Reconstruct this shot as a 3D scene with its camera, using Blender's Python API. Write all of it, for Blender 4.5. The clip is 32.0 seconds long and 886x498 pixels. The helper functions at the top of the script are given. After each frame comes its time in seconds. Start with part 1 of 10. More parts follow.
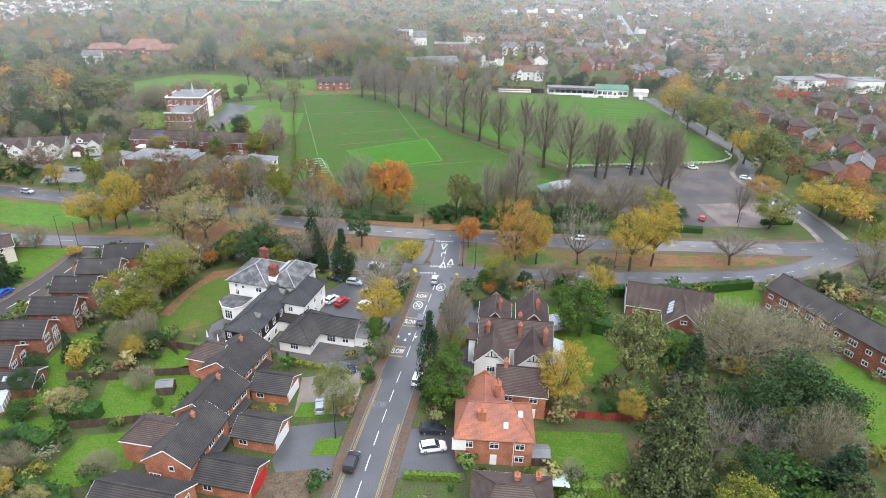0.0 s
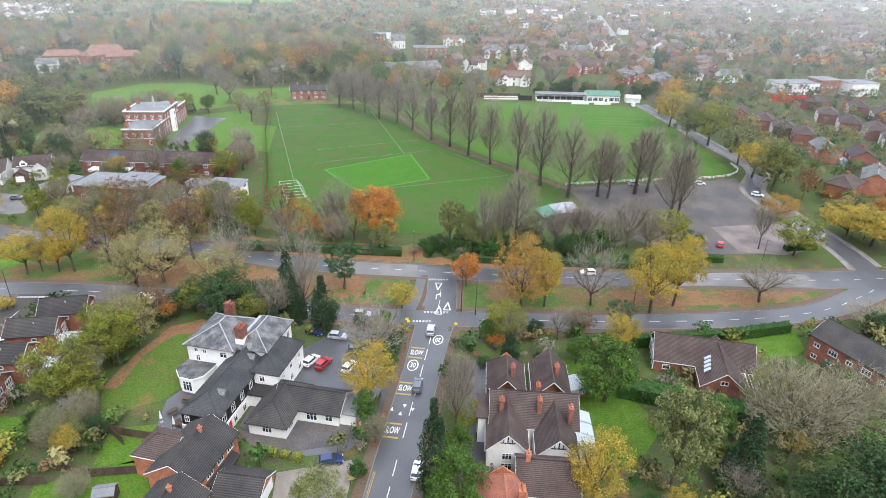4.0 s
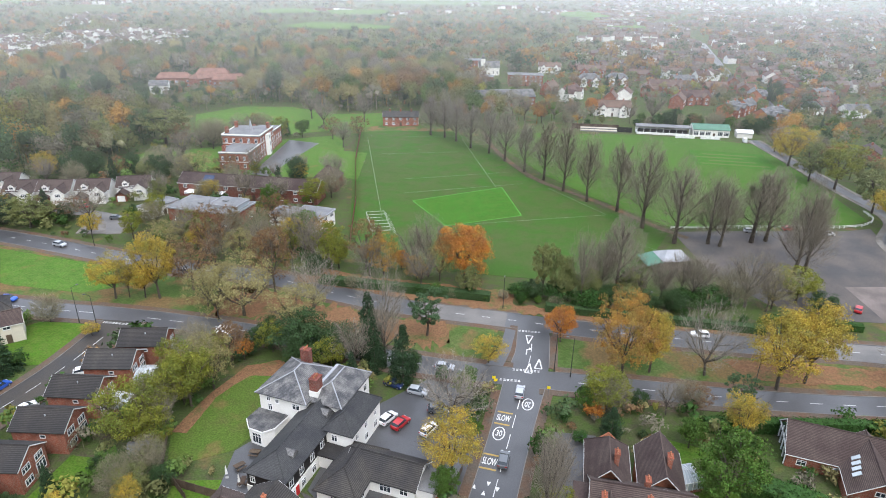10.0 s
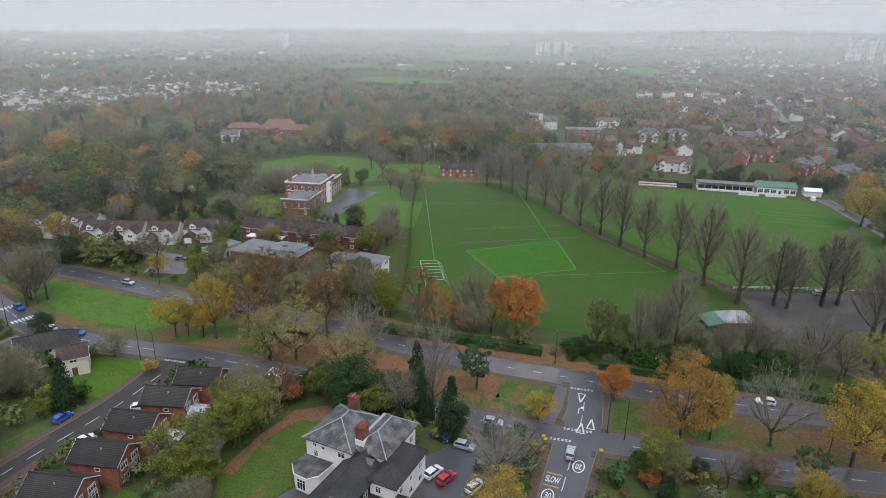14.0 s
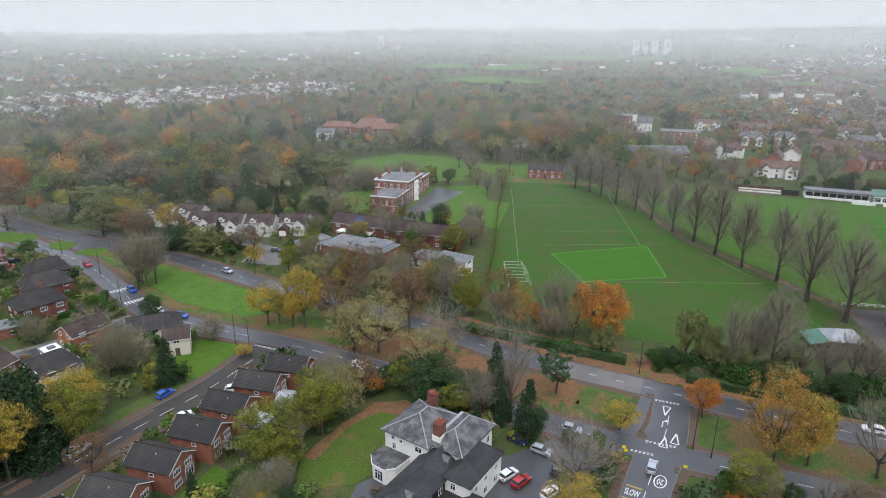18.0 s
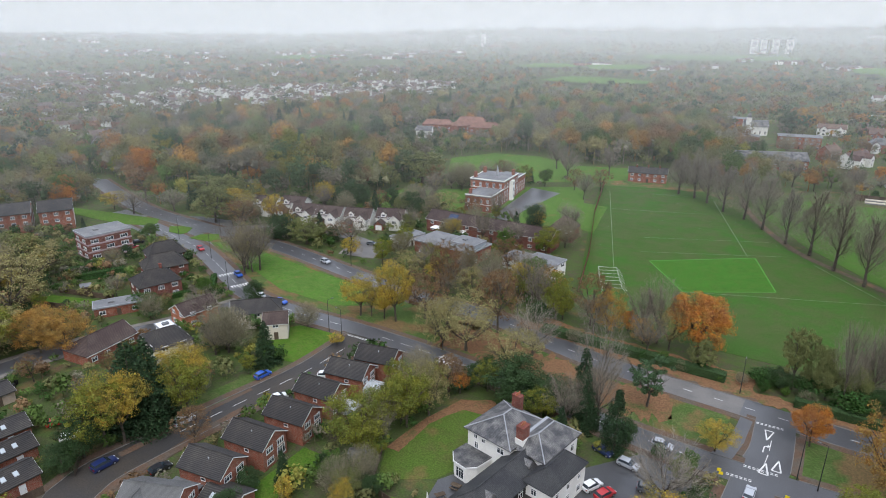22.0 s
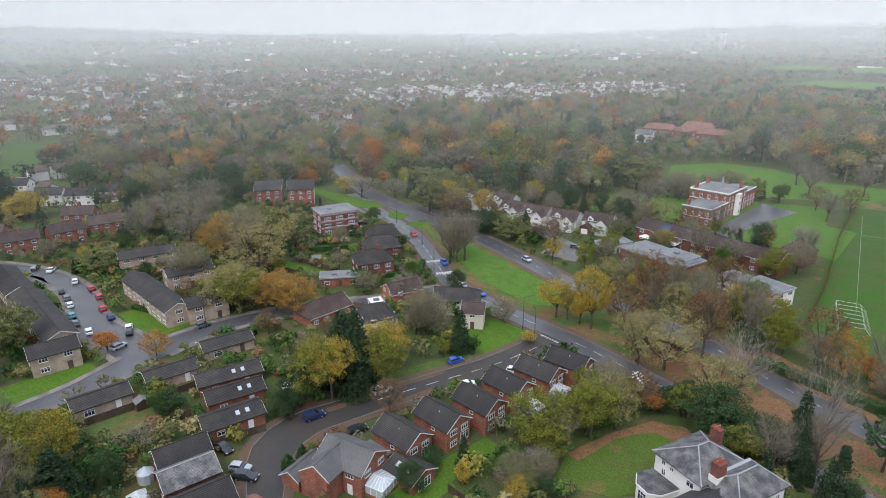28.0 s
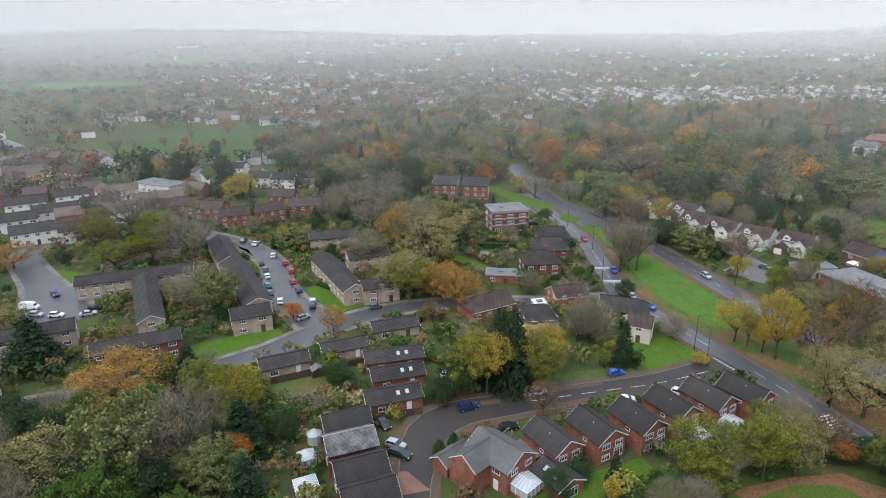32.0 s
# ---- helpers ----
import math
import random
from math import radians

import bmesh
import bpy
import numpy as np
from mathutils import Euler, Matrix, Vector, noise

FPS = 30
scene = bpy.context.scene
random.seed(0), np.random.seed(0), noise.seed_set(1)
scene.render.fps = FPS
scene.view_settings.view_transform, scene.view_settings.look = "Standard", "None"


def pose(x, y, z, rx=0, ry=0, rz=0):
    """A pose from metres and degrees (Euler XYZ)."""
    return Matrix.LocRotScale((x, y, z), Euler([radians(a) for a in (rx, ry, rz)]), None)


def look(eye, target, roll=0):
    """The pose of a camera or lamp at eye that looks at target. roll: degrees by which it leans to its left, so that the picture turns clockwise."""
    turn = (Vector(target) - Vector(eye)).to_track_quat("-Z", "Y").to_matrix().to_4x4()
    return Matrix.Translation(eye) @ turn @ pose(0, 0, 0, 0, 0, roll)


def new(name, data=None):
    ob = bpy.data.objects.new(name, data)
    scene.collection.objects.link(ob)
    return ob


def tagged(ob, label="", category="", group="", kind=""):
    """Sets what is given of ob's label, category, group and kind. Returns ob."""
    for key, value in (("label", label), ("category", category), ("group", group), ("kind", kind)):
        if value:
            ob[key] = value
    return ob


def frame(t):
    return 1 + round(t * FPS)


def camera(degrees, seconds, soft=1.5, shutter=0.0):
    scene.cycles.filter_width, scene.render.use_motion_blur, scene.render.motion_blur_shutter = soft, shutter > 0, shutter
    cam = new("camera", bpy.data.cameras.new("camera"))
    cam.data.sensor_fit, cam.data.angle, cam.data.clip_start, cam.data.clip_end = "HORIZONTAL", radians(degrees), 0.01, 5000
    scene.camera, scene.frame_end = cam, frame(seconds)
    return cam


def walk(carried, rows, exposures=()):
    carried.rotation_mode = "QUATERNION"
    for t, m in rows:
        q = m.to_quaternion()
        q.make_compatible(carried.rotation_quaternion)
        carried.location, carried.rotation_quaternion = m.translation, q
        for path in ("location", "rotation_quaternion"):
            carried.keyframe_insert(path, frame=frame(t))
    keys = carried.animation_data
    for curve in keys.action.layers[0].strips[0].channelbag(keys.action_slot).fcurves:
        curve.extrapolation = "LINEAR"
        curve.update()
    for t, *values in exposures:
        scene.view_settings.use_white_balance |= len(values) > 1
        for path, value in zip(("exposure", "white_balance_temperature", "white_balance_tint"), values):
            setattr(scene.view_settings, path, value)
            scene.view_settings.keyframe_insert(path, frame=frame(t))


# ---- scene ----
cam = camera(71.5, 32.0, 1.0)
PATH = [
    (0, (5.178, -35.4, 76.333), (5.161, -33.596, 75.469), 1.5),
    (0.5, (4.593, -32.411, 76.331), (4.593, -30.607, 75.468), 1.5),
    (1, (4.03, -29.413, 76.332), (4.044, -27.609, 75.468), 1.5),
    (1.5, (3.493, -26.41, 76.334), (3.517, -24.606, 75.47), 1.5),
    (2, (2.977, -23.401, 76.337), (3.009, -21.598, 75.473), 1.6),
    (2.5, (2.468, -20.4, 76.342), (2.508, -18.597, 75.478), 1.5),
    (3, (1.956, -17.454, 76.348), (2.004, -15.65, 75.484), 1.5),
    (3.5, (1.442, -14.598, 76.356), (1.495, -12.795, 75.492), 1.4),
    (5.5, (-0.658, -3.763, 76.429), (-0.629, -1.958, 75.568), 1.2),
    (6, (-1.127, -1.588, 76.432), (-1.12, 0.217, 75.572), 1.2),
    (6.5, (-1.524, -0.025, 76.421), (-1.54, 1.781, 75.562), 1.1),
    (7, (-1.828, 0.951, 76.402), (-1.864, 2.756, 75.543), 1.0),
    (7.5, (-2.026, 1.429, 76.378), (-2.091, 3.233, 75.516), 0.8),
    (8, (-2.124, 1.57, 76.356), (-2.222, 3.371, 75.493), 0.8),
    (8.5, (-2.141, 1.527, 76.338), (-2.27, 3.329, 75.478), 0.9),
    (9, (-2.108, 1.431, 76.326), (-2.265, 3.234, 75.474), 1.0),
    (9.5, (-2.059, 1.359, 76.321), (-2.244, 3.17, 75.494), 1.0),
    (10, (-2.011, 1.329, 76.319), (-2.224, 3.149, 75.517), 1.0),
    (10.5, (-1.976, 1.344, 76.318), (-2.215, 3.171, 75.54), 0.9),
    (11, (-1.962, 1.402, 76.316), (-2.226, 3.237, 75.565), 1.0),
    (11.5, (-1.966, 1.484, 76.313), (-2.254, 3.325, 75.588), 1.0),
    (12, (-1.967, 1.559, 76.312), (-2.277, 3.406, 75.612), 1.0),
    (12.5, (-1.961, 1.614, 76.316), (-2.291, 3.468, 75.641), 1.0),
    (13, (-1.952, 1.626, 76.326), (-2.303, 3.484, 75.674), 0.9),
    (13.5, (-1.929, 1.594, 76.341), (-2.301, 3.448, 75.689), 0.9),
    (15.5, (-1.794, 1.404, 76.519), (-2.277, 3.231, 75.864), 0.9),
    (16, (-1.765, 1.372, 76.542), (-2.28, 3.19, 75.887), 0.7),
    (16.5, (-1.739, 1.347, 76.558), (-2.29, 3.154, 75.902), 0.7),
    (17, (-1.709, 1.331, 76.576), (-2.297, 3.127, 75.919), 0.6),
    (17.5, (-1.675, 1.328, 76.588), (-2.3, 3.111, 75.931), 0.5),
    (18, (-1.639, 1.348, 76.591), (-2.298, 3.118, 75.934), 0.4),
    (18.5, (-1.605, 1.395, 76.585), (-2.3, 3.151, 75.927), 0.4),
    (19, (-1.574, 1.451, 76.572), (-2.303, 3.193, 75.914), 0.4),
    (19.5, (-1.548, 1.494, 76.558), (-2.312, 3.22, 75.899), 0.4),
    (20, (-1.533, 1.533, 76.544), (-2.331, 3.244, 75.884), 0.4),
    (20.5, (-1.536, 1.573, 76.533), (-2.368, 3.267, 75.873), 0.4),
    (21, (-1.563, 1.615, 76.524), (-2.429, 3.292, 75.863), 0.3),
    (21.5, (-1.609, 1.651, 76.518), (-2.507, 3.312, 75.857), 0.3),
    (22, (-1.661, 1.681, 76.513), (-2.591, 3.323, 75.852), 0.2),
    (22.5, (-1.711, 1.708, 76.512), (-2.678, 3.329, 75.85), 0.2),
    (23, (-1.758, 1.744, 76.514), (-2.767, 3.338, 75.852), 0.2),
    (23.5, (-1.798, 1.802, 76.523), (-2.852, 3.368, 75.861), 0.2),
    (24, (-1.833, 1.88, 76.532), (-2.932, 3.414, 75.869), 0.1),
    (24.5, (-1.851, 1.96, 76.536), (-2.996, 3.46, 75.872), 0.1),
    (25, (-1.83, 2.009, 76.536), (-3.016, 3.477, 75.873), 0.0),
    (25.5, (-1.766, 2.021, 76.534), (-2.997, 3.452, 75.871), -0.1),
    (27.5, (-1.389, 1.929, 76.484), (-2.785, 3.199, 75.822), -0.1),
    (28, (-1.298, 1.886, 76.476), (-2.732, 3.114, 75.815), -0.2),
    (28.5, (-1.205, 1.858, 76.473), (-2.677, 3.04, 75.812), -0.2),
    (29, (-1.139, 1.844, 76.466), (-2.651, 2.975, 75.807), -0.3),
    (29.5, (-1.092, 1.844, 76.459), (-2.643, 2.921, 75.8), -0.3),
    (30, (-1.053, 1.855, 76.454), (-2.642, 2.875, 75.796), -0.3),
    (30.5, (-1.01, 1.885, 76.451), (-2.637, 2.846, 75.793), -0.4),
    (31, (-0.955, 1.95, 76.452), (-2.617, 2.848, 75.795), -0.5),
    (31.5, (-0.893, 2.044, 76.455), (-2.588, 2.878, 75.798), -0.5),
    (32, (-0.836, 2.156, 76.458), (-2.562, 2.924, 75.801), -0.6),
]
walk(cam, [(t, look(e, g, r)) for t, e, g, r in PATH], [(0, 0.93), (3.5, 0.97), (8.5, 0.88), (10, 0.76), (11, 0.64), (12, 0.24), (13.5, -0.09), (16, 0.1), (19, 0.2), (32, 0.27)])

# ---- world, sun, exposure ----
scene.view_settings.exposure = 0.0
world = bpy.data.worlds.new("overcast_sky")
scene.world = world
world.use_nodes = True
wn, wl = world.node_tree.nodes, world.node_tree.links
wn.clear()
sky = wn.new("ShaderNodeTexSky")
sky.sky_type = "NISHITA"
sky.sun_disc = False
sky.sun_elevation = radians(28)
sky.sun_rotation = radians(160)
sky.dust_density = 6.0
sky.air_density = 1.0
sky_bg = wn.new("ShaderNodeBackground")
sky_bg.inputs["Strength"].default_value = 0.08
cloud_bg = wn.new("ShaderNodeBackground")
# overcast cloud: the zenith is about twice as bright as the hazy horizon
sky_co = wn.new("ShaderNodeTexCoord")
sky_sep = wn.new("ShaderNodeSeparateXYZ")
sky_grad = wn.new("ShaderNodeMapRange")
sky_grad.interpolation_type = "SMOOTHSTEP"
sky_grad.inputs["From Min"].default_value, sky_grad.inputs["From Max"].default_value = -0.02, 0.7
sky_grad.inputs["To Min"].default_value, sky_grad.inputs["To Max"].default_value = 0.80, 1.34
wl.new(sky_co.outputs["Generated"], sky_sep.inputs[0])
wl.new(sky_sep.outputs["Z"], sky_grad.inputs["Value"])
wl.new(sky_grad.outputs[0], cloud_bg.inputs["Strength"])
# the haze low down is nearly white, the cloud overhead bluish
sky_tint = wn.new("ShaderNodeMapRange")
sky_tint.inputs["From Min"].default_value, sky_tint.inputs["From Max"].default_value = 0.03, 0.35
sky_hue = wn.new("ShaderNodeMix")
sky_hue.data_type = "RGBA"
sky_hue.inputs[6].default_value, sky_hue.inputs[7].default_value = (0.90, 0.93, 0.94, 1), (0.835, 0.92, 1.12, 1)
wl.new(sky_sep.outputs["Z"], sky_tint.inputs["Value"])
wl.new(sky_tint.outputs[0], sky_hue.inputs[0])
wl.new(sky_hue.outputs[2], cloud_bg.inputs["Color"])
sky_mix = wn.new("ShaderNodeMixShader")
sky_mix.inputs[0].default_value = 0.86
world_out = wn.new("ShaderNodeOutputWorld")
wl.new(sky.outputs[0], sky_bg.inputs["Color"])
wl.new(sky_bg.outputs[0], sky_mix.inputs[1])
wl.new(cloud_bg.outputs[0], sky_mix.inputs[2])
wl.new(sky_mix.outputs[0], world_out.inputs[0])

sun_data = bpy.data.lights.new("sun", "SUN")
sun_data.energy, sun_data.angle, sun_data.color = 1.5, radians(30), (1.0, 0.98, 0.95)
sun = new("sun", sun_data)
sun.matrix_world = look((60, -120, 220), (0, 0, 0))

# ---- materials ----


def mat(name, color, rough=0.8, var=0.25, scale=1.0, fine=None, color2=None, bump=0.0, metal=0.0, rnd=0.0, island=0.0,
        spec=0.3, rows=None, coords="Object", sub=0.0, tint=""):
    """A procedural surface: base colour, a second colour in large patches, fine grain, bump, variation from thing to thing."""
    m = bpy.data.materials.new(name)
    m.use_nodes = True
    n, l = m.node_tree.nodes, m.node_tree.links
    b = n["Principled BSDF"]
    b.inputs["Roughness"].default_value = rough
    b.inputs["Metallic"].default_value = metal
    b.inputs["Specular IOR Level"].default_value = spec
    tc = n.new("ShaderNodeTexCoord")
    big = n.new("ShaderNodeTexNoise")
    big.inputs["Scale"].default_value = 0.35 * scale
    big.inputs["Detail"].default_value = 6
    l.new(tc.outputs[coords], big.inputs["Vector"])
    ramp = n.new("ShaderNodeMapRange")
    ramp.inputs["From Min"].default_value, ramp.inputs["From Max"].default_value = 0.38, 0.62
    l.new(big.outputs["Fac"], ramp.inputs["Value"])
    mix = n.new("ShaderNodeMix")
    mix.data_type = "RGBA"
    c2 = color2 or tuple(c * (1 - var) for c in color)
    mix.inputs[6].default_value, mix.inputs[7].default_value = (*color, 1), (*c2, 1)
    l.new(ramp.outputs[0], mix.inputs[0])
    out = mix.outputs[2]
    grain = n.new("ShaderNodeTexNoise")
    grain.inputs["Scale"].default_value = fine or 9 * scale
    grain.inputs["Detail"].default_value = 4
    l.new(tc.outputs[coords], grain.inputs["Vector"])
    gr = n.new("ShaderNodeMapRange")
    gr.inputs["From Min"].default_value, gr.inputs["From Max"].default_value = 0.25, 0.75
    gr.inputs["To Min"].default_value, gr.inputs["To Max"].default_value = 1 - var, 1 + var
    l.new(grain.outputs["Fac"], gr.inputs["Value"])
    hsv = n.new("ShaderNodeHueSaturation")
    l.new(out, hsv.inputs["Color"])
    value = gr.outputs[0]
    if rows:
        wave = n.new("ShaderNodeTexWave")
        wave.bands_direction = rows[0]
        wave.inputs["Scale"].default_value = rows[1]
        wave.inputs["Distortion"].default_value = rows[2]
        wave.inputs["Detail"].default_value = 1
        l.new(tc.outputs[coords], wave.inputs["Vector"])
        wr = n.new("ShaderNodeMapRange")
        wr.inputs["To Min"].default_value, wr.inputs["To Max"].default_value = 1 - rows[3], 1 + rows[3] * 0.4
        l.new(wave.outputs["Fac"], wr.inputs["Value"])
        mul = n.new("ShaderNodeMath")
        mul.operation = "MULTIPLY"
        l.new(value, mul.inputs[0])
        l.new(wr.outputs[0], mul.inputs[1])
        value = mul.outputs[0]
    if rnd or island:
        src = n.new("ShaderNodeObjectInfo").outputs["Random"] if rnd else n.new("ShaderNodeNewGeometry").outputs["Random Per Island"]
        k = rnd or island
        rr = n.new("ShaderNodeMapRange")
        rr.inputs["To Min"].default_value, rr.inputs["To Max"].default_value = 1 - k, 1 + k
        l.new(src, rr.inputs["Value"])
        mul2 = n.new("ShaderNodeMath")
        mul2.operation = "MULTIPLY"
        l.new(value, mul2.inputs[0])
        l.new(rr.outputs[0], mul2.inputs[1])
        value = mul2.outputs[0]
        hr = n.new("ShaderNodeMapRange")
        hr.inputs["To Min"].default_value, hr.inputs["To Max"].default_value = 0.5 - 0.05 * k, 0.5 + 0.05 * k
        l.new(src, hr.inputs["Value"])
        l.new(hr.outputs[0], hsv.inputs["Hue"])
    if tint:
        own = n.new("ShaderNodeAttribute")
        own.attribute_name = tint
        mul3 = n.new("ShaderNodeMath")
        mul3.operation = "MULTIPLY"
        l.new(value, mul3.inputs[0])
        l.new(own.outputs["Fac"], mul3.inputs[1])
        value = mul3.outputs[0]
    l.new(value, hsv.inputs["Value"])
    l.new(hsv.outputs[0], b.inputs["Base Color"])
    if bump:
        bp = n.new("ShaderNodeBump")
        bp.inputs["Strength"].default_value = bump
        bp.inputs["Distance"].default_value = 0.05
        l.new(grain.outputs["Fac"], bp.inputs["Height"])
        l.new(bp.outputs[0], b.inputs["Normal"])
    return m


def brick_mat(name, c1, c2, mortar, wid=0.24, high=0.08):
    """Brickwork on upright walls; courses run level, u follows the wall's run."""
    m = bpy.data.materials.new(name)
    m.use_nodes = True
    n, l = m.node_tree.nodes, m.node_tree.links
    b = n["Principled BSDF"]
    b.inputs["Roughness"].default_value = 0.9
    b.inputs["Specular IOR Level"].default_value = 0.15
    tc = n.new("ShaderNodeTexCoord")
    sep = n.new("ShaderNodeSeparateXYZ")
    l.new(tc.outputs["Object"], sep.inputs[0])
    add = n.new("ShaderNodeMath")
    l.new(sep.outputs["X"], add.inputs[0])
    l.new(sep.outputs["Y"], add.inputs[1])
    com = n.new("ShaderNodeCombineXYZ")
    l.new(add.outputs[0], com.inputs["X"])
    l.new(sep.outputs["Z"], com.inputs["Y"])
    br = n.new("ShaderNodeTexBrick")
    br.inputs["Color1"].default_value, br.inputs["Color2"].default_value = (*c1, 1), (*c2, 1)
    br.inputs["Mortar"].default_value = (*mortar, 1)
    br.inputs["Scale"].default_value = 1.0
    br.inputs["Brick Width"].default_value, br.inputs["Row Height"].default_value = wid, high
    br.inputs["Mortar Size"].default_value = 0.008
    l.new(com.outputs[0], br.inputs["Vector"])
    noi = n.new("ShaderNodeTexNoise")
    noi.inputs["Scale"].default_value = 0.6
    noi.inputs["Detail"].default_value = 7
    l.new(tc.outputs["Object"], noi.inputs["Vector"])
    mr = n.new("ShaderNodeMapRange")
    mr.inputs["From Min"].default_value, mr.inputs["From Max"].default_value = 0.3, 0.7
    mr.inputs["To Min"].default_value, mr.inputs["To Max"].default_value = 0.72, 1.2
    l.new(noi.outputs["Fac"], mr.inputs["Value"])
    hsv = n.new("ShaderNodeHueSaturation")
    l.new(br.outputs["Color"], hsv.inputs["Color"])
    l.new(mr.outputs[0], hsv.inputs["Value"])
    l.new(hsv.outputs[0], b.inputs["Base Color"])
    bp = n.new("ShaderNodeBump")
    bp.inputs["Strength"].default_value = 0.3
    bp.inputs["Distance"].default_value = 0.01
    l.new(br.outputs["Fac"], bp.inputs["Height"])
    bp.invert = True
    l.new(bp.outputs[0], b.inputs["Normal"])
    return m


def glass_mat(name, tint=(0.03, 0.04, 0.05), rough=0.06):
    m = bpy.data.materials.new(name)
    m.use_nodes = True
    b = m.node_tree.nodes["Principled BSDF"]
    b.inputs["Base Color"].default_value = (*tint, 1)
    b.inputs["Roughness"].default_value = rough
    b.inputs["Specular IOR Level"].default_value = 0.6
    return m


def ground_mat(name, cols, scales, rough=0.95, bump=0.4, leaf=0.0, coords="Object"):
    """Grass or soil: three colours in patches at two sizes, fine blades, and fallen leaves."""
    m = bpy.data.materials.new(name)
    m.use_nodes = True
    n, l = m.node_tree.nodes, m.node_tree.links
    b = n["Principled BSDF"]
    b.inputs["Roughness"].default_value = rough
    b.inputs["Specular IOR Level"].default_value = 0.1
    tc = n.new("ShaderNodeTexCoord")
    out = None
    for i, s in enumerate(scales):
        noi = n.new("ShaderNodeTexNoise")
        noi.inputs["Scale"].default_value = s
        noi.inputs["Detail"].default_value = 8
        noi.inputs["Roughness"].default_value = 0.65
        l.new(tc.outputs[coords], noi.inputs["Vector"])
        mr = n.new("ShaderNodeMapRange")
        mr.inputs["From Min"].default_value, mr.inputs["From Max"].default_value = 0.4, 0.6
        l.new(noi.outputs["Fac"], mr.inputs["Value"])
        mix = n.new("ShaderNodeMix")
        mix.data_type = "RGBA"
        if out is None:
            mix.inputs[6].default_value = (*cols[0], 1)
        else:
            l.new(out, mix.inputs[6])
        mix.inputs[7].default_value = (*cols[i + 1], 1)
        l.new(mr.outputs[0], mix.inputs[0])
        out = mix.outputs[2]
    fine = n.new("ShaderNodeTexNoise")
    fine.inputs["Scale"].default_value = 3.0
    fine.inputs["Detail"].default_value = 8
    l.new(tc.outputs[coords], fine.inputs["Vector"])
    fr = n.new("ShaderNodeMapRange")
    fr.inputs["From Min"].default_value, fr.inputs["From Max"].default_value = 0.3, 0.7
    fr.inputs["To Min"].default_value, fr.inputs["To Max"].default_value = 0.7, 1.3
    l.new(fine.outputs["Fac"], fr.inputs["Value"])
    hsv = n.new("ShaderNodeHueSaturation")
    l.new(out, hsv.inputs["Color"])
    l.new(fr.outputs[0], hsv.inputs["Value"])
    out = hsv.outputs[0]
    if leaf:
        vor = n.new("ShaderNodeTexVoronoi")
        vor.inputs["Scale"].default_value = 3.5
        l.new(tc.outputs[coords], vor.inputs["Vector"])
        pat = n.new("ShaderNodeTexNoise")
        pat.inputs["Scale"].default_value = 0.12
        pat.inputs["Detail"].default_value = 6
        l.new(tc.outputs[coords], pat.inputs["Vector"])
        lt = n.new("ShaderNodeMapRange")
        lt.inputs["From Min"].default_value, lt.inputs["From Max"].default_value = 0.62 - leaf * 0.3, 0.72 - leaf * 0.3
        l.new(pat.outputs["Fac"], lt.inputs["Value"])
        cr = n.new("ShaderNodeValToRGB")
        cr.color_ramp.elements[0].color, cr.color_ramp.elements[1].color = (0.12, 0.06, 0.035, 1), (0.26, 0.14, 0.075, 1)
        l.new(vor.outputs["Color"], cr.inputs[0])
        mix = n.new("ShaderNodeMix")
        mix.data_type = "RGBA"
        lt.inputs["To Max"].default_value = 0.35 + 0.6 * leaf
        l.new(lt.outputs[0], mix.inputs[0])
        l.new(out, mix.inputs[6])
        l.new(cr.outputs[0], mix.inputs[7])
        out = mix.outputs[2]
    l.new(out, b.inputs["Base Color"])
    bp = n.new("ShaderNodeBump")
    bp.inputs["Strength"].default_value = bump
    bp.inputs["Distance"].default_value = 0.1
    l.new(fine.outputs["Fac"], bp.inputs["Height"])
    l.new(bp.outputs[0], b.inputs["Normal"])
    return m


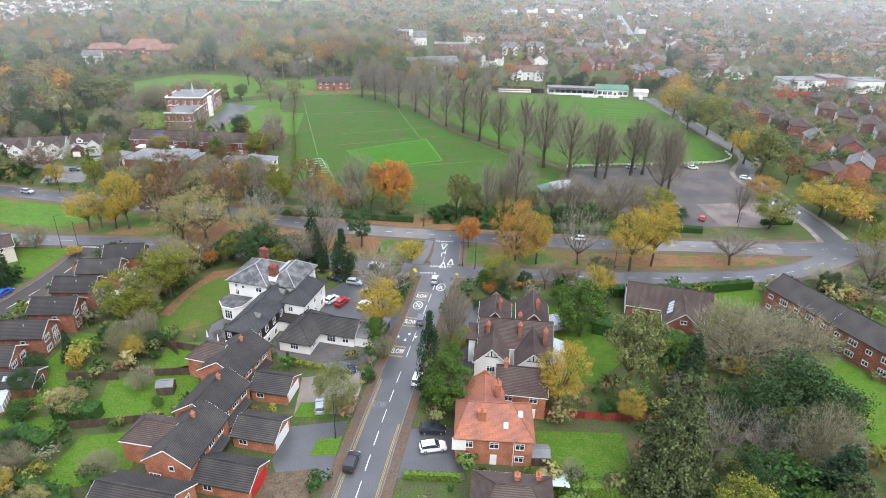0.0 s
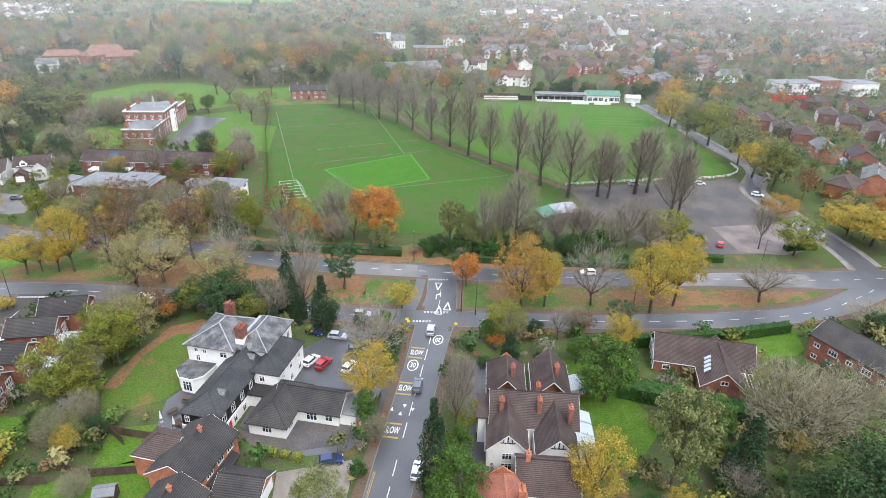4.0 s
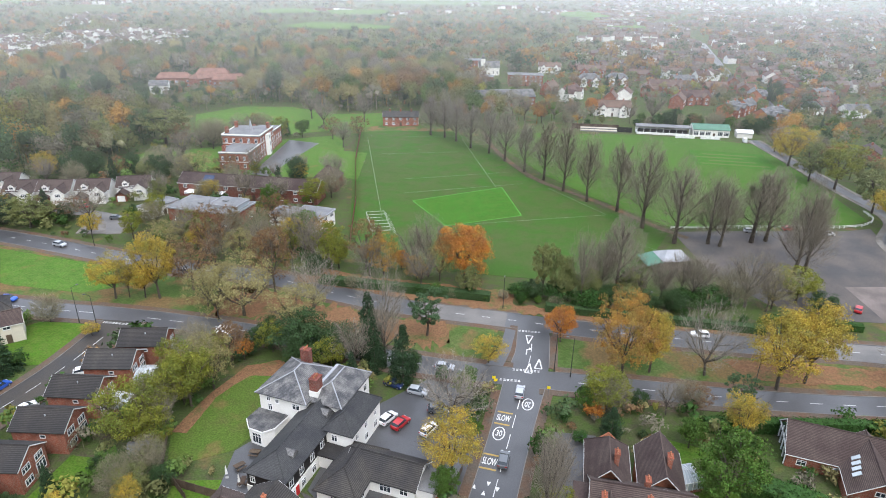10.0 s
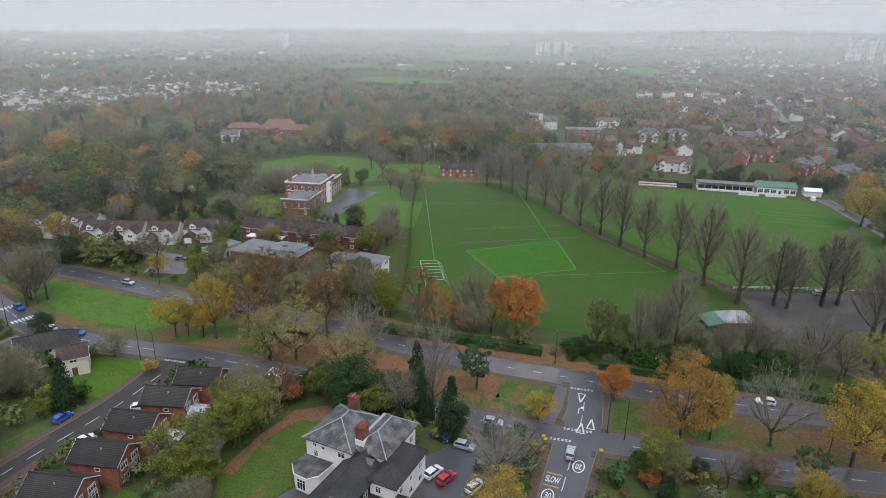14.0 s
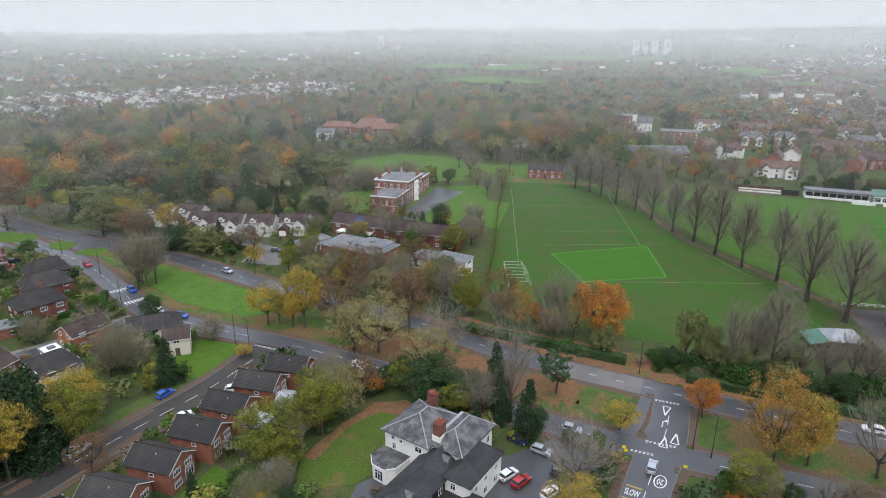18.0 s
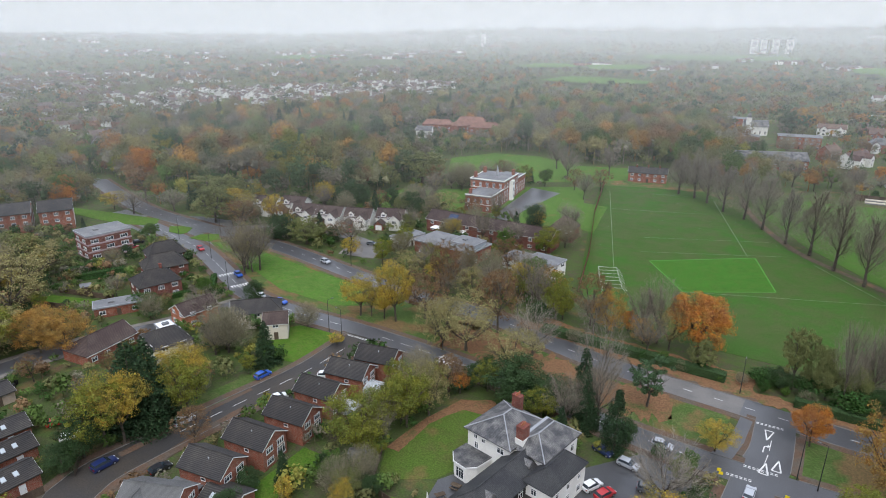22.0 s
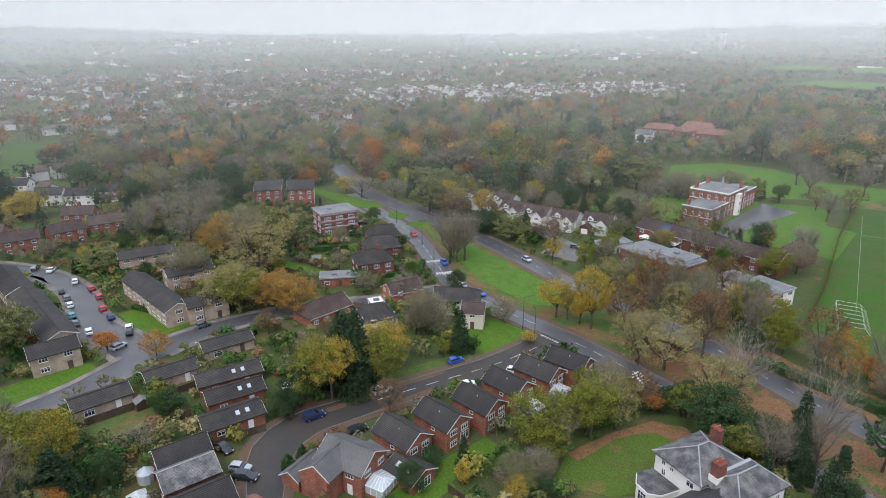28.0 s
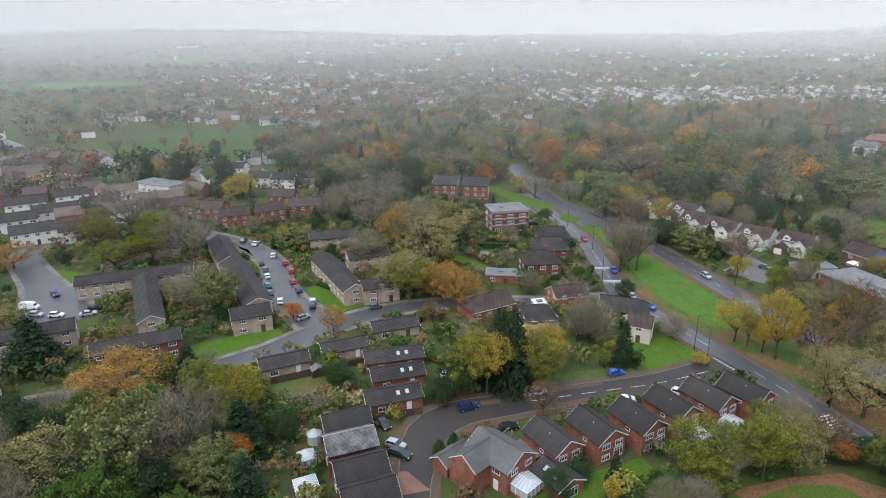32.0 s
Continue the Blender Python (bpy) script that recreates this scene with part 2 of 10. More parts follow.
def haze_mat(name, density, z0, z1, low=0.0, pale=0.71):
    """Sheet standing in for distance haze: lets most light through, scatters the rest, thins out with height."""
    m = bpy.data.materials.new(name)
    m.use_nodes = True
    n, l = m.node_tree.nodes, m.node_tree.links
    n.clear()
    tc = n.new("ShaderNodeTexCoord")
    sep = n.new("ShaderNodeSeparateXYZ")
    l.new(tc.outputs["Object"], sep.inputs[0])
    mr = n.new("ShaderNodeMapRange")
    mr.inputs["From Min"].default_value, mr.inputs["From Max"].default_value = z0, z1
    mr.inputs["To Min"].default_value, mr.inputs["To Max"].default_value = density, 0.0
    l.new(sep.outputs["Z"], mr.inputs["Value"])
    noi = n.new("ShaderNodeTexNoise")
    noi.inputs["Scale"].default_value = 0.003
    l.new(tc.outputs["Object"], noi.inputs["Vector"])
    vr = n.new("ShaderNodeMapRange")
    vr.inputs["To Min"].default_value, vr.inputs["To Max"].default_value = 0.98, 1.02
    l.new(noi.outputs["Fac"], vr.inputs["Value"])
    mu = n.new("ShaderNodeMath")
    mu.operation = "MULTIPLY"
    mu.use_clamp = True
    lr = n.new("ShaderNodeMapRange")
    lr.interpolation_type = "SMOOTHSTEP"
    lr.inputs["From Min"].default_value, lr.inputs["From Max"].default_value = low, low + 55
    l.new(sep.outputs["Z"], lr.inputs["Value"])
    lm = n.new("ShaderNodeMath")
    lm.operation = "MULTIPLY"
    l.new(lr.outputs[0], lm.inputs[0])
    l.new(mr.outputs[0], lm.inputs[1])
    l.new(lm.outputs[0], mu.inputs[0])
    l.new(vr.outputs[0], mu.inputs[1])
    tr = n.new("ShaderNodeBsdfTransparent")
    di = n.new("ShaderNodeBsdfDiffuse")
    di.inputs["Color"].default_value = (pale * 0.995, pale * 1.02, pale * 1.01, 1)
    tl = n.new("ShaderNodeBsdfTranslucent")
    tl.inputs["Color"].default_value = (pale * 0.995, pale * 1.02, pale * 1.01, 1)
    half = n.new("ShaderNodeMixShader")
    half.inputs[0].default_value = 0.12
    l.new(di.outputs[0], half.inputs[1])
    l.new(tl.outputs[0], half.inputs[2])
    mx = n.new("ShaderNodeMixShader")
    l.new(mu.outputs[0], mx.inputs[0])
    l.new(tr.outputs[0], mx.inputs[1])
    l.new(half.outputs[0], mx.inputs[2])
    o = n.new("ShaderNodeOutputMaterial")
    l.new(mx.outputs[0], o.inputs[0])
    return m


GRASS = (0.064, 0.142, 0.014)
M_ground = ground_mat("garden_ground", [(0.058, 0.076, 0.027), (0.078, 0.066, 0.044), (0.062, 0.094, 0.026)], (0.09, 0.4), leaf=0.12)
M_lawn = ground_mat("lawn_grass", [GRASS, (0.052, 0.115, 0.013), (0.082, 0.132, 0.022)], (0.10, 0.5))
M_field = ground_mat("playing_field_grass", [(0.039, 0.106, 0.016), (0.046, 0.089, 0.019), (0.061, 0.089, 0.026)], (0.022, 0.12))
M_pitch_edge = mat("fresh_green_pitch_edge", (0.07, 0.24, 0.03), rough=0.9, var=0.2)
M_pitch = ground_mat("rolled_pitch_grass", [(0.042, 0.136, 0.016), (0.039, 0.118, 0.015), (0.053, 0.122, 0.018)], (0.1, 0.3))
M_fresh = ground_mat("fresh_green_grass", [(0.070, 0.155, 0.022), (0.060, 0.128, 0.022), (0.085, 0.145, 0.03)], (0.08, 0.4), leaf=0.06)
M_cricket = ground_mat("mown_cricket_grass", [(0.054, 0.130, 0.018), (0.050, 0.110, 0.018), (0.066, 0.118, 0.024)], (0.05, 0.3))
M_lawn_leafy = ground_mat("lawn_strewn_with_leaves", [(0.066, 0.115, 0.02), (0.085, 0.10, 0.028), (0.075, 0.12, 0.022)], (0.09, 0.4), leaf=0.2)
M_verge = ground_mat("verge_grass_with_leaves", [(0.07, 0.11, 0.03), (0.095, 0.115, 0.04), (0.06, 0.10, 0.025)], (0.08, 0.3), leaf=0.5)
M_leafy = ground_mat("leaf_litter", [(0.165, 0.092, 0.048), (0.20, 0.115, 0.06), (0.085, 0.098, 0.034)], (0.15, 0.6), leaf=0.8)
M_strip = ground_mat("rolled_wicket_strip", [(0.085, 0.130, 0.032), (0.110, 0.122, 0.045), (0.068, 0.122, 0.024)], (0.15, 0.6))
M_soil = ground_mat("bare_earth", [(0.10, 0.075, 0.05), (0.075, 0.06, 0.04), (0.13, 0.10, 0.07)], (0.2, 0.7), leaf=0.3)
M_far = ground_mat("distant_country", [(0.05, 0.075, 0.03), (0.09, 0.085, 0.055), (0.07, 0.10, 0.035)], (0.004, 0.011))
M_asphalt = mat("asphalt", (0.074, 0.074, 0.078), rough=0.36, var=0.25, scale=0.35, fine=5, color2=(0.058, 0.058, 0.061), bump=0.08, spec=0.6)
M_asphalt_wet = mat("wet_leaf_stained_asphalt", (0.043, 0.041, 0.040), rough=0.65, var=0.3, scale=0.3, fine=4, color2=(0.058, 0.048, 0.038), bump=0.15, spec=0.3)
M_asphalt_old = mat("worn_asphalt", (0.17, 0.16, 0.15), rough=0.7, var=0.15, scale=0.5, fine=6, color2=(0.13, 0.125, 0.12), bump=0.15)
M_pave = mat("paving", (0.20, 0.185, 0.165), rough=0.85, var=0.2, scale=0.8, color2=(0.13, 0.115, 0.10), bump=0.2)
M_leafpave = mat("leaf_strewn_path", (0.098, 0.080, 0.062), rough=0.95, var=0.35, scale=0.8, fine=4, color2=(0.115, 0.068, 0.044), bump=0.3)
M_kerb = mat("kerb_stone", (0.19, 0.18, 0.165), rough=0.85, var=0.2)
M_faint_line = mat("faint_chalk_line", (0.26, 0.32, 0.22), rough=0.9, var=0.4, fine=1.5)
M_white_line = mat("white_road_paint", (0.72, 0.72, 0.70), rough=0.7, var=0.18, fine=5)
M_yellow_line = mat("yellow_road_paint", (0.42, 0.29, 0.09), rough=0.7, var=0.2, fine=5)
M_gravel = mat("gravel_yard", (0.23, 0.20, 0.17), rough=0.95, var=0.25, scale=0.7, fine=8, bump=0.3)
M_brickpave = mat("block_paving", (0.24, 0.13, 0.10), rough=0.9, var=0.22, scale=1, fine=7, bump=0.2)
M_brick = brick_mat("red_brick", (0.27, 0.085, 0.05), (0.21, 0.062, 0.04), (0.30, 0.22, 0.17))
M_brick_orange = brick_mat("orange_brick", (0.39, 0.135, 0.072), (0.32, 0.105, 0.058), (0.42, 0.27, 0.18))
M_brick_dark = brick_mat("dark_red_brick", (0.19, 0.06, 0.045), (0.145, 0.045, 0.036), (0.22, 0.16, 0.13))
M_brick_buff = brick_mat("buff_brick", (0.42, 0.32, 0.24), (0.36, 0.27, 0.20), (0.38, 0.34, 0.30))
M_render_w = mat("white_render", (0.78, 0.77, 0.73), rough=0.9, var=0.07, scale=0.6, color2=(0.68, 0.67, 0.63), bump=0.1, rnd=0.05)
M_render_c = mat("cream_render", (0.66, 0.60, 0.50), rough=0.9, var=0.1, scale=0.6, bump=0.1)
M_black_timber = mat("black_timber", (0.02, 0.018, 0.017), rough=0.6, var=0.3)
M_white = mat("white_paint", (0.80, 0.80, 0.79), rough=0.45, var=0.05)
M_slate = mat("slate_roof", (0.062, 0.063, 0.068), rough=0.6, var=0.45, scale=1.6, color2=(0.17, 0.165, 0.16), fine=4, bump=0.3, rows=("Z", 2.6, 0.6, 0.3))
M_slate_dark = mat("black_slate_roof", (0.03, 0.031, 0.034), rough=0.6, var=0.35, scale=0.9, color2=(0.05, 0.05, 0.05), fine=4, bump=0.3, rows=("Z", 2.6, 0.6, 0.3))
M_tile_grey = mat("dark_concrete_tile", (0.034, 0.032, 0.032), rough=0.8, var=0.35, scale=0.8, color2=(0.055, 0.049, 0.044), fine=5, bump=0.3, rows=("Z", 1.9, 0.5, 0.5), rnd=0.18)
M_tile_brown = mat("brown_clay_tile", (0.062, 0.042, 0.038), rough=0.85, var=0.35, scale=0.8, color2=(0.085, 0.062, 0.054), fine=5, bump=0.3, rows=("Z", 1.9, 0.5, 0.5), rnd=0.18)
M_tile_red = mat("red_clay_tile", (0.34, 0.125, 0.075), rough=0.8, var=0.32, scale=1.2, color2=(0.24, 0.105, 0.078), fine=5, bump=0.3, rows=("Z", 2.9, 0.5, 0.35), rnd=0.1)
M_tile_far = mat("distant_brown_tile", (0.12, 0.075, 0.062), rough=0.85, var=0.3, scale=0.6, rnd=0.35)
M_felt = mat("flat_roof_felt", (0.135, 0.14, 0.148), rough=0.7, var=0.3, scale=0.7, color2=(0.19, 0.19, 0.19), bump=0.1)
M_lead = mat("lead_flashing", (0.32, 0.33, 0.35), rough=0.5, var=0.15)
M_glass = glass_mat("window_glass")
M_conserv = glass_mat("conservatory_glazing", (0.42, 0.47, 0.50), 0.15)
M_solar = glass_mat("solar_panel", (0.015, 0.03, 0.075), 0.1)
M_wood = mat("weathered_timber", (0.10, 0.07, 0.05), rough=0.9, var=0.3, scale=2, rows=("X", 4, 1.5, 0.2), rnd=0.2)
M_wood_red = mat("red_stained_timber", (0.25, 0.045, 0.03), rough=0.8, var=0.25, scale=2, rnd=0.15)
M_bark = mat("bark", (0.088, 0.074, 0.058), rough=0.95, var=0.35, scale=3, bump=0.5, rnd=0.2)
M_metal = mat("grey_steel", (0.14, 0.145, 0.14), rough=0.5, var=0.15, metal=0.3)
M_metal_dark = mat("black_steel", (0.03, 0.032, 0.03), rough=0.5, var=0.2)
M_tyre = mat("tyre_rubber", (0.018, 0.018, 0.018), rough=0.9, var=0.2)
M_rim = mat("alloy_rim", (0.42, 0.43, 0.44), rough=0.35, var=0.1, metal=0.7)
M_lamp_w = glass_mat("headlamp_glass", (0.6, 0.62, 0.64), 0.1)
M_lamp_r = glass_mat("tail_lamp_red", (0.28, 0.01, 0.01), 0.15)
M_sign_y = mat("yellow_sign", (0.80, 0.62, 0.02), rough=0.4, var=0.05)
M_green_tin = mat("green_tin_roof", (0.09, 0.20, 0.14), rough=0.5, var=0.15, rows=("X", 2.0, 0, 0.2))
M_red_sheet = mat("red_hoarding", (0.55, 0.03, 0.03), rough=0.5, var=0.1)
M_dark = mat("dark_doorway", (0.015, 0.014, 0.014), rough=0.9)
M_slab = mat("concrete", (0.33, 0.32, 0.30), rough=0.9, var=0.15)


def leaf_mat(name, color, color2, k=0.45, rough=0.75):
    return mat(name, color, rough=rough, var=0.15, scale=8, fine=30, color2=color2, island=k, spec=0.15)


M_leaf = {
    "yellow": leaf_mat("yellow_leaves", (0.42, 0.28, 0.045), (0.20, 0.18, 0.04), 0.42),
    "gold": leaf_mat("golden_brown_leaves", (0.38, 0.195, 0.045), (0.22, 0.15, 0.05), 0.42),
    "orange": leaf_mat("orange_leaves", (0.48, 0.175, 0.028), (0.25, 0.115, 0.045), 0.42),
    "rust": leaf_mat("rust_leaves", (0.185, 0.108, 0.052), (0.135, 0.088, 0.05), 0.4),
    "lime": leaf_mat("yellow_green_leaves", (0.185, 0.185, 0.026), (0.11, 0.13, 0.026)),
    "green": leaf_mat("green_leaves", (0.075, 0.135, 0.022), (0.055, 0.10, 0.022), 0.42),
    "olive": leaf_mat("olive_leaves", (0.175, 0.185, 0.066), (0.130, 0.146, 0.058), 0.42),
    "dark": leaf_mat("dark_evergreen_leaves", (0.042, 0.076, 0.026), (0.031, 0.056, 0.021), 0.45),
    "conifer": leaf_mat("conifer_needles", (0.030, 0.058, 0.024), (0.024, 0.043, 0.020), 0.45),
    "cedar": leaf_mat("soft_dark_needles", (0.082, 0.098, 0.040), (0.062, 0.076, 0.032), 0.45),
    "faded": leaf_mat("faded_olive_leaves", (0.27, 0.236, 0.098), (0.20, 0.178, 0.083), 0.4),
    "pine": leaf_mat("pine_needles", (0.065, 0.115, 0.05), (0.05, 0.085, 0.04)),
    "twig": leaf_mat("bare_twigs", (0.225, 0.197, 0.155), (0.172, 0.150, 0.120), 0.3, 0.95),
    "brush": leaf_mat("grey_brown_twig_mass", (0.225, 0.197, 0.150), (0.170, 0.150, 0.117), 0.38, 0.95),
    "brush_green": leaf_mat("olive_twig_mass", (0.195, 0.188, 0.105), (0.150, 0.147, 0.085), 0.38, 0.95),
    "russet": leaf_mat("russet_leaves", (0.25, 0.118, 0.036), (0.17, 0.090, 0.036), 0.4),
    "twig_pale": leaf_mat("pale_bare_twigs", (0.27, 0.242, 0.20), (0.21, 0.19, 0.16), 0.3, 0.95),
    "twig_green": leaf_mat("mossy_bare_twigs", (0.232, 0.210, 0.138), (0.182, 0.166, 0.110), 0.3, 0.95),
    "hedge": leaf_mat("clipped_hedge_leaves", (0.038, 0.088, 0.018), (0.028, 0.062, 0.016)),
    "hedge_b": leaf_mat("bright_hedge_leaves", (0.12, 0.19, 0.03), (0.09, 0.14, 0.025)),
}


WOOD_COLOURS = {
    "brush": (0.172, 0.157, 0.112), "brush_green": (0.168, 0.163, 0.088), "olive": (0.140, 0.148, 0.058), "faded": (0.205, 0.178, 0.078), "dark": (0.050, 0.080, 0.034), "conifer": (0.038, 0.064, 0.032),
    "rust": (0.190, 0.118, 0.062), "russet": (0.27, 0.135, 0.045), "gold": (0.33, 0.185, 0.055), "green": (0.085, 0.135, 0.034), "lime": (0.185, 0.180, 0.040), "hedge": (0.042, 0.085, 0.022)}
# the trees of a wood: each tree has one tone of its own, its sprays differ little
M_woodland = {k: mat("wood_" + k, c, rough=0.9, var=0.12, scale=2.0, fine=6, color2=tuple(q * 0.82 for q in c), island=0.14, spec=0.1, tint="tree_tone") for k, c in WOOD_COLOURS.items()}

# ---- building blocks ----


class Shape:
    """Points and faces gathered into one mesh."""

    def __init__(self):
        self.v, self.f = [], []

    def add(self, verts, faces):
        k = len(self.v)
        self.v += [tuple(p) for p in verts]
        self.f += [tuple(i + k for i in q) for q in faces]
        return self

    def box(self, x0, y0, z0, x1, y1, z1, inset=0.0):
        i = inset
        p = [(x0, y0, z0), (x1, y0, z0), (x1, y1, z0), (x0, y1, z0),
             (x0 + i, y0 + i, z1), (x1 - i, y0 + i, z1), (x1 - i, y1 - i, z1), (x0 + i, y1 - i, z1)]
        return self.add(p, [(3, 2, 1, 0), (4, 5, 6, 7), (0, 1, 5, 4), (1, 2, 6, 5), (2, 3, 7, 6), (3, 0, 4, 7)])

    def slab(self, poly, z0, z1):
        n = len(poly)
        p = [(x, y, z0) for x, y in poly] + [(x, y, z1) for x, y in poly]
        f = [tuple(range(n - 1, -1, -1)), tuple(range(n, 2 * n))]
        f += [(i, (i + 1) % n, n + (i + 1) % n, n + i) for i in range(n)]
        return self.add(p, f)

    def run(self, section, x0, x1):
        """A section in (y, z) drawn along x."""
        n = len(section)
        p = [(x0, y, z) for y, z in section] + [(x1, y, z) for y, z in section]
        f = [tuple(range(n)), tuple(range(2 * n - 1, n - 1, -1))]
        f += [(i, n + i, n + (i + 1) % n, (i + 1) % n) for i in range(n)]
        return self.add(p, f)

    def tube(self, a, b, r0, r1, n=6):
        a, b = Vector(a), Vector(b)
        w = (b - a).normalized()
        u = w.orthogonal().normalized()
        t = w.cross(u)
        p = []
        for c, r in ((a, r0), (b, r1)):
            p += [c + (u * math.cos(2 * math.pi * i / n) + t * math.sin(2 * math.pi * i / n)) * r for i in range(n)]
        f = [(i, (i + 1) % n, n + (i + 1) % n, n + i) for i in range(n)]
        f += [tuple(range(n - 1, -1, -1)), tuple(range(n, 2 * n))]
        return self.add(p, f)

    def mesh(self, name, material):
        me = bpy.data.meshes.new(name)
        me.from_pydata(self.v, [], self.f)
        me.materials.append(material)
        me.update()
        return me


def part(name, shape, material, parent, label=""):
    """One mesh object under a thing or a part."""
    me = shape.mesh(name, material) if isinstance(shape, Shape) else shape
    ob = new(name, me)
    ob.parent = parent
    return tagged(ob, label=label)


def thing(name, m, label, category, group="", kind=""):
    ob = new(name)
    ob.empty_display_size = 0.3
    ob.matrix_basis = m
    return tagged(ob, label, category, group, kind)


def solid(name, shape, material, label, category, kind="structure", group=""):
    ob = new(name, shape.mesh(name, material))
    return tagged(ob, label, category, group, kind)


def smooth_line(pts, step=3.0):
    """A rounded line through the points, as (x, y, width) at even steps."""
    pts = [np.array(p, float) for p in pts]
    pts = [2 * pts[0] - pts[1]] + pts + [2 * pts[-1] - pts[-2]]
    out = []
    for a, b, c, d in zip(pts, pts[1:], pts[2:], pts[3:]):
        n = max(1, int(np.linalg.norm((c - b)[:2]) / step))
        for i in range(n):
            t = i / n
            out.append(0.5 * (2 * b + (c - a) * t + (2 * a - 5 * b + 4 * c - d) * t * t + (3 * b - a - 3 * c + d) * t ** 3))
    out.append(pts[-2])
    return np.array(out)


def offsets(line):
    d = np.gradient(line[:, :2], axis=0)
    d /= np.linalg.norm(d, axis=1)[:, None]
    return np.stack([-d[:, 1], d[:, 0]], 1)


def ribbon(line, z, lo, hi, thick=0.0):
    """A strip along a line between two side offsets (left is positive)."""
    s = Shape()
    nr = offsets(line)
    lo = np.broadcast_to(lo, len(line))[:, None]
    hi = np.broadcast_to(hi, len(line))[:, None]
    a, b = line[:, :2] + nr * lo, line[:, :2] + nr * hi
    n = len(line)
    p = [(*q, z) for q in a] + [(*q, z) for q in b]
    f = [(i, i + 1, n + i + 1, n + i) for i in range(n - 1)]
    if thick:
        p += [(*q, z - thick) for q in a] + [(*q, z - thick) for q in b]
        f += [(i + 1, i, 2 * n + i, 2 * n + i + 1) for i in range(n - 1)]
        f += [(n + i, n + i + 1, 3 * n + i + 1, 3 * n + i) for i in range(n - 1)]
        f += [(0, n, 3 * n, 2 * n), (2 * n - 1, n - 1, 3 * n - 1, 4 * n - 1)]
    p = [(float(x), float(y), float(zz)) for x, y, zz in p]
    return s.add([(x, y, zz) for x, y, zz in p], f)


OPEN = []


def flat(name, poly, z, material, label, category, parent=None):
    """A level patch of ground with a low edge."""
    OPEN.append(poly)
    s = Shape().slab(poly, z - 0.06, z)
    ob = solid(name, s, material, label, category)
    return ob

# ---- houses ----
mesh_cache = {}


def window_meshes(w, h, bars, far=False):
    """A frame in one piece round its panes; far off, the panes are set into the same mesh."""
    key = ("window", round(w, 2), round(h, 2), bars, far)
    if key not in mesh_cache:
        t, d = 0.09, 0.07
        xs = [-w / 2]
        for i in range(bars):
            x = -w / 2 + (w - t) * i / bars
            xs += [x + t, x + (w - t) / bars] if i else [x + t, -w / 2 + (w - t) / bars]
        xs.append(w / 2)
        zs = [-0.07, t] + ([h * 0.68, h * 0.68 + 0.06] if h > 1.0 else []) + [h - t, h]
        v, f, glass, index = [], [], [], {}

        def at(x, y, z):
            q = (round(x, 4), round(y, 4), round(z, 4))
            if q not in index:
                index[q] = len(v)
                v.append(q)
            return index[q]
        back = 0.02
        for i, (xa, xb) in enumerate(zip(xs, xs[1:])):
            for j, (za, zb) in enumerate(zip(zs, zs[1:])):
                if i % 2 == 0 or j % 2 == 0:
                    f.append((at(xa, -d, za), at(xb, -d, za), at(xb, -d, zb), at(xa, -d, zb)))
                    continue
                y = -d + 0.04
                ring = ((xa, za), (xb, za), (xb, zb), (xa, zb))
                for (pa, qa), (pb, qb) in zip(ring, ring[1:] + ring[:1]):
                    f.append((at(pa, -d, qa), at(pb, -d, qb), at(pb, y, qb), at(pa, y, qa)))
                if far:
                    glass.append(len(f))
                    f.append(tuple(at(px, y, pz) for px, pz in ring))
        for xa, xb in zip(xs, xs[1:]):
            for z in (zs[0], zs[-1]):
                f.append((at(xa, -d, z), at(xb, -d, z), at(xb, back, z), at(xa, back, z)))
        for za, zb in zip(zs, zs[1:]):
            for x in (xs[0], xs[-1]):
                f.append((at(x, -d, za), at(x, -d, zb), at(x, back, zb), at(x, back, za)))
        fr = Shape().add(v, f)
        me = fr.mesh("window", M_white)
        if far:
            me.materials.append(M_glass)
            for k in glass:
                me.polygons[k].material_index = 1
            mesh_cache[key] = (me, None)
        else:
            gl = Shape().box(-w / 2 + t, -d + 0.03, t, w / 2 - t, 0.0, h - t)
            mesh_cache[key] = (me, gl.mesh("pane", M_glass))
    return mesh_cache[key]


def place_window(parent, x, y, z, turn, w, h, bars=2, frame_mat=None):
    px, py = parent.matrix_basis.translation[:2]
    fm, gm = window_meshes(w, h, bars, math.hypot(px, py) > 135)
    o = part("window", fm, None, parent)
    o.matrix_basis = pose(x, y, z, 0, 0, turn)
    if gm:
        part("pane", gm, None, o)
    return o


def place_door(parent, x, y, z, turn, w=0.95, h=2.05, material=None):
    material = material or M_white
    o = part("door", Shape().box(-w / 2 - 0.08, -0.05, 0, w / 2 + 0.08, 0.03, h + 0.08), M_white, parent)
    o.matrix_basis = pose(x, y, z, 0, 0, turn)
    if math.hypot(*parent.matrix_basis.translation[:2]) > 150:
        o.data.materials[0] = material if material is not M_white else M_wood
        return o
    part("leaf", Shape().box(-w / 2, -0.08, 0.03, w / 2, -0.04, h), material, o)
    part("handle", Shape().box(w / 2 - 0.14, -0.12, 1.0, w / 2 - 0.08, -0.085, 1.16), M_metal, o)
    return o


def side_pose(side, L, W):
    return {"f": (lambda u: (u, -W / 2, 0)), "b": (lambda u: (-u, W / 2, 180)),
            "r": (lambda u: (L / 2, u, 90)), "l": (lambda u: (-L / 2, -u, -90))}[side]


